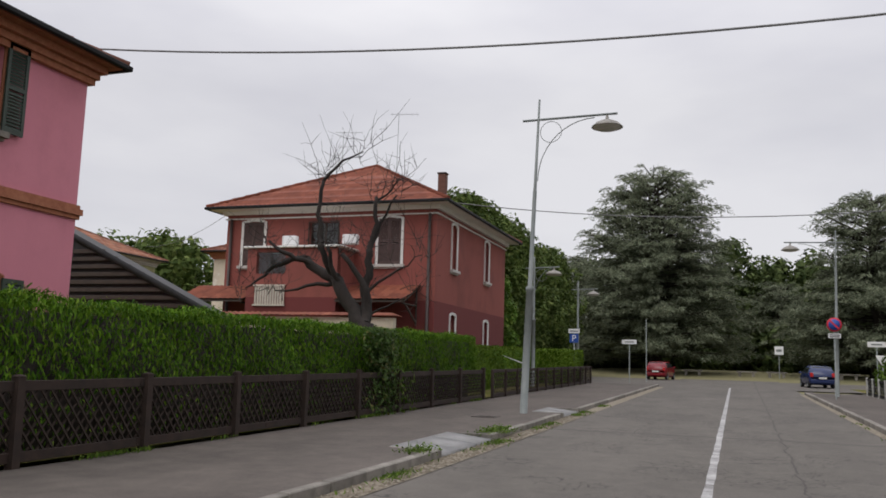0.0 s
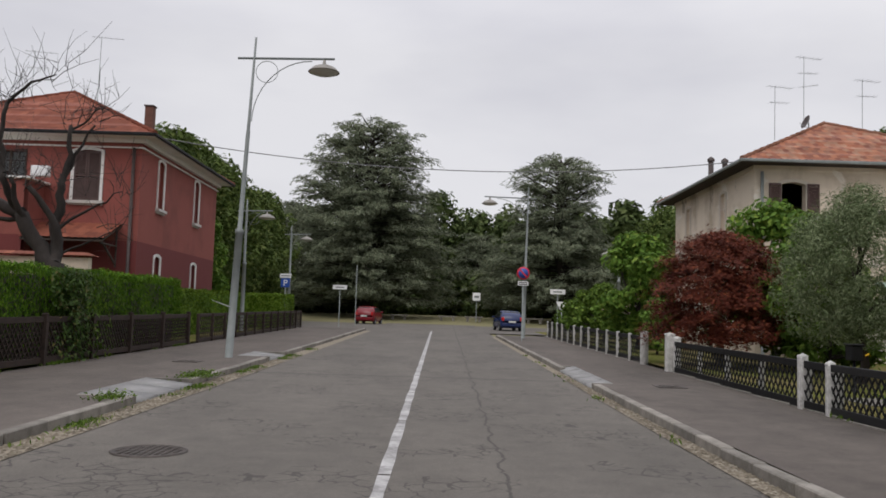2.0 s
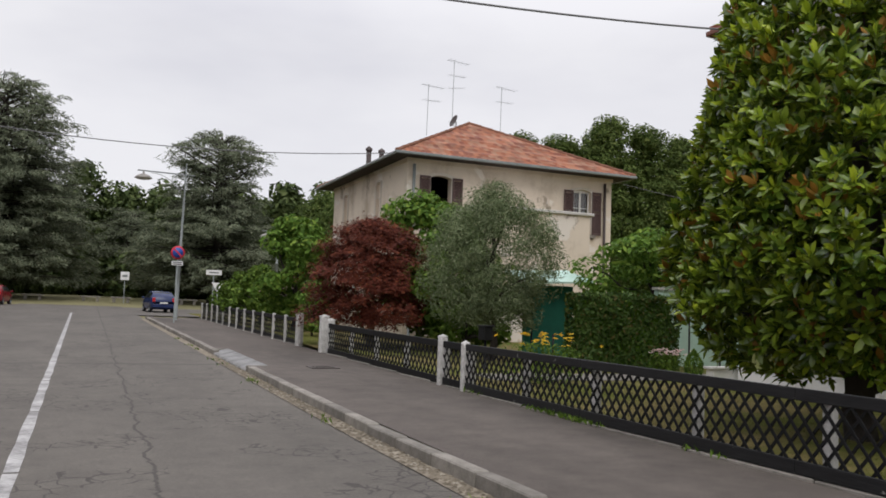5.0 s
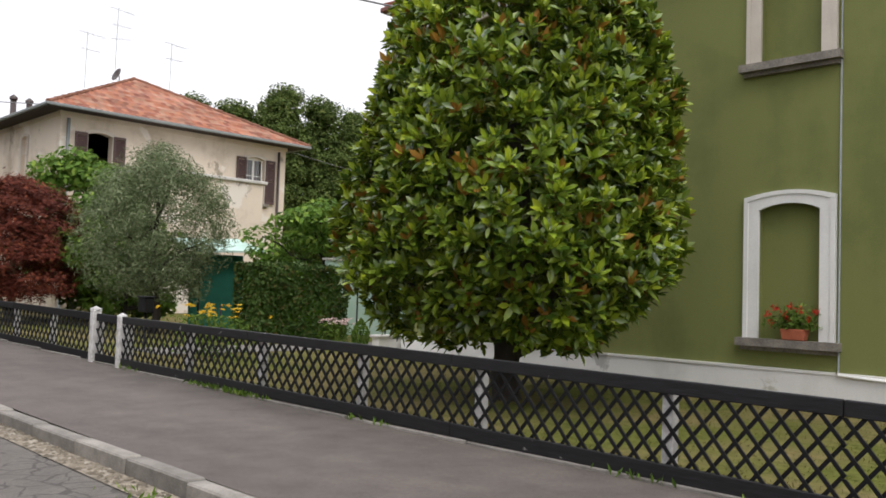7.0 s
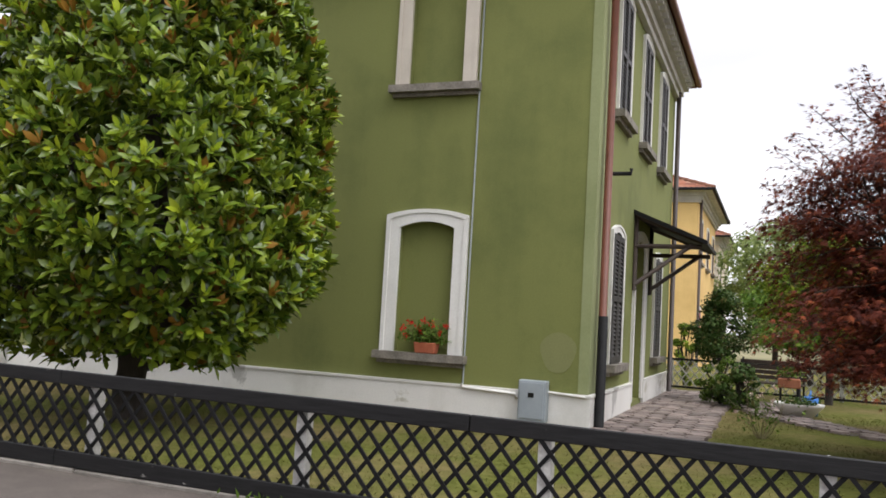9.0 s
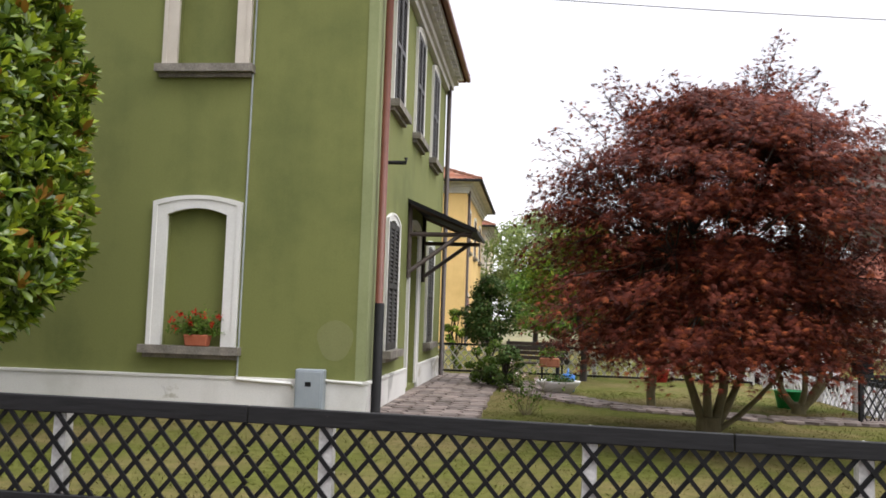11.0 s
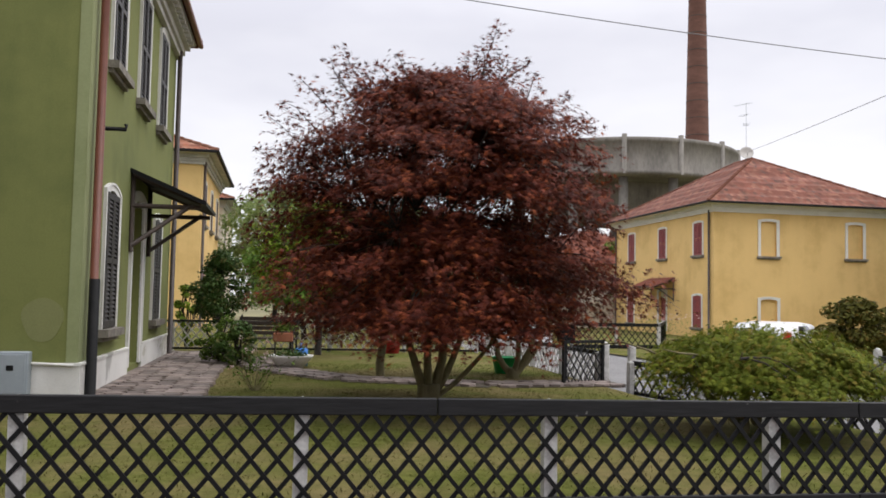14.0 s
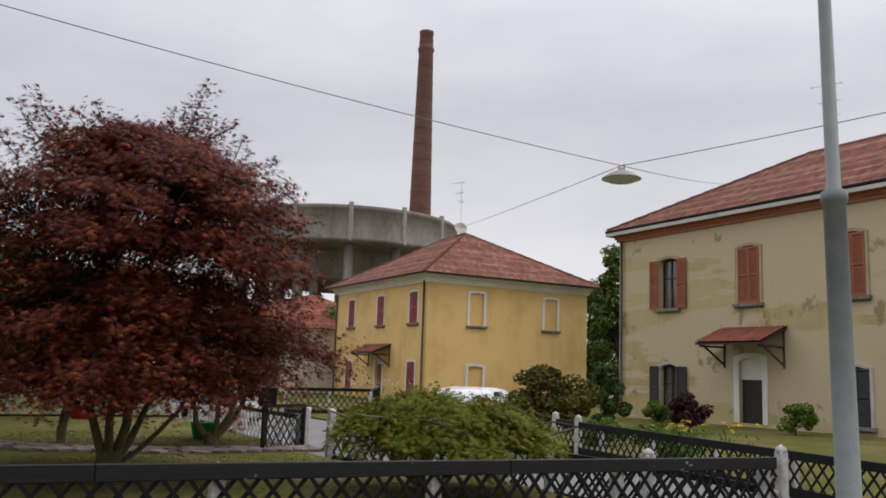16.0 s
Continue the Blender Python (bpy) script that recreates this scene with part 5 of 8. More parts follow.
# open iron gate and letter box by the lane
gate = thing("garden_gate", (13.95, -5.45, 0.06), "dark lattice garden gate standing open", "gate", turn=118)
bm = bmesh.new()
for lo, hi in (((0, -0.02, 0.05), (0.05, 0.02, 0.85)), ((0.95, -0.02, 0.05), (1.0, 0.02, 0.85)), ((0, -0.02, 0.05), (1.0, 0.02, 0.11)), ((0, -0.02, 0.8), (1.0, 0.02, 0.85))):
    box(bm, lo, hi)
part("gate_frame", bm, "blackpaint", gate)
bm = bmesh.new()
for k in np.arange(-0.5, 1.0, 0.16):
    for a, b in ((k, k + 0.55), (k + 0.55, k)):
        t0, t1 = sorted(((0 - a) / (b - a), (1 - a) / (b - a)))
        t0, t1 = max(0, t0), min(1, t1)
        if t1 > t0:
            tube(bm, [(a + (b - a) * t0, 0, 0.1 + 0.7 * t0), (a + (b - a) * t1, 0, 0.1 + 0.7 * t1)], 0.012, 4)
part("grille", bm, "blackpaint", gate)
for x, y, z in ((13.85, -4.75, 0.72), (7.2, 14.9, 0.75)):
    lb = thing("letter_box", (x, y, float(land(x, y)) + 0.2), "black letter box on a thin post", "letter box", "letter boxes")
    part("pole", tube(bmesh.new(), [(0, 0, -0.1), (0, 0, z)], 0.025, 6), "blackpaint", lb)
    part("case", a_box((-0.1, -0.13, z - 0.05), (0.1, 0.13, z + 0.22), 0.015), "blackpaint", lb)
    bm = bmesh.new()
    box(bm, (-0.12, -0.15, z + 0.22), (0.12, 0.15, z + 0.25), 0.01)
    part("lid", bm, "blackpaint", lb)

# ---- plants ----
rng = np.random.default_rng(7)
SHAPES = {
    # points (along, across, lift) and triangles of one leaf of length 1
    "oval": ([(-0.5, 0, 0), (-0.05, 0.24, 0.07), (0.5, 0, -0.04), (-0.05, -0.24, 0.07)], [(0, 1, 2), (0, 2, 3)]),
    "long": ([(-0.5, 0, 0), (0.0, 0.12, 0.03), (0.5, 0, -0.06), (0.0, -0.12, 0.03)], [(0, 1, 2), (0, 2, 3)]),
    "glossy": ([(-0.5, 0, 0), (-0.2, 0.165, 0.07), (0.15, 0.185, 0.06), (0.5, 0, -0.03), (0.15, -0.185, 0.06), (-0.2, -0.165, 0.07), (0.0, 0, 0.0)],
               [(0, 1, 6), (1, 2, 6), (2, 3, 6), (3, 4, 6), (4, 5, 6), (5, 0, 6)]),
    "palm": ([(-0.08, 0, 0)] + [(0.12 * math.cos(a), 0.12 * math.sin(a), 0) for a in (-1.6, -0.8, -0.27, 0.27, 0.8, 1.6)] +
             [(l * math.cos(a), l * math.sin(a), -0.08 * l) for a, l in ((-1.2, 0.42), (-0.53, 0.56), (0.0, 0.62), (0.53, 0.56), (1.2, 0.42))],
             [(0, 1, 2), (0, 2, 3), (0, 3, 4), (0, 4, 5), (0, 5, 6), (1, 7, 2), (2, 8, 3), (3, 9, 4), (4, 10, 5), (5, 11, 6)]),
    "spray": ([(-0.5, 0, 0), (0.05, 0.13, 0.02), (0.5, 0.03, 0), (0.1, -0.12, 0.02), (0.35, 0.2, 0.03)], [(0, 1, 2), (0, 2, 3), (1, 4, 2)]),
}


def unit(v):
    return v / np.maximum(np.linalg.norm(v, axis=-1, keepdims=True), 1e-9)


def leaves(name, P, N, size, shape, mat, parent, along=None, label="", spread=0.35):
    """Many small leaves in one mesh: places, the way each one faces, and its length."""
    n = len(P)
    N = unit(N + rng.normal(0, spread, (n, 3)))
    t = rng.normal(0, 1, (n, 3)) if along is None else along + rng.normal(0, 0.3, (n, 3))
    t = unit(t - N * (t * N).sum(1, keepdims=True))
    b = np.cross(N, t)
    pts, tri = SHAPES[shape]
    pts, tri = np.array(pts), np.array(tri)
    s = (size * rng.uniform(0.65, 1.25, n))[:, None, None]
    V = P[:, None] + s * (t[:, None] * pts[None, :, 0:1] + b[:, None] * pts[None, :, 1:2] + N[:, None] * pts[None, :, 2:3])
    F = tri[None] + (np.arange(n) * len(pts))[:, None, None]
    ob = part_np(name, V.reshape(-1, 3), F.reshape(-1, 3), mat, parent, label)
    tagged(ob, kind="stuff")
    return ob


def ball(n):
    return unit(rng.normal(0, 1, (n, 3)))


def clump_leaves(C, R, per, up=0.4, shell=0.55):
    """Leaf places over ellipsoid clumps: centres C, half-axes R."""
    k = len(C)
    d = ball(k * per)
    i = np.repeat(np.arange(k), per)
    r = shell + (1 - shell) * rng.random((k * per, 1)) ** 0.5
    return C[i] + R[i] * d * r, unit(d / np.maximum(R[i], 0.05) * R[i].mean(1, keepdims=True) + np.array([0, 0, up]))


def branch(bm, a, b, r0, r1, bend=0.12, n=5, sides=7):
    a, b = Vector(a), Vector(b)
    L = (b - a).length
    pts = []
    off = Vector(rng.normal(0, bend * L, 3))
    for k in range(n + 1):
        t = k / n
        pts.append(a.lerp(b, t) + off * math.sin(math.pi * t) + Vector(rng.normal(0, 0.02 * L, 3)) * (0 < k < n))
    tube(bm, pts, [r0 + (r1 - r0) * k / n for k in range(n + 1)], sides)
    return pts


def tree(name, at, label, category, group=""):
    return thing(name, (at[0], at[1], float(land(at[0], at[1])) + (at[2] if len(at) > 2 else 0.1)), label, category, group)


def broadleaf(at, hgt, rad, base, mat, label, clumps=60, per=170, leaf=0.35, trunk=0.25, shape="oval", form="round", name="tree", category="tree", group="", squash=0.75, cr=0.3, bark="bark"):
    """A trunk with limbs, and a crown of leaf clumps with gaps and an uneven outline."""
    t = tree(name, at, label, category, group)
    top = hgt
    C = []
    while len(C) < clumps:
        h = rng.random()
        if form == "round":
            w = math.sin(math.pi * min(1, 0.12 + 0.88 * h)) ** 0.6
        elif form == "cone":
            w = max(0.06, (1 - h) ** 0.8) * min(1, 0.55 + h * 3)
        else:
            w = (min(1, h / 0.25) ** 0.6) * (max(0.05, 1 - h) ** 0.42)
        a, q = rng.uniform(0, 2 * math.pi), rng.random() ** 0.45
        C.append((rad * w * q * math.cos(a), rad * w * q * math.sin(a), base + (top - base) * (0.06 + 0.9 * h)))
    C = np.array(C)
    rr = rad * cr * rng.uniform(0.7, 1.3, len(C))
    R = np.stack([rr, rr, rr * squash], -1)
    bm = bmesh.new()
    branch(bm, (0, 0, -0.15), (0, 0, base + (top - base) * 0.45), trunk, trunk * 0.5, 0.03)
    for c in C[:: max(1, len(C) // 12)]:
        branch(bm, (0, 0, base * 0.9 + (c[2] - base) * 0.4), c, trunk * 0.4, 0.02, 0.08, 4, 5)
    part("trunk", bm, bark, t)
    P, N = clump_leaves(C, R, per)
    leaves("crown", P, N, leaf, shape, mat, t)
    return t


def hedge(lo, hi, mat, label, n, leaf, shape, core="l_thuja", wob=0.08, follow=True, name="hedge", up=0.15, bare=0.0):
    """A clipped hedge: a closed core inside, leaves all over; bare: height under which the leaves thin out."""
    cx, cy = (lo[0] + hi[0]) / 2, (lo[1] + hi[1]) / 2
    h = thing(name, (0, 0, 0), label, "hedge")
    sx, sy, sz = hi[0] - lo[0], hi[1] - lo[1], hi[2] - lo[2]
    A = np.array([sy * sz, sy * sz, sx * sz, sx * sz, sx * sy])
    side = rng.choice(5, n, p=A / A.sum())
    u, v = rng.random(n), rng.random(n)
    P, N = np.zeros((n, 3)), np.zeros((n, 3))
    for s in range(5):
        m = side == s
        if s < 2:
            P[m] = np.stack([np.full(m.sum(), (lo[0], hi[0])[s]), lo[1] + sy * u[m], lo[2] + sz * v[m]], -1)
            N[m] = ((-1, 0, 0), (1, 0, 0))[s]
        elif s < 4:
            P[m] = np.stack([lo[0] + sx * u[m], np.full(m.sum(), (lo[1], hi[1])[s - 2]), lo[2] + sz * v[m]], -1)
            N[m] = ((0, -1, 0), (0, 1, 0))[s - 2]
        else:
            P[m] = np.stack([lo[0] + sx * u[m], lo[1] + sy * v[m], np.full(m.sum(), hi[2])], -1)
            N[m] = (0, 0, 1)
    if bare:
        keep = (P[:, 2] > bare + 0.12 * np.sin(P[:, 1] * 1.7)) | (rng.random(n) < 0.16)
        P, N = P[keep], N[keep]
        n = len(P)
    low = np.sin(P[:, 1] * 2.3 + P[:, 2] * 3.1) * np.cos(P[:, 0] * 2.9 + P[:, 1] * 0.9)
    P += N * (low[:, None] * wob + rng.normal(0, wob * 0.45, (n, 1)) - wob * 0.5)
    g = land(P[:, 0], P[:, 1]) if follow else 0
    P[:, 2] += g
    ins = wob * 1.8 + 0.03
    ys = np.linspace(lo[1] + ins, hi[1] - ins, max(2, int(sy / 2)))
    V, F = [], []
    for k, y in enumerate(ys):
        z = float(land(cx, y)) if follow else 0
        V += [(lo[0] + ins, y, lo[2] + z), (hi[0] - ins, y, lo[2] + z), (hi[0] - ins, y, hi[2] - ins + z), (lo[0] + ins, y, hi[2] - ins + z)]
        if k:
            a = 4 * k
            F += [(a - 4 + j, a - 4 + (j + 1) % 4, a + (j + 1) % 4, a + j) for j in range(4)]
    F += [(0, 1, 2, 3), (len(V) - 4, len(V) - 3, len(V) - 2, len(V) - 1)]
    part_np("inner_core", V, F, core, h)
    leaves("foliage", P, N + np.array([0, 0, up]), leaf, shape, mat, h, along=np.tile((0, 0.15, 1.0), (n, 1)) if shape == "spray" else None, spread=0.5)
    return h


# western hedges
# dark core, bared low down, stands in for the shade inside the hedge
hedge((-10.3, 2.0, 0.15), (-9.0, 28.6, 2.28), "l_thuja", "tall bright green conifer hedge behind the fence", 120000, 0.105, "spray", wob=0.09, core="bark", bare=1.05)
hedge((-11.9, 30.8, 0.1), (-10.6, 46.4, 2.05), "l_box", "lower clipped green hedge behind a strip of lawn", 22000, 0.13, "oval", wob=0.05)
hedge((-11.4, 46.8, 0.1), (-8.95, 50.8, 2.05), "l_box", "bright clipped hedge at the lot's corner", 14000, 0.13, "oval", wob=0.05)
bush = tree("ivy_bush", (-8.75, 19.6, 0.1), "leafy bush grown through the brown fence", "shrub")
P = np.stack([rng.normal(0.0, 0.16, 2600), rng.normal(0, 0.42, 2600), 2.15 * rng.random(2600) ** 0.85], -1)
P[:, 1] *= 0.55 + 0.6 * np.abs(np.sin(P[:, 2] * 2.2 + 0.6))
leaves("foliage", P, P * [3, 0.4, 0.0] + np.array([0.5, 0, 0.4]), 0.12, "oval", "l_laurel", bush, spread=0.6)
bm = bmesh.new()
for k in range(5):
    branch(bm, (0, 0.05 * k, -0.1), (rng.normal(0, 0.1), rng.normal(0, 0.3), rng.uniform(1.2, 2.0)), 0.014, 0.004, 0.05, 4, 5)
part("stem", bm, "bark", bush)

# clipped magnolia on the lawn
def magnolia(at):
    t = tree("magnolia_tree", at, "tall clipped magnolia with glossy green and rusty leaves", "tree")
    bm = bmesh.new()
    branch(bm, (0, 0, -0.15), (-0.1, -0.1, 1.1), 0.2, 0.15, 0.04)
    for k in range(9):
        a = k * 2.4
        branch(bm, (0, 0, 0.55 + 0.05 * k), (1.5 * math.cos(a), 1.5 * math.sin(a), 1.1 + 0.45 * k), 0.07, 0.02, 0.06)
    branch(bm, (-0.1, -0.1, 1.0), (0, 0, 7.0), 0.14, 0.03, 0.01)
    part("trunk", bm, "bark", t)
    n = 5200
    # rosettes over a cone with a rounded foot
    z = rng.beta(1.2, 1.5, n * 2)
    prof = lambda h: np.where(h < 0.16, 1.05 + 1.05 * np.sin(np.minimum(h, 0.16) / 0.16 * math.pi / 2), 2.02 * (1 - (np.maximum(h - 0.16, 0) / 0.84) ** 1.75) + 0.08)
    keep = rng.random(n * 2) < prof(z) / 2.15
    z = z[keep][:n]
    n = len(z)
    a = rng.uniform(0, 2 * math.pi, n)
    deep = rng.random(n) < 0.22
    r = prof(z) * (1 + 0.05 * np.sin(3 * a + 9 * z) + 0.03 * np.sin(8 * a - 21 * z)) * np.where(deep, rng.uniform(0.55, 0.8, n), 0.83 + 0.2 * rng.random(n) ** 0.7)
    C = np.stack([r * np.cos(a), r * np.sin(a), 0.72 + z * 7.3 + 0.12 * np.sin(4 * a)], -1)
    # each rosette: leaves splayed round an axis that points up and out
    k = 9
    i = np.repeat(np.arange(n), k)
    rad = np.stack([np.cos(a), np.sin(a), np.zeros(n)], -1)
    axis = unit(rad * 0.75 + np.array([0, 0, 1.0]) * np.where(z < 0.07, 0.2, 0.75)[:, None] + rng.normal(0, 0.3, (n, 3)))
    p0 = unit(np.cross(axis, rng.normal(0, 1, (n, 3))))
    p1 = np.cross(axis, p0)
    phi = np.tile(np.arange(k) * 2.4, n) + rng.normal(0, 0.2, n * k)
    side = p0[i] * np.cos(phi)[:, None] + p1[i] * np.sin(phi)[:, None]
    tilt = np.tile(np.linspace(0.3, 1.35, k), n)[:, None] + rng.normal(0, 0.14, (n * k, 1))
    d = axis[i] * np.cos(tilt) + side * np.sin(tilt)
    N = axis[i] * np.sin(tilt) - side * np.cos(tilt)
    P = C[i] + d * 0.10 + rng.normal(0, 0.012, (n * k, 3))
    young = (np.tile(np.arange(k), n) < 3) & (rng.random(n) < 0.5)[i]
    rusty = (np.tile(np.arange(k), n) < 4) & (rng.random(n) < 0.16)[i] & ~young
    old = ~young & ~rusty
    leaves("foliage", P[old], N[old], 0.172, "glossy", "l_magnolia", t, along=d[old] * 4, spread=0.12)
    leaves("young_foliage", P[young], N[young], 0.155, "glossy", "l_magnolia_new", t, along=d[young] * 4, label="bright yellow-green young leaves", spread=0.1)
    leaves("rusty_foliage", P[rusty], -N[rusty], 0.165, "glossy", "l_magnolia_rust", t, along=d[rusty] * 4, label="rust-brown leaf undersides", spread=0.15)
    return t
magnolia((8.25, 6.95, 0.2))


# Japanese maples: stems that fan out of one bole, flat sprays of star-shaped leaves at their ends
def spray_leaves(C, R, out, per, droop):
    """Leaf places over thin pads: centres, sizes, the way each pad points, and how far its tip hangs."""
    k = len(C)
    i = np.repeat(np.arange(k), per)
    n = len(i)
    o = out[i]
    side = np.stack([-o[:, 1], o[:, 0], np.zeros(n)], -1)
    u, v = rng.uniform(-1, 1, n), rng.uniform(-1, 1, n)
    v *= np.sqrt(1 - 0.8 * np.clip(u, -1, 1) ** 2)
    P = C[i] + o * (u * R[i] * 1.25)[:, None] + side * (v * R[i] * 0.8)[:, None]
    P[:, 2] += rng.normal(0, 0.09, n) * R[i] * 2 - droop * (u * 0.5 + 0.5) ** 2 * R[i]
    N = np.tile((0, 0, 1.0), (n, 1)) + o * (0.35 + 0.3 * droop)
    return P, N, o * 1.1 + side * (v * 1.2)[:, None] + np.array([0, 0, -0.35 * droop])


def maple(at, label, mat, pads, per, leaf, pad, profile, lo, hi, stems, shoots=(), centre=(0, 0), wide=(1.0, 1.0), turn=0.0, droop=0.5, bark="maplebark", name="japanese_maple", shape="palm", bole=0.15, fork=0.3, inner=0.35, dip=0.0, ragged=1.0, bough=1):
    """profile: crown radii at even heights; stems: where each stem stands at a third of the height; wide: stretch across and along the crown's own axis."""
    t = tree(name, at, label, "tree")
    part("bole", tube(bmesh.new(), [(0, 0, -0.12), (0.01, 0, 0.04), (0, 0.01, fork)], [bole * 1.25, bole, bole * 0.9], 10), bark, t, "short mossy bole")
    limbs = []
    for k, (sx, sy, sz, r) in enumerate(stems):
        e = Vector((sx, sy, sz))
        st = bmesh.new()
        a = Vector((sx * 0.12, sy * 0.12, fork * 0.5))
        m = Vector((sx * 0.62, sy * 0.62, fork + (sz - fork) * 0.32))
        tube(st, [a, a.lerp(m, 0.55) + Vector((0, 0, -0.03)), m, m.lerp(e, 0.5) + Vector(rng.normal(0, 0.04, 3)), e], [r * 1.25, r * 1.1, r, r * 0.85, r * 0.7], 8)
        for q in range(3):
            b = e + Vector((sx * rng.uniform(0.3, 0.9) + rng.normal(0, 0.3), sy * rng.uniform(0.3, 0.9) + rng.normal(0, 0.3), (hi - sz) * rng.uniform(0.2, 0.6)))
            branch(st, e, b, r * 0.55, r * 0.2, 0.1, 4, 6)
            limbs.append(b)
        limbs.append(e)
        part("stem", st, bark, t)
    ca, sa = math.cos(turn), math.sin(turn)
    C, R, O = [], [], []
    tw = bmesh.new()
    for k in range(pads):
        if k % bough == 0:
            h0, a0, q0 = (k + bough * rng.random()) / pads, rng.uniform(0, 2 * math.pi), inner + (1 - inner) * rng.random() ** 0.5
        spread = 0.0 if bough == 1 else 1.0
        h = min(1.0, max(0.0, h0 + spread * rng.normal(0, 0.022)))
        a = a0 + spread * rng.normal(0, 0.2) / max(0.35, q0)
        w = float(np.interp(h, np.linspace(0, 1, len(profile)), profile))
        q = min(1.06, max(0.05, q0 + spread * rng.normal(0, 0.13)))
        w *= 1 + ragged * (0.06 * math.sin(3 * a + 5 * h) + 0.05 * math.sin(7 * a - 9 * h))
        x, y = w * q * wide[0] * math.cos(a), w * q * wide[1] * math.sin(a)
        o = np.array([x * ca - y * sa, x * sa + y * ca, 0.0])
        C.append(np.array([centre[0], centre[1], lo + (hi - lo) * h + rng.normal(0, 0.03) - dip * math.exp(-((y + 0.25) / 0.3) ** 2)]) + o)
        O.append(unit(o + rng.normal(0, 0.15, 3) * [1, 1, 0]))
        R.append(pad * rng.uniform(0.6, 1.3))
        if k % 4 == 0:
            c = Vector(C[-1])
            s0 = min(limbs, key=lambda v: (v - c).length)
            branch(tw, s0, c, 0.014, 0.005, 0.08, 4, 5)
    C, R, O = np.array(C), np.array(R), np.array(O)
    P, N, A = spray_leaves(C, R, O, per, droop)
    # feathery shoots that stand out of the crown
    for sx, sy, sz, ln in shoots:
        e = Vector((sx, sy, sz + 0.12))
        d = Vector((sx - centre[0], sy - centre[1], 0)) * 0.28 + Vector((rng.normal(0, 0.1), rng.normal(0, 0.1), ln))
        branch(tw, e - d, e, 0.009, 0.003, 0.06, 4, 4)
        for f in np.linspace(0.0, 1.0, int(ln / 0.07) + 2):
            m = int(8 + 22 * (1 - f))
            p = np.array(e - d * (1 - f))[None] + rng.normal(0, 0.05 + 0.13 * (1 - f), (m, 3)) * [1, 1, 0.35]
            P = np.concatenate([P, p])
            N = np.concatenate([N, np.tile((0, 0, 1.0), (m, 1))])
            A = np.concatenate([A, rng.normal(0, 1, (m, 3)) * [1, 1, 0.3]])
    tagged(part("twig_mass", tw, "bark", t), kind="stuff")
    leaves("foliage", P, N, leaf, shape, mat, t, along=A * 1.3, spread=0.38)
    return t


# shoots on the big maple: across it (to its north), depth, height, length
big_shoots = [(-0.05, -0.78, 4.72, 0.75), (0.1, -0.62, 4.45, 0.5), (0.2, -0.95, 4.38, 0.45), (0.0, 1.15, 4.28, 0.6), (-0.2, 1.32, 4.1, 0.45), (0.1, 0.95, 4.12, 0.4),
              (-0.1, 0.35, 4.08, 0.35), (0.2, 0.1, 4.1, 0.35), (-0.3, -0.3, 4.2, 0.4), (0.1, -1.35, 4.15, 0.5), (-0.2, -1.7, 3.85, 0.45), (0.1, -2.0, 3.6, 0.4),
              (-0.1, 1.85, 3.55, 0.5), (0.1, 2.05, 3.42, 0.45), (-0.2, 1.7, 3.85, 0.4), (0.1, 2.15, 3.0, 0.3), (-0.1, -2.2, 3.1, 0.35), (-0.9, 0.6, 4.0, 0.4), (0.8, -0.4, 4.2, 0.4),
              (-0.8, -1.0, 4.05, 0.4), (0.9, 0.9, 4.0, 0.4), (0.0, -1.1, 4.3, 0.4), (0.0, 0.7, 4.12, 0.3)]
maple((10.7, -1.9, 0.2), "spreading purple Japanese maple on the lawn", "l_maple", 920, 104, 0.13, 0.34, (1.75, 1.95, 1.98, 1.85, 1.8, 1.85, 1.83, 1.72, 1.5, 1.12, 0.5), 1.0, 4.08,
      [(0.02, 0.30, 1.15, 0.05), (-0.12, 0.07, 1.25, 0.048), (0.1, -0.27, 1.2, 0.055), (0.25, -0.5, 1.15, 0.042), (-0.05, -0.85, 1.0, 0.028)], big_shoots, centre=(-0.05, -0.14), droop=0.6, ragged=1.5, inner=0.28, bough=4)
maple((14.6, -4.05, 0.2), "small dark maple beside the lane", "l_maple", 120, 80, 0.14, 0.3, (1.0, 1.25, 1.2, 0.9, 0.5), 0.8, 2.1,
      [(0.1, 0.4, 0.8, 0.05), (-0.1, -0.35, 0.75, 0.06), (0.3, -0.7, 0.95, 0.04), (-0.2, -0.1, 0.9, 0.045)], bole=0.11, fork=0.18)
maple((7.75, 23.8, 0.2), "dense dark red maple behind the street fence", "l_maple_far", 360, 110, 0.17, 0.42, (1.6, 1.85, 1.95, 1.85, 1.7, 1.45, 1.05, 0.5), 0.75, 3.75,
      [(0.1, 0.5, 1.2, 0.07), (-0.1, -0.5, 1.2, 0.07), (-0.4, 0.1, 1.1, 0.06)], ragged=1.5)
maple((8.6, -4.9, 0.16), "low weeping green maple by the lane", "l_weeping", 250, 110, 0.11, 0.27, (0.85, 1.0, 1.02, 0.95, 0.8, 0.55), 0.62, 1.12,
      [(0.1, 0.6, 0.7, 0.035), (-0.1, -0.8, 0.72, 0.04), (0.2, -0.2, 0.78, 0.03), (-0.3, 0.2, 0.74, 0.03)], centre=(-0.08, -0.24), wide=(0.9, 1.12), turn=-0.35, droop=0.9, name="weeping_maple", bole=0.065, fork=0.3, inner=0.25, dip=0.16)

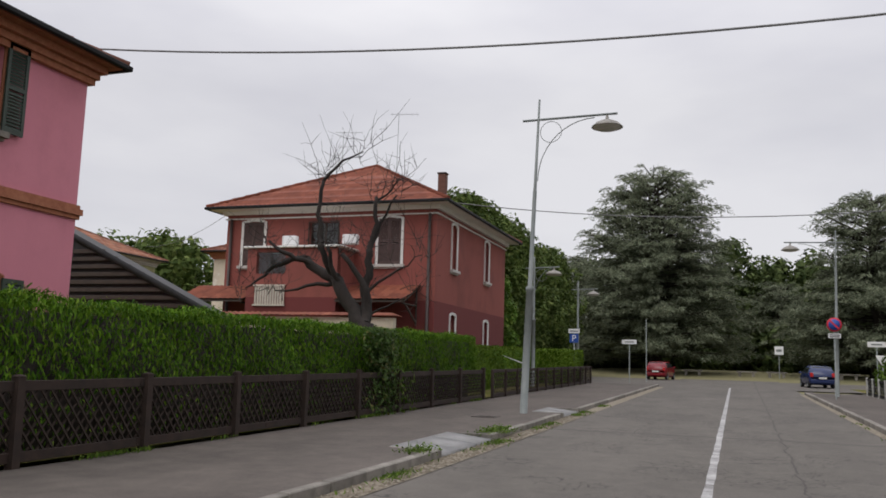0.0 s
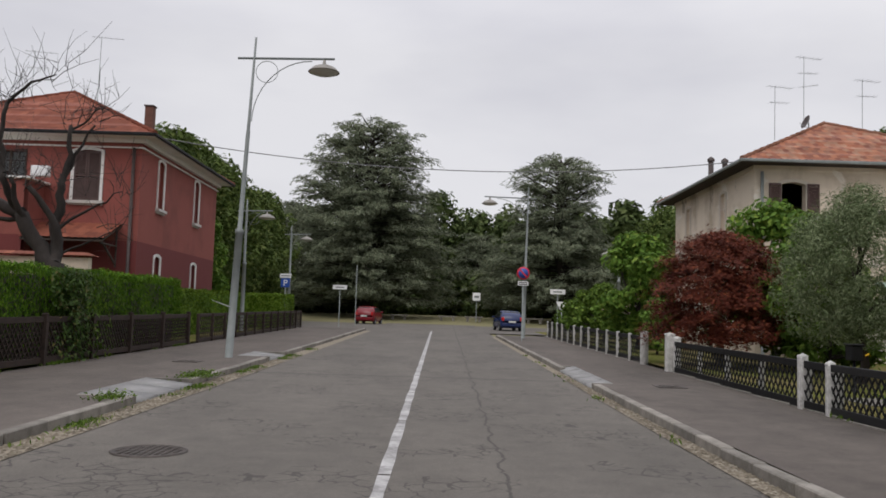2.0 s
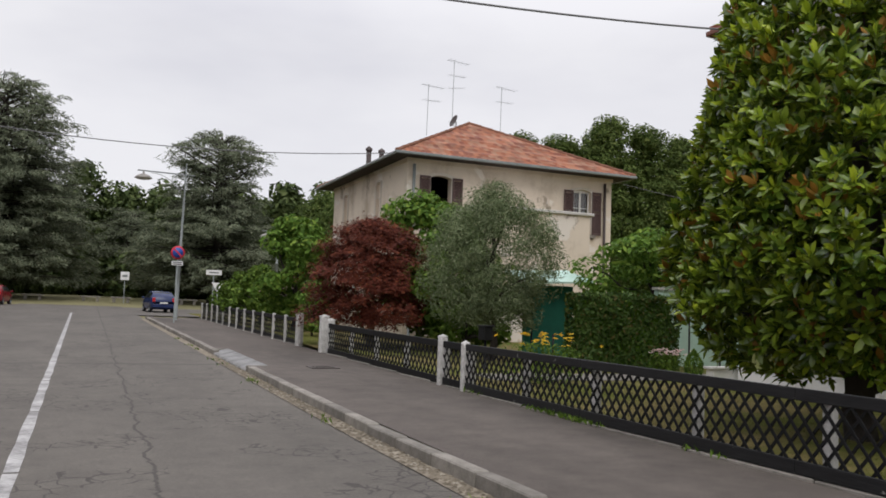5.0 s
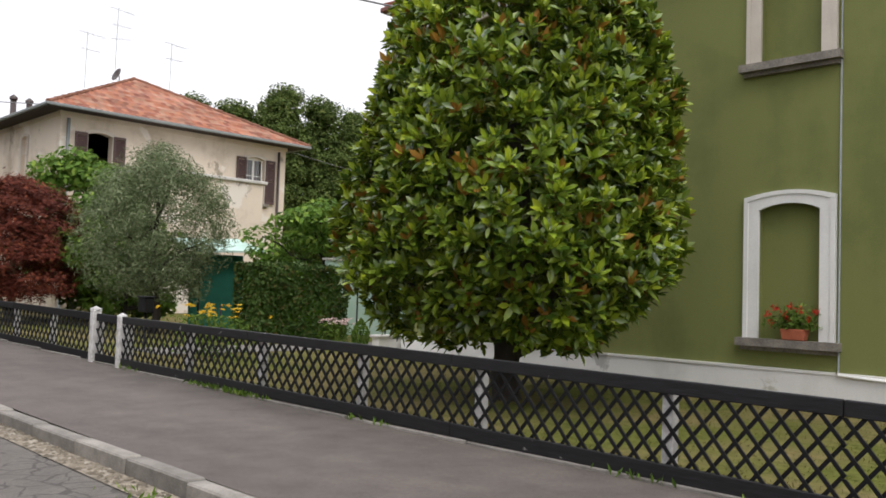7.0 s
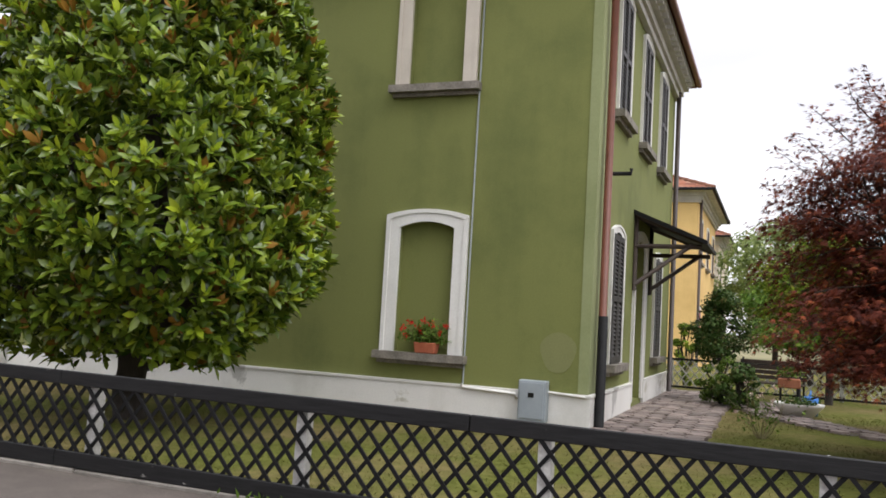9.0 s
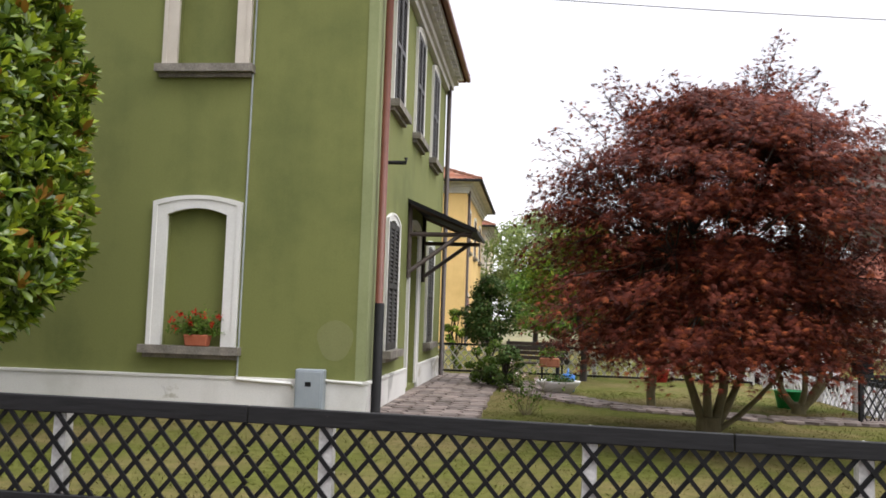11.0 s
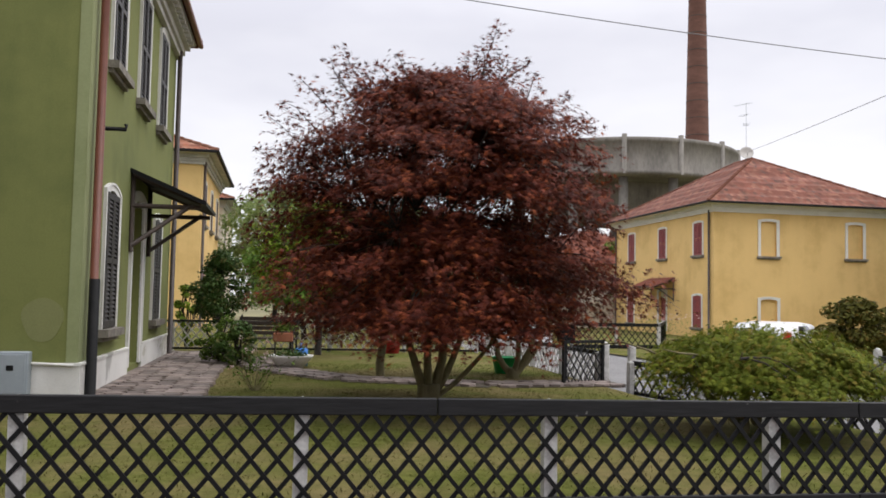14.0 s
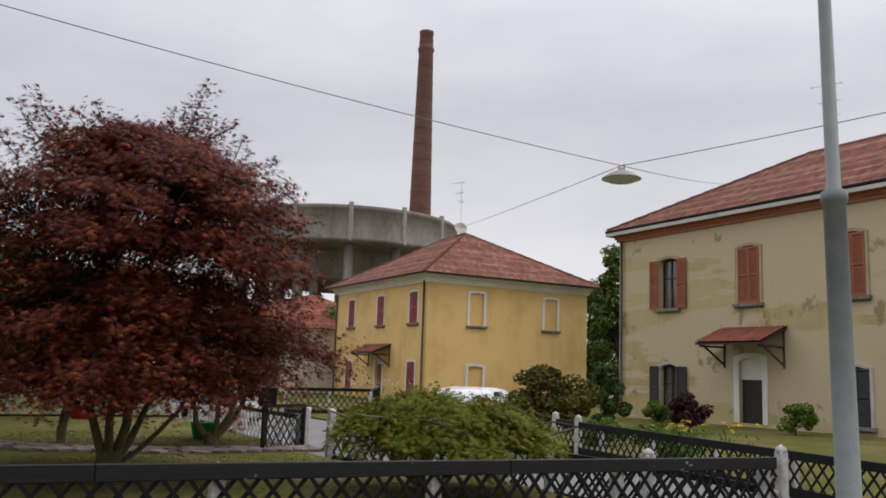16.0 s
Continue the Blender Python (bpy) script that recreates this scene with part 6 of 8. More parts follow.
# olive tree
broadleaf((9.25, 18.9, 0.2), 4.3, 1.8, 0.9, "l_olive", "silvery grey-green olive tree", 210, 190, 0.105, 0.11, "long", name="olive_tree", cr=0.19, squash=1.15)

# trees and shrubs behind the eastern fence
broadleaf((10.7, 27.3, 0.2), 5.0, 2.2, 1.2, "l_bright", "fresh green garden tree behind the red maple", 55, 150, 0.26, 0.12, cr=0.3)
broadleaf((7.7, 33.5, 0.2), 4.5, 1.75, 0.4, "l_bright", "round fresh green garden tree by the fence", 50, 150, 0.26, 0.12, cr=0.3)
broadleaf((7.4, 39.0, 0.2), 2.6, 1.5, 0.2, "l_mid", "leafy garden shrub behind the fence", 30, 130, 0.24, 0.08, name="shrub", category="shrub", group="garden shrubs")
broadleaf((7.2, 43.5, 0.2), 2.4, 1.4, 0.2, "l_mid", "leafy garden shrub behind the fence", 30, 130, 0.24, 0.08, name="shrub", category="shrub", group="garden shrubs")
broadleaf((7.4, 29.3, 0.2), 1.9, 0.9, 0.2, "l_bright", "small rose bush behind the fence", 24, 100, 0.15, 0.05, name="shrub", category="shrub", group="garden shrubs")
broadleaf((10.2, 22.5, 0.2), 3.0, 1.8, 0.2, "l_mid", "dark leafy shrub beside the olive", 36, 140, 0.24, 0.08, name="shrub", category="shrub", group="garden shrubs")
hedge((10.4, 16.2, 0.2), (13.0, 17.2, 1.95), "l_laurel", "dense clipped laurel hedge", 9000, 0.12, "oval", wob=0.07)
broadleaf((14.0, 18.6, 0.2), 3.4, 2.0, 1.4, "l_bright", "leafy climber spilling over the hedge", 40, 150, 0.2, 0.08, name="shrub", category="shrub", squash=0.5)
# lime trees behind the beige house
for x, y, hh, rr in ((26.0, 49.0, 12.9, 2.7), (28.9, 48.5, 12.9, 2.7), (32.1, 48.0, 14.4, 3.0), (35.5, 48.0, 14.3, 3.0), (38.7, 48, 13.8, 3.0), (42.0, 48, 13.3, 3.0)):
    broadleaf((x, y), hh, rr, 1.6, "l_dark", "tall clipped lime tree", 210, 210, 0.25, 0.3, form="egg", group="lime trees", cr=0.28)
# limes along the western side, beyond the red house
for x, y, hh, rr in ((-15.4, 45.0, 10.5, 3.6), (-15.6, 49.5, 11.0, 3.8), (-15.6, 54.5, 10.9, 3.8), (-15.8, 60.0, 10.6, 3.8), (-16.0, 67.0, 10.6, 3.8), (-16.5, 75.0, 11.2, 4.0)):
    broadleaf((x, y), hh, rr, 1.5, "l_dark", "tall dark lime tree", 130, 150, 0.36, 0.32, form="egg", group="lime trees", cr=0.26)
broadleaf((-12.4, 43.0), 5.6, 1.6, 0.6, "l_bright", "fresh green tree beside the red house", 60, 150, 0.26, 0.12, form="egg")
for x, y, hh, rr in ((17.8, 56.0, 9.4, 3.4), (24.5, 60.0, 10.4, 4.0), (17.4, 66.0, 9.6, 3.2), (21.5, 71.0, 11.5, 4.0)):
    broadleaf((x, y), hh, rr, 0.8, "l_dark", "leafy green tree beside the street", 110, 150, 0.30, 0.25, group="street trees", cr=0.3)


# cedars: tiers of flat boughs
def cedar(at, hgt, prof, label, open_from=0.62, count=210):
    """Flat drooping sprays on long boughs; prof: radii at even heights from foot to top."""
    t = tree("cedar_tree", at, label, "tree", "cedars")
    bm = bmesh.new()
    branch(bm, (0, 0, -0.3), (0.2, 0, hgt * 0.95), 0.6, 0.10, 0.01, 8)
    C, R, O = [], [], []
    for k in range(count):
        h = (k + rng.random()) / count
        high = h > open_from
        w = float(np.interp(h, np.linspace(0, 1, len(prof)), prof)) * rng.uniform(0.6, 1.05)
        a = k * 2.4 + rng.normal(0, 0.35)
        z = hgt * (0.085 + 0.895 * h)
        lift = (0.42 if high else 0.06) * w
        foot = Vector((0, 0, max(0.3, z - lift)))
        e = Vector((w * math.cos(a), w * math.sin(a), z + rng.normal(0, 0.3)))
        branch(bm, foot, e, 0.11 if high else 0.08, 0.02, 0.04, 4, 5)
        m = max(4, int(w / 0.5))
        out = Vector((math.cos(a), math.sin(a), 0))
        for q in range(m):
            f = (q + 0.9) / m
            if f < (0.45 if high else 0.25):
                continue
            p = foot.lerp(e, f)
            across = rng.normal(0, 0.5 + 0.5 * f)
            C.append((p.x - out.y * across, p.y + out.x * across, p.z + 0.15 * math.sin(3.1 * f) - 0.12 * abs(across) + rng.normal(0, 0.12)))
            R.append(rng.uniform(0.45, 0.95))
            O.append((out.x + rng.normal(0, 0.4), out.y + rng.normal(0, 0.4), 0))
    part("trunk", bm, "bark", t)
    P, N, A = spray_leaves(np.array(C), np.array(R), unit(np.array(O)), 44, 0.55)
    leaves("foliage", P, N, 0.42, "long", "l_cedar", t, along=A, spread=0.55)
    return t
cedar((-7.9, 88.0), 20.9, (9.6, 9.8, 9.6, 9.4, 9.0, 8.5, 7.7, 7.0, 6.3, 5.3, 3.0), "large grey-green cedar with tiered boughs", 0.6, 330)
cedar((12.0, 88.5), 17.9, (9.2, 9.2, 8.8, 8.4, 7.8, 6.6, 5.2, 4.4, 4.9, 5.2, 2.8), "large open cedar with a flat crown", 0.55, 220)
cedar((-17.0, 96.0), 13.0, (6.5, 6.5, 6, 5.4, 4.6, 3.6, 1.5), "grey-green cedar at the edge of the park", 0.8, 120)
cedar((4.5, 104.0), 10.0, (6, 6, 5.5, 5, 4, 3, 1.5), "grey-green cedar at the edge of the park", 0.8, 100)

# dead tree with bare twigs in front of the red house
def bare_tree(at):
    t = tree("bare_tree", at, "dead leafless tree with gnarled limbs", "tree")
    bm = bmesh.new()
    limbs = [((0.3, 0, -0.1), (0.1, 0, 2.2), 0.24, 0.2), ((0.1, 0, 2.1), (-0.8, 0.1, 3.4), 0.17, 0.14), ((-0.8, 0.1, 3.4), (-1.8, 0.2, 3.95), 0.13, 0.1), ((-1.8, 0.2, 3.95), (-2.75, 0.1, 3.75), 0.085, 0.05),
             ((-2.75, 0.1, 3.75), (-3.6, 0.1, 3.15), 0.045, 0.018), ((-1.6, 0.2, 3.8), (-2.75, -0.2, 4.4), 0.07, 0.03), ((-0.9, 0.1, 3.5), (-1.1, -0.3, 4.3), 0.08, 0.065), ((-1.1, -0.3, 4.3), (-1.13, -0.3, 6.0), 0.06, 0.04),
             ((-1.13, -0.3, 6.0), (-0.05, -0.2, 6.75), 0.04, 0.012), ((0.1, 0, 2.2), (-0.05, 0.2, 3.2), 0.14, 0.11), ((-0.05, 0.2, 3.2), (0.05, 0.2, 4.2), 0.1, 0.075), ((0.05, 0.2, 4.2), (0.2, 0.2, 5.6), 0.07, 0.04),
             ((0.2, 0.2, 5.5), (0.85, 0.2, 6.1), 0.03, 0.01), ((0.05, 0.2, 4.1), (0.75, 0.3, 5.65), 0.045, 0.02), ((-0.6, 0.1, 3.1), (-0.9, -0.4, 4.2), 0.07, 0.04), ((-0.8, 0.2, 3.3), (-2.5, -0.2, 3.05), 0.06, 0.015),
             ((0.0, 0.2, 3.0), (1.6, 0.1, 4.0), 0.035, 0.01), ((0.1, 0.1, 2.5), (-0.5, -0.3, 4.0), 0.09, 0.05), ((0.1, 0.1, 2.4), (1.4, 0.0, 3.0), 0.03, 0.01)]
    for a, b, r0, r1 in limbs:
        branch(bm, a, b, r0 * 1.2, r1 * 1.2, 0.06, 6)
    part("trunk", bm, "deadbark", t)
    bm = bmesh.new()
    ends = [Vector(l[1]) for l in limbs[2:]]
    for e in ends:
        for k in range(9):
            d = Vector(rng.normal(0, 1, 3)) * 0.45 + Vector((0, 0, 0.55))
            s = e + Vector(rng.normal(0, 0.12, 3))
            p = branch(bm, s, s + d * rng.uniform(0.5, 1.3), 0.012, 0.004, 0.08, 3, 4)
            for q in range(2):
                branch(bm, p[2], p[2] + Vector(rng.normal(0, 0.3, 3)) + Vector((0, 0, 0.25)), 0.007, 0.003, 0.05, 2, 3)
    for k in range(16):
        s = Vector((-0.75, -0.3, 6.3)) + Vector(rng.normal(0, 0.25, 3))
        branch(bm, s, s + Vector((rng.normal(0, 0.5), rng.normal(0, 0.5), rng.uniform(0.3, 1.1))), 0.009, 0.003, 0.05, 3, 3)
    tagged(part("twig_mass", bm, "deadbark", t), kind="stuff")
    P = np.stack([rng.normal(0.35, 0.45, 900), rng.normal(0.5, 0.3, 900), rng.uniform(-0.1, 2.0, 900)], -1)
    leaves("ivy", P, P * [1, 1, 0.2], 0.16, "oval", "l_mid", t)
    return t
bare_tree((-9.55, 20.0, 0.2))

# greenery behind the purple maple
broadleaf((14.9, -1.8, 0.2), 2.6, 1.2, 1.0, "l_maple", "reddish garden tree behind the maple", 50, 150, 0.13, 0.085, cr=0.32, bark="maplebark")
broadleaf((20.2, -0.95, 0.2), 3.5, 1.6, 1.5, "l_lemon", "yellow-green garden maple behind the lawn", 70, 190, 0.12, 0.09, cr=0.26, squash=0.32)
broadleaf((27.5, -0.9, 0.1), 3.6, 1.8, 0.8, "l_bright", "leafy green garden tree beyond the lawn", 60, 170, 0.16, 0.1)
# distant trees, their leaf colour lightened for haze
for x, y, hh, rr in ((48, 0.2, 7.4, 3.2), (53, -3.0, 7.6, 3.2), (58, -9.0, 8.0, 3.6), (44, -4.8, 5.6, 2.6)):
    broadleaf((x, y), hh, rr, 1.0, "l_hazy", "tall leafy tree beyond the gardens", 110, 100, 0.27, 0.16, group="garden trees", cr=0.24)
broadleaf((18.2, 1.08, 0.2), 2.2, 0.52, 0.8, "l_laurel", "rounded shrub on a short bare stem", 60, 110, 0.085, 0.035, cr=0.42, name="shrub", category="shrub", group="lawn shrubs")
broadleaf((17.5, 1.05, 0.2), 0.95, 0.42, 0.05, "l_mid", "rose bush in the border", 20, 90, 0.08, 0.03, name="shrub", category="shrub", group="lawn shrubs")
broadleaf((17.0, 0.7, 0.2), 0.8, 0.45, 0.05, "l_laurel", "low shrub in the border", 16, 70, 0.11, 0.03, name="shrub", category="shrub", group="lawn shrubs")
broadleaf((22.4, 2.2, 0.1), 1.75, 0.36, 0.1, "l_lemon", "thin leafy shrub behind the house corner", 16, 40, 0.13, 0.02, name="shrub", category="shrub", group="lawn shrubs")
broadleaf((20.9, -15.5, 0.05), 1.75, 1.35, 0.15, "l_rusty", "rounded brownish green maple bush", 46, 150, 0.17, 0.08, name="shrub", category="shrub", squash=0.6)
broadleaf((21.1, -17.95, 0.05), 2.0, 0.8, 0.05, "l_laurel", "dark conical evergreen shrub", 30, 140, 0.15, 0.06, name="shrub", category="shrub", form="egg")
broadleaf((39.2, -34.0), 9.6, 1.8, 0.6, "l_dark", "tall dark cypress between the houses", 80, 150, 0.3, 0.2, form="egg", cr=0.32)
broadleaf((44, -36.5), 8.0, 2.1, 0.6, "l_dark", "tall dark conifer between the houses", 60, 140, 0.3, 0.2, form="egg", cr=0.32)
for x, y, hh in ((12.6, -12.3, 0.55), (15.5, -13.2, 0.5), (17.8, -22.6, 0.9), (24.5, -23.3, 0.7)):
    broadleaf((x, y, 0.1), hh, 0.65, 0.05, "l_mid", "low leafy garden plant by the fence", 18, 80, 0.13, 0.03, name="shrub", category="shrub", group="southern garden plants")
broadleaf((19.0, -19.4, 0.1), 1.1, 0.6, 0.1, "l_plum", "small plum-dark shrub before the ochre house", 22, 100, 0.14, 0.03, name="shrub", category="shrub")
broadleaf((60, -26, 0), 6.5, 3.2, 0.8, "l_mid", "leafy tree by the works wall", 50, 130, 0.4, 0.2)

# woods beyond the park, and trees far to the west
def woods(pts, mat, label, leaf=0.9):
    t = thing("far_woods", (0, 0, 0), label, "woods")
    tagged(t, kind="stuff")
    P, N = [], []
    bm = bmesh.new()
    for x, y, hh, rr in pts:
        z0 = float(land(x, y))
        tube(bm, [(x, y, z0 - 0.2), (x, y, z0 + hh * 0.7)], [0.3, 0.1], 6)
        k = 44
        a, q, h = rng.uniform(0, 6.28, k), rng.random(k) ** 0.5, rng.random(k)
        w = np.sin(np.pi * np.clip(0.15 + 0.85 * h, 0, 1)) ** 0.5
        C = np.stack([x + rr * w * q * np.cos(a), y + rr * w * q * np.sin(a), z0 + hh * (0.05 + 0.85 * h)], -1)
        s = rr * 0.42 * rng.uniform(0.7, 1.3, k)
        p, n = clump_leaves(C, np.stack([s, s, s * 0.75], -1), 60)
        P.append(p)
        N.append(n)
    part("trunks", bm, "bark", t)
    leaves("crowns", np.concatenate(P), np.concatenate(N), leaf, "oval", mat, t)
row = []
for k in range(26):
    row.append((-64 + k * 5.2 + rng.normal(0, 1), 116 + rng.normal(0, 5), rng.uniform(13.8, 16.5), 4.4))
for k in range(16):
    row.append((-44 + k * 6 + rng.normal(0, 1), 103 + rng.normal(0, 2), rng.uniform(5, 9.5), 3.6))
for k in range(34):
    row.append((-70 + k * 4.3 + rng.normal(0, 1), 128 + rng.normal(0, 3), rng.uniform(5, 8), 4.6))
for k in range(30):
    row.append((-50 + k * 3.6 + rng.normal(0, 1), 111 + rng.normal(0, 2), rng.uniform(2.0, 4.5), 3.0))
for k in range(18):
    row.append((-12 + k * 2.3 + rng.normal(0, 0.6), 112 + rng.normal(0, 2), rng.uniform(12.5, 14.5) if k != 6 else 11.5, 3.6))
for k in range(9):
    row.append((17 + k * 3.0 + rng.normal(0, 0.6), 100 + rng.normal(0, 3), rng.uniform(13, 16), 3.8))
woods(row, "l_wood", "dark woods behind the park")
row = [(-52 + k * 6.0 + rng.normal(0, 1), 68 + rng.normal(0, 3), rng.uniform(9, 12.5), 4.2) for k in range(6)]
row += [(-45.5, 59, 11.5, 4), (-41.0, 57, 10.5, 3.6), (-49, 62, 12, 4), (-38, 62, 9.5, 3.5)]
row += [(-66 + k * 3 + rng.normal(0, 1), 52 + k * 3, rng.uniform(10, 13), 4.2) for k in range(5)]
woods(row, "l_dark", "dark trees behind the western houses", 0.7)

# ---- street furniture ----
def street_lamp(x, y, arm, hgt=8.4, lean=(0.0, 0.0), thick=1.0, reach=2.6):
    """A tall stepped pole, a cross bar with a curved brace and a hanging dish lamp; arm: +1 or -1 along x."""
    t = thing("street_lamp", (x, y, float(land(x, y)) + 0.13), "tall grey steel street lamp with hanging dish shade", "street lamp", "street lamps")
    q = lambda z: (lean[0] * z / hgt, lean[1] * z / hgt, z)
    part("pole", tube(bmesh.new(), [q(-0.1), q(3.3), q(3.32), q(3.42), q(3.46), q(6.1), q(6.14), q(hgt)], [0.105 * thick, 0.095 * thick, 0.115 * thick, 0.115 * thick, 0.062 * thick, 0.055 * thick, 0.045 * thick, 0.028 * thick], 12), "galv", t)
    ax, _, az = q(hgt - 0.6)
    bar = part("arm", tube(bmesh.new(), [(ax - 0.45 * arm, 0, az), (ax + reach * arm, 0, az + 0.05)], 0.032, 8), "galv", t)
    pts = [(ax + reach * arm * (1 - math.cos(a)) * 0.72, 0, az - 1.75 + 1.72 * math.sin(a)) for a in np.linspace(0, math.pi / 2, 12)]
    part("brace", tube(bmesh.new(), pts, 0.014, 6), "galv", bar)
    part("ring", tube(bmesh.new(), [(ax + arm * (0.36 + 0.3 * math.cos(a)), 0, az - 0.36 + 0.3 * math.sin(a)) for a in np.linspace(0, 2 * math.pi, 20)], 0.01, 5), "galv", bar)
    cx = ax + (reach - 0.28) * arm
    bm = lathe(bmesh.new(), [(0.03, 0.02), (0.05, -0.1), (0.16, -0.14), (0.30, -0.2), (0.42, -0.31), (0.43, -0.33), (0.40, -0.325)], 24, (cx, 0))
    bmesh.ops.translate(bm, verts=bm.verts, vec=(0, 0, az))
    shade = part("shade", bm, "lamp", t, "grey metal dish shade")
    bm = lathe(bmesh.new(), [(0.40, -0.326), (0.30, -0.38), (0.12, -0.41), (0.001, -0.415)], 20, (cx, 0))
    bmesh.ops.translate(bm, verts=bm.verts, vec=(0, 0, az))
    part("diffuser", bm, "diffuser", shade)
    return t
street_lamp(-5.78, 22.5, 1, 8.75, (0.32, 0.0), reach=2.2)
street_lamp(4.15, 43.9, -1, 7.9, (0.15, 0), reach=2.3)
street_lamp(-10.0, 42.0, 1, 6.6, reach=1.3)
street_lamp(-10.2, 56.0, 1, 6.6, reach=1.3)
street_lamp(10.8, 52.0, -1, 5.9, reach=1.0)
street_lamp(5.40, -7.75, -1, 8.6, (0.16, 0), 1.12)


def wire(a, b, sag, r=0.010, label="thin dark overhead cable line"):
    a, b = Vector(a), Vector(b)
    w = thing("overhead_cable", a, label, "cable", "overhead cables")
    pts = [a.lerp(b, k / 24) - Vector((0, 0, sag * 4 * (k / 24) * (1 - k / 24))) - a for k in range(25)]
    part("strand", tube(bmesh.new(), pts, r, 5), "wire", w)
wire((-12.7, 13.3, 7.85), (11.5, 12.3, 7.2), 0.74, 0.02, "thick twisted overhead cable across the street")
wire((-11.1, 30.2, 7.9), (11.4, 31.2, 7.85), 0.85, 0.018)
wire((-20.5, 30.2, 7.7), (-34.0, 42.0, 8.2), 0.4)
wire((21.0, 31.2, 7.6), (44.0, 33.0, 7.0), 0.5)
LH = (14.8, -13.1, 6.35)
wire((13.6, 2.35, 6.85), LH, 0.12, 0.009)
wire(LH, (48.3, -28.3, 11.0), 0.05)
wire((4.2, -18.5, 7.6), LH, 0.1)
wire(LH, (30.0, -33.4, 11.4), 0.1)
hl = thing("hanging_lamp", LH, "grey dish lamp hung on cables over the lane", "street lamp")
part("hook", tube(bmesh.new(), [(-0.1, 0, 0.02), (-0.1, 0, -0.08), (0.1, 0, -0.08), (0.1, 0, 0.02)], 0.014, 5), "galv", hl)
bm = lathe(bmesh.new(), [(0.06, -0.05), (0.1, -0.12), (0.28, -0.19), (0.44, -0.3), (0.45, -0.32), (0.42, -0.315)], 26)
sh = part("shade", bm, "lamp", hl)
part("diffuser", lathe(bmesh.new(), [(0.42, -0.316), (0.3, -0.38), (0.001, -0.41)], 22), "diffuser", sh)


def sign_pole(x, y, hgt, label, category="sign", group=""):
    t = thing("road_sign", (x, y, float(land(x, y)) + 0.1), label, category, group)
    part("pole", tube(bmesh.new(), [(0, 0, -0.1), (0, 0, hgt)], 0.032, 8), "galv", t)
    return t


def bars(t, x0, x1, y, zs, h2, mat):
    for z in zs:
        part("writing_bar", a_box((x0, y - 0.004, z - h2), (x1, y, z + h2)), mat, t)


def disc(r, y0, y1, z):
    bm = lathe(bmesh.new(), [(0.001, 0), (r, 0), (r, y1 - y0), (0.001, y1 - y0)], 28)
    bmesh.ops.rotate(bm, verts=bm.verts, matrix=Matrix.Rotation(radians(90), 3, "X"))
    bmesh.ops.translate(bm, verts=bm.verts, vec=(0, y1, z))
    return bm
np_ = sign_pole(3.75, 40.3, 3.35, "round no parking sign with a white panel below")
part("rim", disc(0.31, -0.06, -0.045, 3.25), "sign_red", np_)
part("field", disc(0.235, -0.068, -0.061, 3.25), "sign_blue", np_)
bm = a_box((-0.26, -0.076, -0.035), (0.26, -0.069, 0.035))
bmesh.ops.rotate(bm, verts=bm.verts, matrix=Matrix.Rotation(radians(45), 3, "Y"))
bmesh.ops.translate(bm, verts=bm.verts, vec=(0, 0, 3.25))
part("stroke", bm, "sign_red", np_)
pl = part("panel", a_box((-0.25, -0.06, 2.66), (0.25, -0.045, 2.86), 0.004), "sign_white", np_)
bars(np_, -0.2, 0.2, -0.062, (2.8, 2.72), 0.02, "blackpaint")
ps = sign_pole(-9.0, 48.0, 3.2, "blue parking sign under a white panel")
part("panel", a_box((-0.32, -0.06, 2.92), (0.32, -0.045, 3.15), 0.004), "sign_white", ps)
bars(ps, -0.25, 0.25, -0.062, (3.03,), 0.035, "galv")
part("plate", a_box((-0.25, -0.06, 2.38), (0.25, -0.045, 2.88), 0.01), "sign_blue", ps)
fc = bpy.data.curves.new("letter", "FONT")
fc.body, fc.size, fc.extrude, fc.align_x = "P", 0.5, 0.003, "CENTER"
fc.materials.append(M["sign_white"])
letter = new("letter", fc)
letter.parent, letter.location, letter.rotation_euler = ps, (0, -0.064, 2.46), (radians(90), 0, 0)
for x, y, z, w, h2 in ((-7.3, 60.0, 2.85, 1.0, 0.3), (7.6, 56.0, 2.9, 1.0, 0.32), (3.35, 82.0, 2.75, 0.75, 0.75)):
    s = sign_pole(x, y, z, "white sign panel on a thin pole", group="street signs")
    part("panel", a_box((-w / 2, -0.05, z - h2), (w / 2, -0.035, z), 0.006), "sign_white", s)
    bars(s, -w * 0.3, w * 0.3, -0.052, (z - h2 * 0.5,), h2 * 0.14, "galv")
gv = sign_pole(7.3, 52.0, 2.0, "white triangular give way sign")
bm = bmesh.new()
for r0, yy, in ((0.42, -0.05),):
    vs = [bm.verts.new((r0 * math.sin(a), yy, 1.85 + r0 * math.cos(a))) for a in (math.pi, math.pi / 3, -math.pi / 3)]
    ws = [bm.verts.new((v.co.x, yy + 0.012, v.co.z)) for v in vs]
    bm.faces.new(vs), bm.faces.new(ws)
    for k in range(3):
        bm.faces.new((vs[k], vs[(k + 1) % 3], ws[(k + 1) % 3], ws[k]))
part("plate", bm, "sign_white", gv)
bp = sign_pole(-6.6, 64.6, 4.5, "bare grey pole at the corner", "pole")

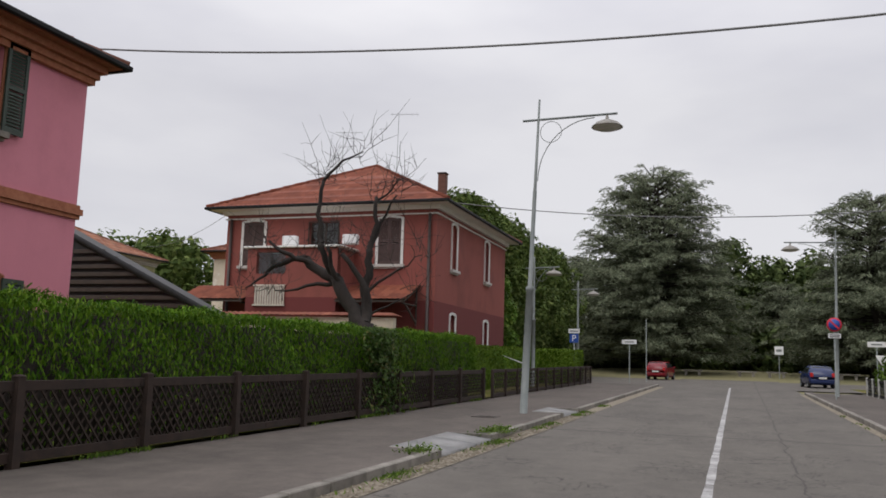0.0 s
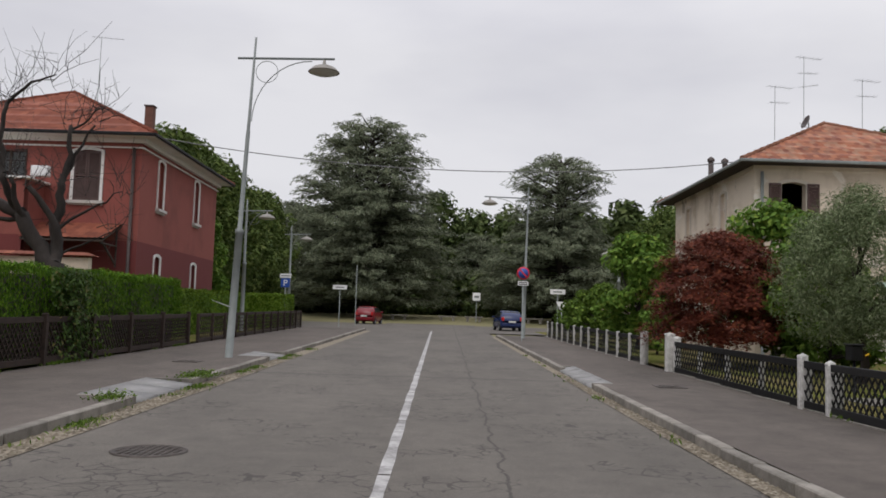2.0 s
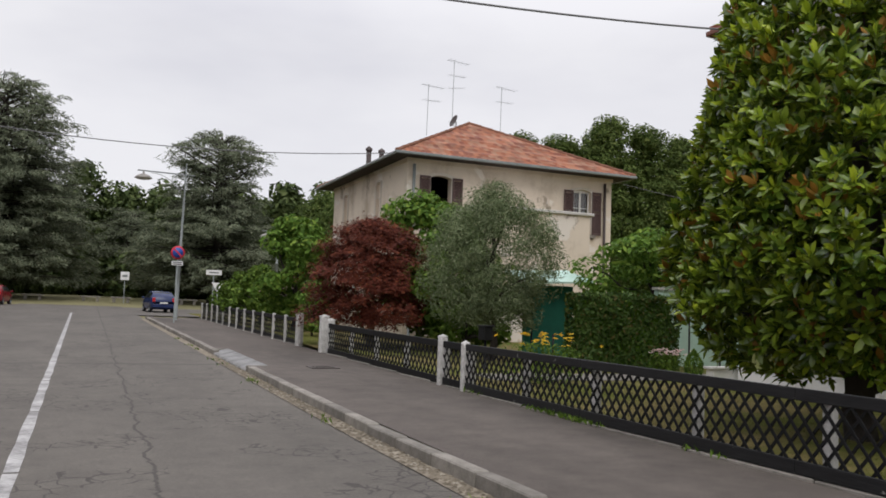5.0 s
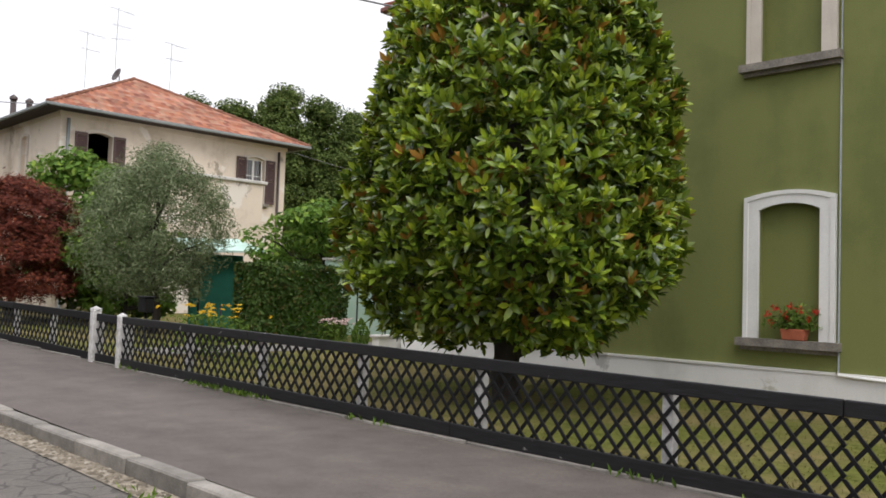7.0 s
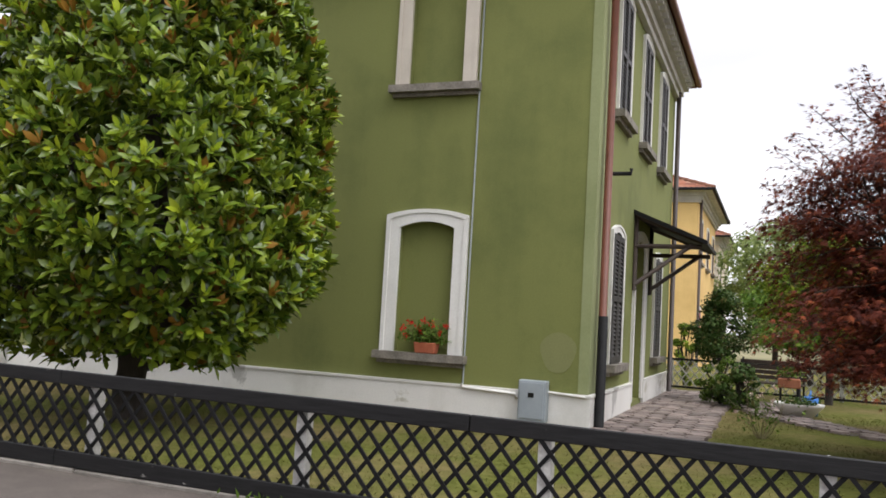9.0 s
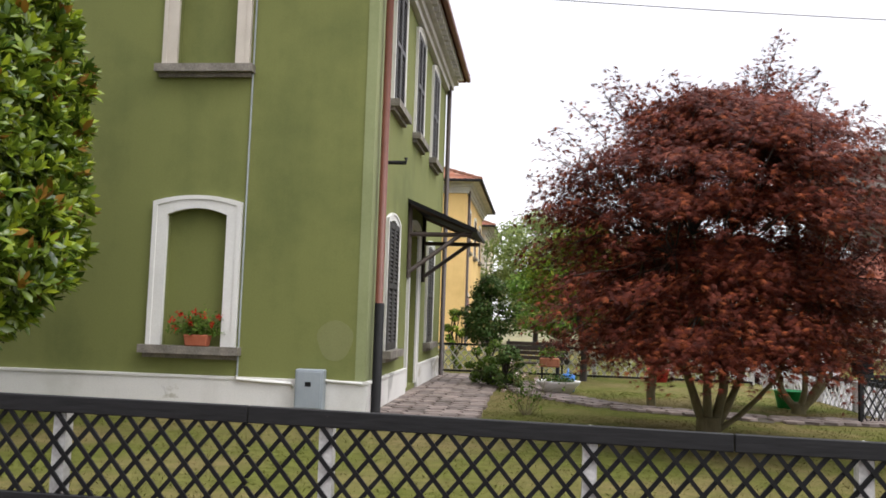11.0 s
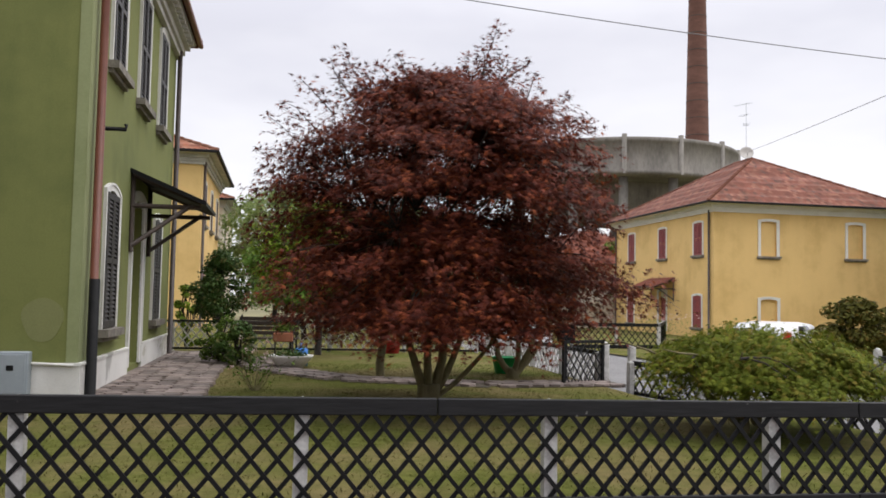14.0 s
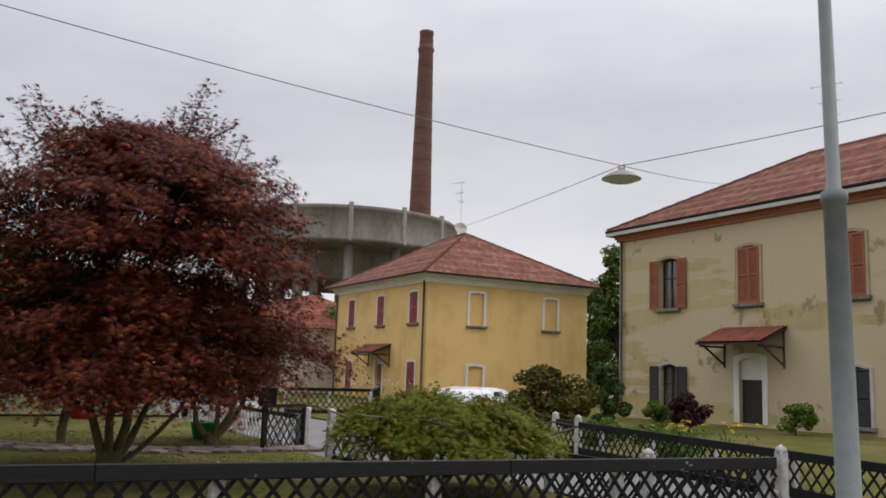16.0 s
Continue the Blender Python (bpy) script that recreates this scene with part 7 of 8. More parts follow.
# ---- cars ----
def car(at, turn, paint, label, L=3.9, W=1.66, Hh=1.48):
    t = thing("car", at, label, "car", "parked cars", turn)
    # sections along x: station, half width low, half width top, floor, shoulder, roof
    st = [(-L / 2, 0.74, 0.35, 0.75, 0.78), (-L / 2 + 0.12, 0.80, 0.24, 0.92, 1.10), (-L / 2 + 0.55, 0.83, 0.2, 0.95, Hh - 0.05), (-L / 2 + 1.5, 0.83, 0.2, 0.94, Hh),
          (L / 2 - 1.55, 0.83, 0.2, 0.92, Hh - 0.07), (L / 2 - 0.85, 0.82, 0.2, 0.90, 0.97), (L / 2 - 0.15, 0.78, 0.24, 0.74, 0.78), (L / 2, 0.66, 0.34, 0.60, 0.64)]
    bm = bmesh.new()
    rings = []
    for x, hw, z0, z1, z2 in st:
        top = hw * (0.72 if z2 > 1.2 else 0.9)
        prof = [(-hw * 0.9, z0), (-hw, z0 + 0.15), (-hw, z1), (-top, z2), (top, z2), (hw, z1), (hw, z0 + 0.15), (hw * 0.9, z0)]
        rings.append([bm.verts.new((x, y, z)) for y, z in prof])
    for r0, r1 in zip(rings, rings[1:]):
        for k in range(8):
            bm.faces.new((r0[k], r0[(k + 1) % 8], r1[(k + 1) % 8], r1[k]))
    bm.faces.new(rings[0]), bm.faces.new(rings[-1])
    bmesh.ops.bevel(bm, geom=list(bm.edges), offset=0.03, segments=2, affect="EDGES")
    for f in bm.faces:
        f.smooth = True
    body = part("body", bm, paint, t)
    def quad(name, pts, mat, lift):
        bm = bmesh.new()
        c = sum((Vector(p) for p in pts), Vector()) / 4
        n = (Vector(pts[1]) - Vector(pts[0])).cross(Vector(pts[3]) - Vector(pts[0])).normalized()
        if n.dot(c - Vector((0, 0, 0.8))) < 0:
            n = -n
        a = [bm.verts.new(Vector(p) + n * lift) for p in pts]
        b = [bm.verts.new(Vector(p) - n * 0.02) for p in pts]
        bm.faces.new(a), bm.faces.new(b)
        for k in range(4):
            bm.faces.new((a[k], a[(k + 1) % 4], b[(k + 1) % 4], b[k]))
        return part(name, bm, mat, t)
    hw, tp = 0.83, 0.6
    quad("rear_window", [(-L / 2 + 0.18, -0.66, 1.0), (-L / 2 + 0.18, 0.66, 1.0), (-L / 2 + 0.5, 0.54, Hh - 0.1), (-L / 2 + 0.5, -0.54, Hh - 0.1)], "carglass", 0.03)
    quad("windscreen", [(L / 2 - 0.93, -0.66, 0.99), (L / 2 - 0.93, 0.66, 0.99), (L / 2 - 1.5, 0.54, Hh - 0.12), (L / 2 - 1.5, -0.54, Hh - 0.12)], "carglass", 0.03)
    for s in (-1, 1):
        for x0, x1, x2, x3 in ((-L / 2 + 0.65, -0.1, -0.1, -L / 2 + 0.85), (-0.02, L / 2 - 1.15, L / 2 - 1.62, -0.02)):
            yy = lambda z: s * (hw + (tp - hw) * (z - 0.95) / (Hh - 0.95))
            quad("side_window", [(x0, yy(1.0), 1.0), (x1, yy(1.0), 1.0), (x2, yy(Hh - 0.12), Hh - 0.12), (x3, yy(Hh - 0.12), Hh - 0.12)], "carglass", 0.025)
        part("tail_light", a_box((-L / 2 - 0.01, s * 0.67 - 0.09, 0.72), (-L / 2 + 0.12, s * 0.67 + 0.09, 1.0), 0.02), "tail", t)
        part("headlight", a_box((L / 2 - 0.2, s * 0.58 - 0.12, 0.58), (L / 2 - 0.03, s * 0.58 + 0.12, 0.72), 0.02), "sign_white", t)
        part("mirror", a_box((L / 2 - 1.15, s * 0.92 - 0.08, 0.95), (L / 2 - 1.0, s * 0.92 + 0.08, 1.08), 0.02), paint, t)
        for x in (-L / 2 + 0.72, L / 2 - 0.78):
            bm = lathe(bmesh.new(), [(0.2, -0.1), (0.29, -0.1), (0.31, -0.06), (0.31, 0.06), (0.29, 0.1), (0.2, 0.1)], 20)
            bmesh.ops.rotate(bm, verts=bm.verts, matrix=Matrix.Rotation(radians(90), 3, "X"))
            bmesh.ops.translate(bm, verts=bm.verts, vec=(x, s * 0.74, 0.31))
            w = part("wheel", bm, "rubber", t)
            bm = lathe(bmesh.new(), [(0.001, 0.04), (0.19, 0.05), (0.205, 0.09)], 16)
            bmesh.ops.rotate(bm, verts=bm.verts, matrix=Matrix.Rotation(radians(-90 * s), 3, "X"))
            bmesh.ops.translate(bm, verts=bm.verts, vec=(x, s * 0.745, 0.31))
            part("rim", bm, "galv", w)
    part("bumper", a_box((-L / 2 - 0.05, -0.75, 0.32), (-L / 2 + 0.1, 0.75, 0.56), 0.03), paint, t)
    part("number_plate", a_box((-L / 2 - 0.062, -0.26, 0.6), (-L / 2 - 0.02, 0.26, 0.71), 0.005), "plate", t)
    return t
car((-6.2, 72.6, float(land(-6, 72))), 82, "car_red", "red hatchback parked at the street's end")
car((4.9, 63.6, float(land(4.9, 63))), 96, "car_blue", "blue hatchback parked at the street's end")
car((21.6, -13.6, float(land(21.6, -13.6)) + 0.01), -47, "car_white", "white car parked off the lane", Hh=1.24)
car((25.0, -6.9, float(land(25, -6.9)) + 0.02), 175, "car_white", "white car parked in the lane", L=4.3, Hh=1.6)

# ---- far buildings ----
lime_house = house((-50.6, 42.0, 0.6), 9.6, 10.0, 8.0, "lime", "tile_old", "yellow-green house with a tiled roof", {"e": [op(5, 5.2, 1.0, 1.7, 0.1, blind=True, trim="brick")], "s": [op(7.4, 5.2, 1.0, 1.7, 0.1, blind=True, trim="brick"), op(3.4, 5.2, 1.0, 1.7, 0.1, blind=True, trim="brick")]}, corn="cornice")
cream_house = house((-33.2, 48.0, 0.6), 9.0, 9.5, 8.0, "beige", "tile_dark", "pale cream house with a brick cornice", {}, corn="brick")
east_house = house((36.0, 3.2, -0.05), 10.0, 9.6, 7.3, "yellow", "tile_old", "pale yellow house with brown shutters", {
    "s": [op(1.6, 4.5, 0.9, 1.7, 0.08, shutters=("shutter_brown", "closed"), glazed=False), op(5, 4.5, 0.9, 1.7, 0.08, shutters=("shutter_brown", "closed"), glazed=False), op(1.6, 0.8, 0.9, 1.7, 0.08, shutters=("shutter_wine", "closed"), glazed=False), op(8.3, 4.5, 0.9, 1.7, 0.08, shutters=("shutter_brown", "closed"), glazed=False)]})
pipe(east_house, [(0.2, -0.1, 0), (0.2, -0.1, 7.0)], 0.06, "darkpipe")
east_house2 = house((52.0, 3.4, -0.2), 10.0, 9.6, 7.3, "beige", "tile_old", "pale house with a tiled roof", {"s": [op(2.0, 4.5, 0.9, 1.7, 0.08, shutters=("shutter_brown", "closed"), glazed=False)]})

works = thing("works_building", (58, -30, -0.4), "low beige works building with a tiled roof", "building")
part("wall", wall_mesh(Vector((0, 12, 0)), Vector((0, -1, 0)), Vector((-1, 0, 0)), 12, -0.3, 4.6, []), "beige", works)
part("wall", wall_mesh(Vector((22, 12, 0)), Vector((-1, 0, 0)), Vector((0, 1, 0)), 22, -0.3, 4.6, [op(6, 1.2, 1.2, 1.8, 0.1, blind=True), op(12, 1.2, 1.2, 1.8, 0.1, blind=True)]), "beige", works)
V, F, UV = tile_roof(-0.6, 22.6, -0.6, 12.6, 4.6, 0.45)
part_np("roof", V, F, "tile_red", works, uv=UV)

# concrete water tower
tank = thing("water_tower", (103.0, -42.5, -2.5), "round stained concrete water tower on columns", "water tower")
R0 = 14.6
part("basin", lathe(bmesh.new(), [(R0 - 0.4, 22.6), (R0, 22.6), (R0 + 0.15, 22.5), (R0 + 0.15, 22.1), (R0, 22.0), (R0, 18.9), (R0 + 0.25, 18.8), (R0 + 0.25, 18.4), (R0 - 0.6, 18.25), (R0 - 4.5, 18.2), (R0 - 5.0, 18.2), (0.1, 18.2)], 72), "concrete", tank)
part("basin_inside", lathe(bmesh.new(), [(R0 - 0.4, 22.6), (R0 - 0.4, 19.0), (0.1, 19.0)], 72), "concrete", tank)
part("ring_beam", lathe(bmesh.new(), [(R0 - 5.2, 18.2), (R0 - 5.2, 14.6), (R0 - 6.0, 14.2), (R0 - 6.4, 14.6), (R0 - 6.4, 18.2)], 60), "concrete", tank)
for k in range(14):
    a = 2 * math.pi * k / 14 + 0.1
    c, s = math.cos(a), math.sin(a)
    part("column", tube(bmesh.new(), [((R0 - 1.6) * c, (R0 - 1.6) * s, 0), ((R0 - 1.6) * c, (R0 - 1.6) * s, 18.24)], 0.55, 10), "concrete", tank)
    part("buttress", tube(bmesh.new(), [(R0 * c, R0 * s, 18.4), (R0 * c, R0 * s, 22.9)], 0.32, 6), "concrete", tank)
for k in range(8):
    a = 2 * math.pi * k / 8
    c, s = math.cos(a), math.sin(a)
    part("inner_column", tube(bmesh.new(), [((R0 - 5.8) * c, (R0 - 5.8) * s, 0), ((R0 - 5.8) * c, (R0 - 5.8) * s, 14.6)], 0.5, 8), "concrete", tank)
stack = thing("factory_chimney", (117.5, -61.0, -0.6), "tall round brick factory chimney", "chimney")
part("shaft", lathe(bmesh.new(), [(2.05, -1), (1.85, 20), (1.45, 40), (1.18, 53.0), (1.30, 53.4), (1.36, 53.7), (1.2, 54.0), (1.14, 54.4)], 32), "chimney", stack)
part("crown", lathe(bmesh.new(), [(1.14, 54.4), (1.10, 56.2), (1.16, 56.3), (1.16, 56.7), (0.85, 56.7), (0.85, 54.0)], 32), "chimney", stack, "sooty brick chimney crown")
for k in range(12):
    z = 22 + k * 2.6
    r = 1.85 + (1.45 - 1.85) * (z - 20) / 20 if z < 40 else 1.45 + (1.18 - 1.45) * (z - 40) / 13
    part("iron_band", lathe(bmesh.new(), [(r + 0.005, z), (r + 0.04, z + 0.02), (r + 0.04, z + 0.1), (r, z + 0.12)], 32), "iron", stack)

# slatted lean-to behind the hedge
shed = thing("slatted_lean_to", (-18.9, 20.4, 0.2), "dark slatted lean-to roof behind the hedge", "lean-to")
for k in range(12):
    z = 2.55 + k * 0.235
    x1 = 4.75 * (4.75 - z) / 2.25 - 0.1
    if x1 > 0.3:
        bm = a_box((-1.6, -0.03, z), (x1, 0.07, z + 0.125), 0.01)
        part("slat", bm, "darkwood", shed)
part("rafter", tube(bmesh.new(), [(-1.7, -0.02, 5.46), (4.75, -0.02, 2.5)], 0.12, 4), "shutter_black", shed)
bm = bmesh.new()
vs = [bm.verts.new(p) for p in ((-1.7, 0.1, 5.54), (4.85, 0.1, 2.52), (4.85, 0.75, 2.52), (-1.7, 0.75, 5.54))]
ws = [bm.verts.new(v.co - Vector((0, 0, 0.08))) for v in vs]
bm.faces.new(vs), bm.faces.new(ws)
for k in range(4):
    bm.faces.new((vs[k], vs[(k + 1) % 4], ws[(k + 1) % 4], ws[k]))
part("roof", bm, "shutter_black", shed)
bm = bmesh.new()
vs, ws = ([bm.verts.new(p) for p in ((-1.7, y, -0.2), (4.6, y, -0.2), (4.6, y, 2.5), (-1.7, y, 5.35))] for y in (0.15, 0.21))
bm.faces.new(vs), bm.faces.new(ws)
for k in range(4):
    bm.faces.new((vs[k], vs[(k + 1) % 4], ws[(k + 1) % 4], ws[k]))
part("back_panel", bm, "shutter_black", shed)
for x in (0.1, 2.3, 4.5):
    part("post", a_box((x, 0.0, -0.2), (x + 0.12, 0.12, 2.55)), "darkwood", shed)
yard = thing("yard_wall", (-18.5, 24.5, 0.3), "low yard wall with a tiled coping", "wall")
part("wall", a_box((0, 0, -0.3), (8.0, 0.25, 2.72)), "beige", yard)
V, F, UV = tile_roof(-0.15, 8.15, -0.15, 0.4, 2.72, 0.5)
part_np("coping", V, F, "tile_red", yard, uv=UV)

# ---- small things ----
# flagstones beside the house and along the path to the gate
stone_meshes = []
for k in range(10):
    bm = bmesh.new()
    n = random.choice((5, 6, 6, 7))
    ring = [(0.155 * (1 + random.uniform(-0.16, 0.16)) * math.cos(2 * math.pi * j / n), 0.155 * (1 + random.uniform(-0.16, 0.16)) * math.sin(2 * math.pi * j / n)) for j in range(n)]
    top = [bm.verts.new((x * 0.96, y * 0.96, 0.03)) for x, y in ring]
    low = [bm.verts.new((x, y, -0.02)) for x, y in ring]
    bm.faces.new(top)
    for j in range(n):
        bm.faces.new((low[j], low[(j + 1) % n], top[(j + 1) % n], top[j]))
    stone_meshes.append(mesh_of("flagstone", bm, "flag"))


def flag_area(name, label, spots, base):
    p = thing(name, (0, 0, 0), label, "paving")
    tagged(p, kind="structure")
    part_np("bed", *base, "soil", p)
    for x, y in spots:
        ob = new("flagstone", random.choice(stone_meshes))
        ob.parent, ob.location = p, (x, y, float(land(x, y)) + 0.21 + random.uniform(-0.003, 0.003))
        ob.rotation_euler = (random.uniform(-0.01, 0.01), random.uniform(-0.01, 0.01), random.uniform(0, 6.28))
spots = [(11.55 + 0.285 * i + 0.14 * (j % 2) + random.uniform(-0.02, 0.02), 1.02 + 0.255 * j + random.uniform(-0.02, 0.02)) for i in range(32) for j in range(6)]
flag_area("paving_house", "red-grey flagstone walk beside the house", spots, ([(11.4, 0.9, 0.215), (20.6, 0.9, 0.215), (20.6, 2.38, 0.215), (11.4, 2.38, 0.215)], [(0, 1, 2, 3)]))
path_pts = [Vector((19.0, 0.6, 0)), Vector((16.2, 0.1, 0)), Vector((14.3, -1.2, 0)), Vector((13.4, -3.4, 0)), Vector((13.65, -5.6, 0))]
spots, bed, fc_ = [], [], []
for a, b in zip(path_pts, path_pts[1:]):
    d = (b - a).normalized()
    n = Vector((-d.y, d.x, 0))
    L = (b - a).length
    for k in range(int(L / 0.27)):
        for j in (-1, 0, 1):
            q = a + d * (k * 0.27 + 0.13 * (j % 2)) + n * (j * 0.27)
            spots.append((q.x, q.y))
    i = len(bed)
    bed += [(*(a + n * 0.42).xy, 0.212), (*(a - n * 0.42).xy, 0.212), (*(b - n * 0.42).xy, 0.212), (*(b + n * 0.42).xy, 0.212)]
    fc_.append((i, i + 1, i + 2, i + 3))
flag_area("paving_path", "narrow flagstone path across the lawn", spots, (bed, fc_))

# geranium on the window sill
g = thing("geranium_pot", (11.44, 4.66, 1.065), "red geranium in a terracotta trough on the sill", "potted plant")
bm = bmesh.new()
prof = [(-0.07, -0.15, 0.0), (0.07, -0.15, 0.0), (0.07, 0.15, 0.0), (-0.07, 0.15, 0.0)]
lo = [bm.verts.new(p) for p in prof]
hi = [bm.verts.new((x * 1.3, y * 1.12, 0.15)) for x, y, _ in prof]
bm.faces.new(lo), bm.faces.new(hi)
for k in range(4):
    bm.faces.new((lo[k], lo[(k + 1) % 4], hi[(k + 1) % 4], hi[k]))
bmesh.ops.bevel(bm, geom=list(bm.edges), offset=0.012, segments=1, affect="EDGES")
part("pot", bm, "terracotta", g)
P = np.stack([rng.normal(-0.02, 0.05, 420), rng.normal(0.02, 0.15, 420), 0.15 + np.abs(rng.normal(0.09, 0.1, 420))], -1)
leaves("foliage", P, P * [1, 1, 0.5] + np.array([-0.3, 0, 0.3]), 0.075, "oval", "l_mid", g)
for y, z in ((-0.22, 0.30), (-0.10, 0.40), (0.02, 0.45), (0.13, 0.36), (0.24, 0.42), (0.3, 0.24), (-0.3, 0.40), (0.06, 0.28), (0.34, 0.33)):
    P = np.array([-0.06, y, z]) + rng.normal(0, 0.022, (26, 3))
    leaves("bloom", P, rng.normal(0, 1, (26, 3)), 0.04, "oval", "flower_red", g)

# grass blades, weeds along walls and kerbs
def tufts(name, P, size, mat, label, lean=0.45):
    t = thing(name, (0, 0, 0), label, "grass")
    tagged(t, kind="stuff")
    n = len(P)
    along = np.tile((0, 0, 1.0), (n, 1)) + rng.normal(0, lean, (n, 3)) * [1, 1, 0.2]
    leaves("blades", P + np.array([0, 0, size * 0.35]), np.stack([rng.normal(0, 1, n), rng.normal(0, 1, n), np.full(n, 0.2)], -1), size, "long", mat, t, along=along * 4)
n = 40000
x, y = rng.uniform(5.95, 17.5, n), rng.uniform(-5.2, 13.5, n)
keep = ~((x > 11.4) & (y > 0.85) & (y < 13)) & ~((np.abs(x - 13.4) < 0.6) & (y < 0))
x, y = x[keep], y[keep]
tufts("lawn_grass", np.stack([x, y, land(x, y) + 0.2], -1), 0.036, "l_grass", "short lawn grass, dry in places", 1.2)
n = 3600
y = np.concatenate([rng.uniform(-6, 13, n // 2), rng.uniform(3, 28, n // 2)])
x = np.concatenate([5.80 + np.abs(rng.normal(0, 0.04, n // 2)), -8.62 + np.abs(rng.normal(0, 0.06, n // 2))])
clump = np.sin(y * 2.1) + np.sin(y * 0.7 + 1) + rng.normal(0, 0.5, n)
m = clump > 1.0
tufts("fence_weeds", np.stack([x[m], y[m], land(x[m], y[m]) + 0.13], -1), 0.11, "l_mid", "thin weeds along the fence foot", 0.6)
n = 5000
y = rng.uniform(5, 30, n)
side = rng.random(n) < 0.75
x = np.where(side, -4.78 + np.abs(rng.normal(0, 0.16, n)), 2.9 - np.abs(rng.normal(0, 0.12, n)))
clump = np.sin(y * 1.3 + 0.4) + np.sin(y * 3.7) * 0.7 + rng.normal(0, 0.4, n)
m = clump > np.where(side, 0.65, 1.25)
tufts("gutter_weeds", np.stack([x[m], y[m], land(x[m], y[m]) + 0.01], -1), 0.085, "l_mid", "low weeds in the gutter", 0.9)
for cx, cy in ((-5.05, 16.6), (-5.1, 12.6), (-4.95, 17.1)):
    P = np.stack([cx + rng.normal(0, 0.13, 500), cy + rng.normal(0, 0.24, 500), np.zeros(500)], -1)
    P[:, 2] = land(P[:, 0], P[:, 1]) + 0.1 + np.abs(rng.normal(0, 0.05, 500))
    w = thing("weed_clump", (0, 0, 0), "leafy weed clump growing over the kerb", "weed", "kerb weeds")
    leaves("leaf_mass", P, np.tile((0, 0, 1.0), (500, 1)), 0.06, "oval", "l_mid", w, spread=0.7)

# garden bench, planters and bits on the lawn
bench = thing("garden_bench", (18.9, 0.2, 0.2), "dark iron garden bench on the lawn", "bench", turn=-100)
for k in range(5):
    part("slat", a_box((-0.65, -0.2 + k * 0.1, 0.42), (0.65, -0.12 + k * 0.1, 0.45), 0.006), "darkwood", bench)
for k in range(4):
    part("back_slat", a_box((-0.65, 0.27 + k * 0.015, 0.5 + k * 0.1), (0.65, 0.29 + k * 0.015, 0.58 + k * 0.1), 0.005), "darkwood", bench)
for s in (-0.6, 0.6):
    part("leg", tube(bmesh.new(), [(s, -0.22, 0), (s, -0.2, 0.42), (s, 0.26, 0.42), (s, 0.34, 0.92)], 0.022, 6), "blackpaint", bench)
    part("rear_leg", tube(bmesh.new(), [(s, 0.26, 0.42), (s, 0.33, 0.0)], 0.022, 6), "blackpaint", bench)
    part("armrest", tube(bmesh.new(), [(s, -0.2, 0.42), (s, -0.22, 0.62), (s, 0.27, 0.64)], 0.02, 6), "blackpaint", bench)
bowl = thing("planter_bowl", (16.6, -0.3, 0.2), "wide white planter bowl with green leaves", "planter")
part("bowl", lathe(bmesh.new(), [(0.2, 0.0), (0.25, 0.03), (0.4, 0.2), (0.42, 0.24), (0.39, 0.24), (0.36, 0.2), (0.001, 0.18)], 26), "white", bowl)
P = np.stack([rng.normal(0, 0.15, 220), rng.normal(0, 0.15, 220), 0.2 + np.abs(rng.normal(0.03, 0.06, 220))], -1)
leaves("foliage", P, np.tile((0, 0, 1.0), (220, 1)), 0.1, "oval", "l_laurel", bowl, spread=0.8)
trough = thing("planter_trough", (17.9, -0.15, 0.2), "red trough of flowers on a stand", "planter")
part("trough", a_box((-0.13, -0.2, 0.42), (0.13, 0.2, 0.6), 0.02), "brick", trough)
for s in (-0.15, 0.15):
    part("leg", a_box((-0.12, s - 0.02, 0), (0.12, s + 0.02, 0.42)), "blackpaint", trough)
P = np.stack([rng.normal(0, 0.1, 200), rng.normal(0, 0.12, 200), 0.64 + np.abs(rng.normal(0.03, 0.07, 200))], -1)
leaves("foliage", P, np.tile((0, 0, 1.0), (200, 1)), 0.08, "oval", "l_mid", trough, spread=0.8)
can = thing("watering_can", (17.1, -0.5, 0.2), "bright blue plastic watering can", "watering can")
part("body", lathe(bmesh.new(), [(0.001, 0), (0.13, 0), (0.14, 0.3), (0.1, 0.34), (0.001, 0.34)], 16), "blueplastic", can)
part("spout", tube(bmesh.new(), [(0.12, 0, 0.08), (0.3, 0, 0.36)], 0.02, 6), "blueplastic", can)
part("handle", tube(bmesh.new(), [(-0.13, 0, 0.08), (-0.24, 0, 0.25), (0.0, 0, 0.44), (0.06, 0, 0.33)], 0.015, 6), "blueplastic", can)
for x, y, c, lab in ((21.0, -2.75, "redplastic", "red plastic toy on the lawn"), (15.6, -4.2, "greenplastic", "green plastic tub on the lawn")):
    t = thing("plastic_tub", (x, y, 0.2), lab, "tub")
    part("tub", lathe(bmesh.new(), [(0.001, 0), (0.2, 0), (0.26, 0.3), (0.28, 0.3), (0.24, 0.28), (0.001, 0.05)], 18), c, t)
roses = thing("rose_bush", (12.7, 0.25, 0.2), "thin rose bush with a few pink blooms", "shrub")
bm = bmesh.new()
tips = []
for k in range(16):
    e = Vector((rng.normal(0, 0.26), rng.normal(0, 0.3), rng.uniform(0.3, 0.75)))
    branch(bm, (0, 0, -0.05), e, 0.006, 0.003, 0.08, 3, 5)
    tips.append(e)
part("stem", bm, "maplebark", roses)
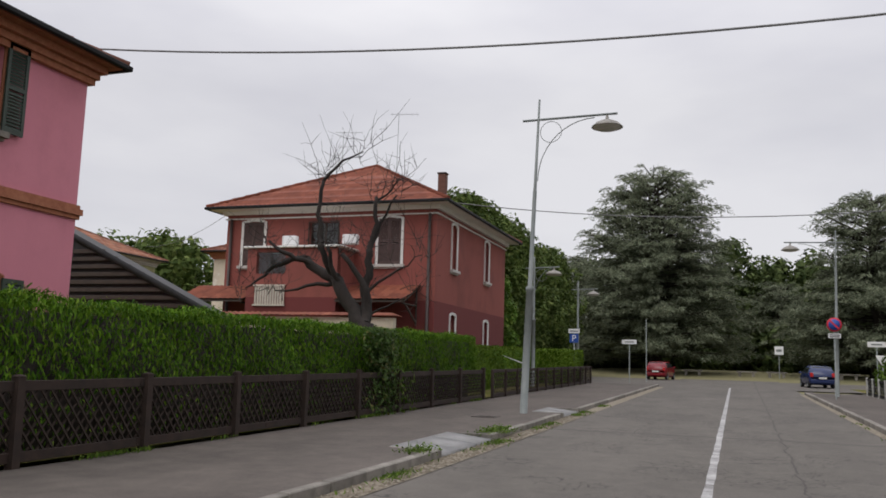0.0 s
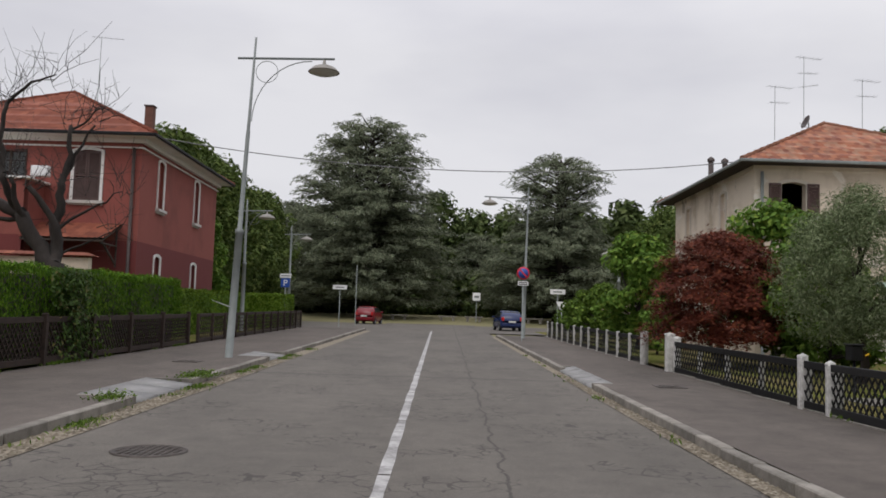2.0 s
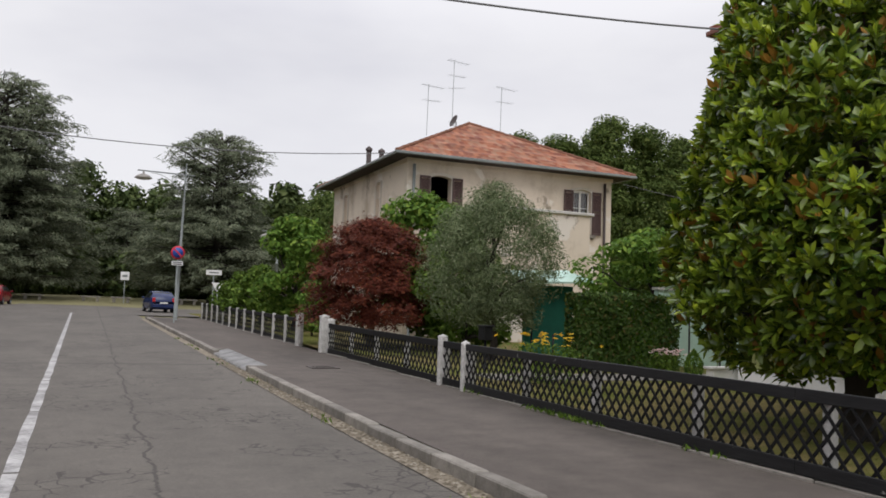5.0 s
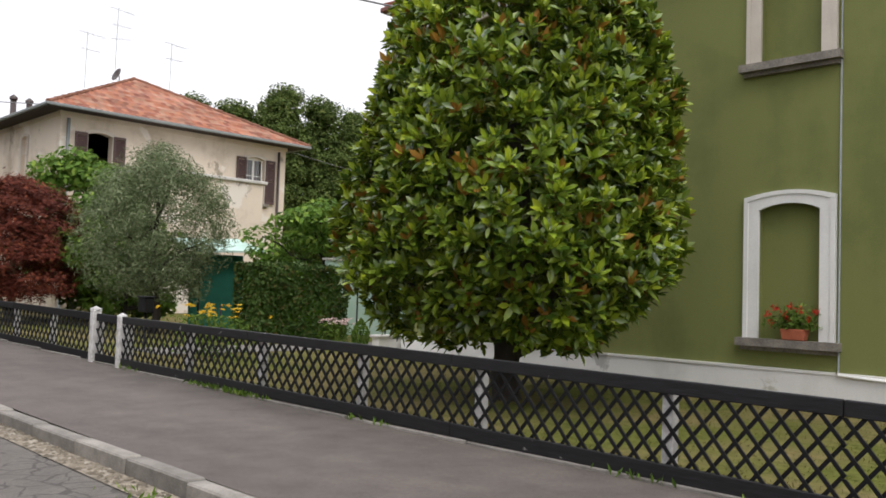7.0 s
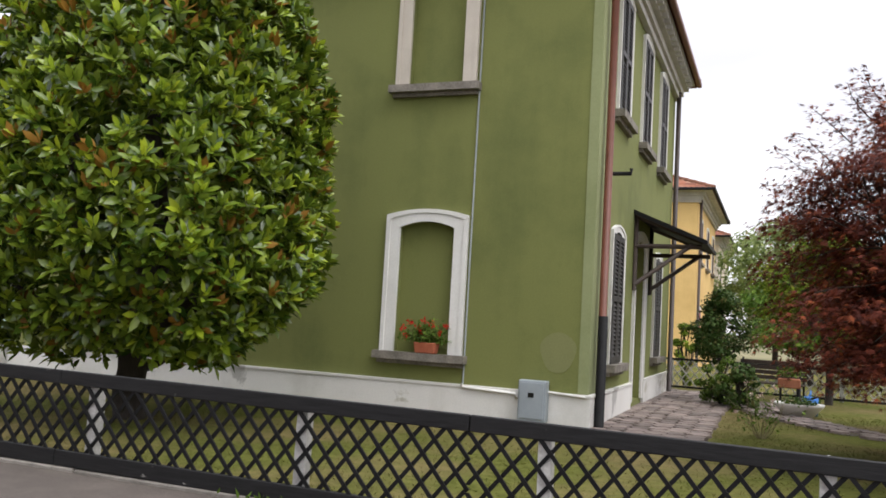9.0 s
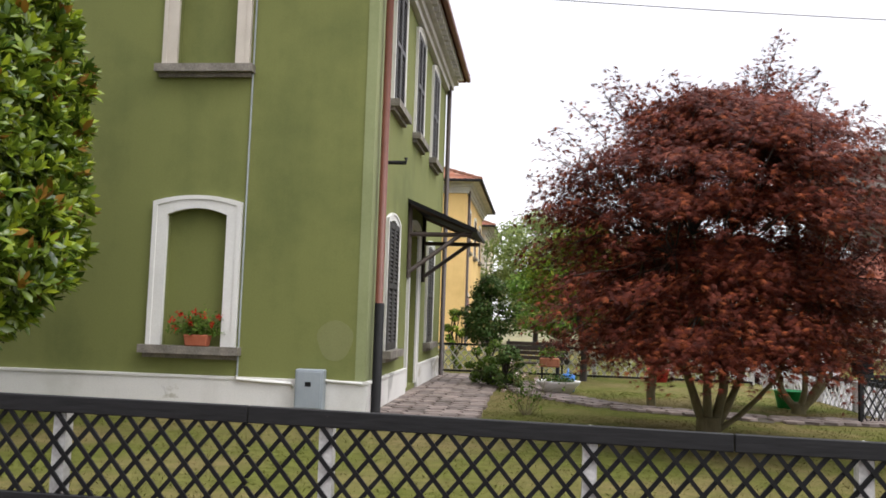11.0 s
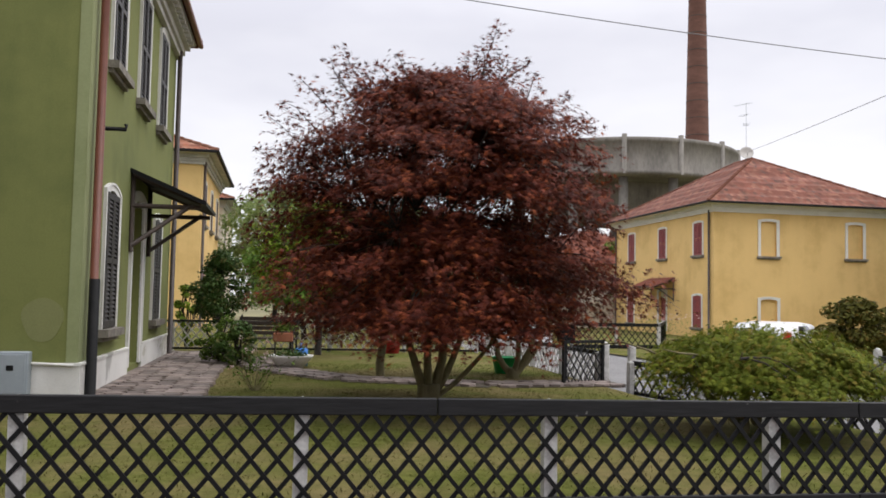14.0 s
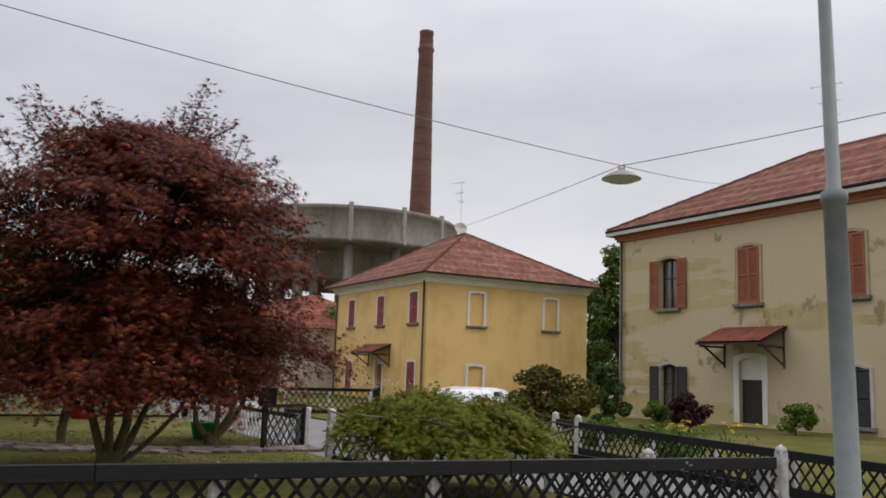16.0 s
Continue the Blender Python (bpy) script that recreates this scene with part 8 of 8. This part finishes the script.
P = np.array([t[:] for t in tips]).repeat(14, 0) * rng.uniform(0.4, 1.05, (16 * 14, 1)) + rng.normal(0, 0.05, (16 * 14, 3))
leaves("foliage", P, np.tile((0, 0, 1.0), (len(P), 1)), 0.065, "oval", "l_mid", roses, spread=0.8)
P = np.array([t[:] for t in tips[:6]]).repeat(10, 0) + rng.normal(0, 0.02, (60, 3))
leaves("bloom", P, rng.normal(0, 1, P.shape), 0.045, "oval", "flower_pink", roses)

# flower clumps inside the northern fence
def flower_clump(x, y, hgt, rad, petal, label, n=18):
    t = thing("flower_clump", (x, y, float(land(x, y)) + 0.2), label, "flowers", "garden flowers")
    P = np.stack([rng.normal(0, rad, 500), rng.normal(0, rad, 500), rng.uniform(0.0, hgt * 0.9, 500)], -1)
    leaves("foliage", P, np.tile((0, 0, 0.6), (500, 1)), 0.12, "long", "l_mid", t, spread=0.9)
    C = np.stack([rng.normal(0, rad, n), rng.normal(0, rad * 1.2, n), hgt * rng.uniform(0.85, 1.15, n)], -1)
    P = C.repeat(12, 0) + rng.normal(0, 0.025, (n * 12, 3)) * [1, 1, 0.4]
    leaves("bloom", P, np.tile((0, 0, 1.0), (len(P), 1)), 0.055, "oval", petal, t)
flower_clump(7.5, 13.3, 0.82, 0.32, "flower_yellow", "tall yellow flowers by the fence")
flower_clump(8.1, 13.9, 0.78, 0.3, "flower_yellow", "tall yellow flowers by the fence")
flower_clump(12.1, 15.5, 0.5, 0.2, "flower_pink", "pale hydrangea at the hedge's foot", 36)
flower_clump(6.9, 33.0, 1.5, 0.4, "flower_pink", "pale climbing roses by the fence")
flower_clump(11.6, -11.9, 0.55, 0.5, "flower_yellow", "yellow flowers across the lane")
flower_clump(38.0, -17.6, 1.0, 0.9, "flower_pink", "pink rose bed before the yellow house", 60)
thuja = thing("dwarf_thuja", (11.6, 14.0, 0.26), "small bright green dwarf conifer", "shrub")
h = rng.random(1400)
a = rng.uniform(0, 6.28, 1400)
P = np.stack([0.19 * np.sin(np.pi * (0.15 + 0.85 * h)) * np.cos(a), 0.19 * np.sin(np.pi * (0.15 + 0.85 * h)) * np.sin(a), 0.05 + 0.62 * h], -1)
leaves("foliage", P, P * [1, 1, 0.1], 0.08, "spray", "l_bright", thuja, along=np.tile((0, 0, 2.0), (1400, 1)))
part("stem", tube(bmesh.new(), [(0, 0, -0.05), (0, 0, 0.4)], 0.02, 6), "bark", thuja)

# green awning, pale wall and low white wall behind the hedge
aw = thing("green_awning", (10.6, 19.6, 0.4), "dark green cloth awning in the garden", "awning")
part("side_cloth", a_box((0.0, 0.0, 0.0), (1.5, 0.06, 1.95)), "tarp", aw)
bm = bmesh.new()
vs = [bm.verts.new(p) for p in ((-0.1, -0.5, 1.95), (1.9, -0.5, 2.05), (1.9, 1.0, 2.4), (-0.1, 1.0, 2.3))]
ws = [bm.verts.new(v.co + Vector((0, 0, 0.05))) for v in vs]
bm.faces.new(vs), bm.faces.new(ws)
for k in range(4):
    bm.faces.new((vs[k], vs[(k + 1) % 4], ws[(k + 1) % 4], ws[k]))
part("roof_cloth", bm, "tarp_pale", aw)
for x in (0.0, 1.8):
    part("pole", tube(bmesh.new(), [(x, -0.45, 0), (x, -0.45, 2.0)], 0.025, 6), "blackpaint", aw)
pw = thing("garden_wall", (13.4, 17.6, 0.3), "pale green garden wall", "wall")
part("wall", a_box((0.0, 0.0, 0.0), (4.0, 0.15, 2.0)), "tarp_pale", pw)
part("coping", a_box((-0.05, -0.05, 2.0), (4.05, 0.2, 2.06)), "cornice", pw)
lw = thing("low_wall", (10.6, 12.7, 0.2), "low white garden wall", "wall")
part("wall", a_box((0.4, 0.0, 0.0), (4.0, 0.2, 0.42)), "plinth", lw)
part("coping", a_box((0.35, -0.04, 0.42), (4.05, 0.24, 0.47), 0.01), "cornice", lw)
sheet("paving_yard", np.arange(7.0, 14.1, 1.0), [13.9, 14.6, 15.3], 0.215, "kerb", "pale concrete yard path", "paving")
for x in (9.1, 12.7, 13.6):
    ft = thing("iron_post", (x, 15.5, 0.25), "thin dark iron garden post", "post", "garden posts")
    part("post", tube(bmesh.new(), [(0, 0, -0.05), (0, 0, 1.75 if x > 12 else 0.9)], 0.022, 6), "blackpaint", ft)
# park benches far off
for k, x in enumerate((-4.2, 0.6, 3.2, 6.4, 9.2)):
    pb = thing("park_bench", (x, 84 + (k % 2), float(land(x, 84))), "pale stone bench in the park", "bench", "park benches")
    part("seat", a_box((-0.9, -0.25, 0.35), (0.9, 0.25, 0.48), 0.02), "kerb", pb)
    for s in (-0.6, 0.6):
        part("support", a_box((s - 0.12, -0.2, -0.06), (s + 0.12, 0.2, 0.35)), "kerb", pb)
# handrail by the red house
hr = thing("handrail", (-10.9, 38.5, float(rise(38.5)) + 0.15), "white tubular handrail by the red house", "handrail")
part("rail", tube(bmesh.new(), [(0, 0, 0), (0, 0, 1.6), (1.3, 0, 1.15), (1.3, 0, 0)], 0.03, 6), "sign_white", hr)

# loose pebbles in the gutters
def pebbles(n, x0, x1, y0, y1, label):
    t = thing("gutter_pebbles", (0, 0, 0), label, "pebbles")
    tagged(t, kind="stuff")
    oct_ = np.array([(1, 0, 0), (-1, 0, 0), (0, 1, 0), (0, -1, 0), (0, 0, 1), (0, 0, -1)], float)
    tri = np.array([(0, 2, 4), (2, 1, 4), (1, 3, 4), (3, 0, 4)])
    x, y = rng.uniform(x0, x1, n), rng.uniform(y0, y1, n)
    s = rng.uniform(0.014, 0.036, (n, 1, 1))
    a = rng.uniform(0, 6.28, n)
    ca, sa = np.cos(a)[:, None], np.sin(a)[:, None]
    q = oct_[None] * s * np.array([1.3, 0.9, 0.55])
    V = np.stack([q[:, :, 0] * ca - q[:, :, 1] * sa + x[:, None], q[:, :, 0] * sa + q[:, :, 1] * ca + y[:, None], q[:, :, 2] + (land(x, y) + 0.012)[:, None]], -1)
    F = tri[None] + (np.arange(n) * 6)[:, None, None]
    tagged(part_np("pebble_layer", V.reshape(-1, 3), F.reshape(-1, 3), "pebblestone", t), kind="stuff")
pebbles(1800, 2.81, 3.03, 3.0, 22.0, "loose pebbles in the street gutter")
pebbles(2600, -4.83, -4.44, 5.0, 26.0, "loose pebbles in the street gutter")
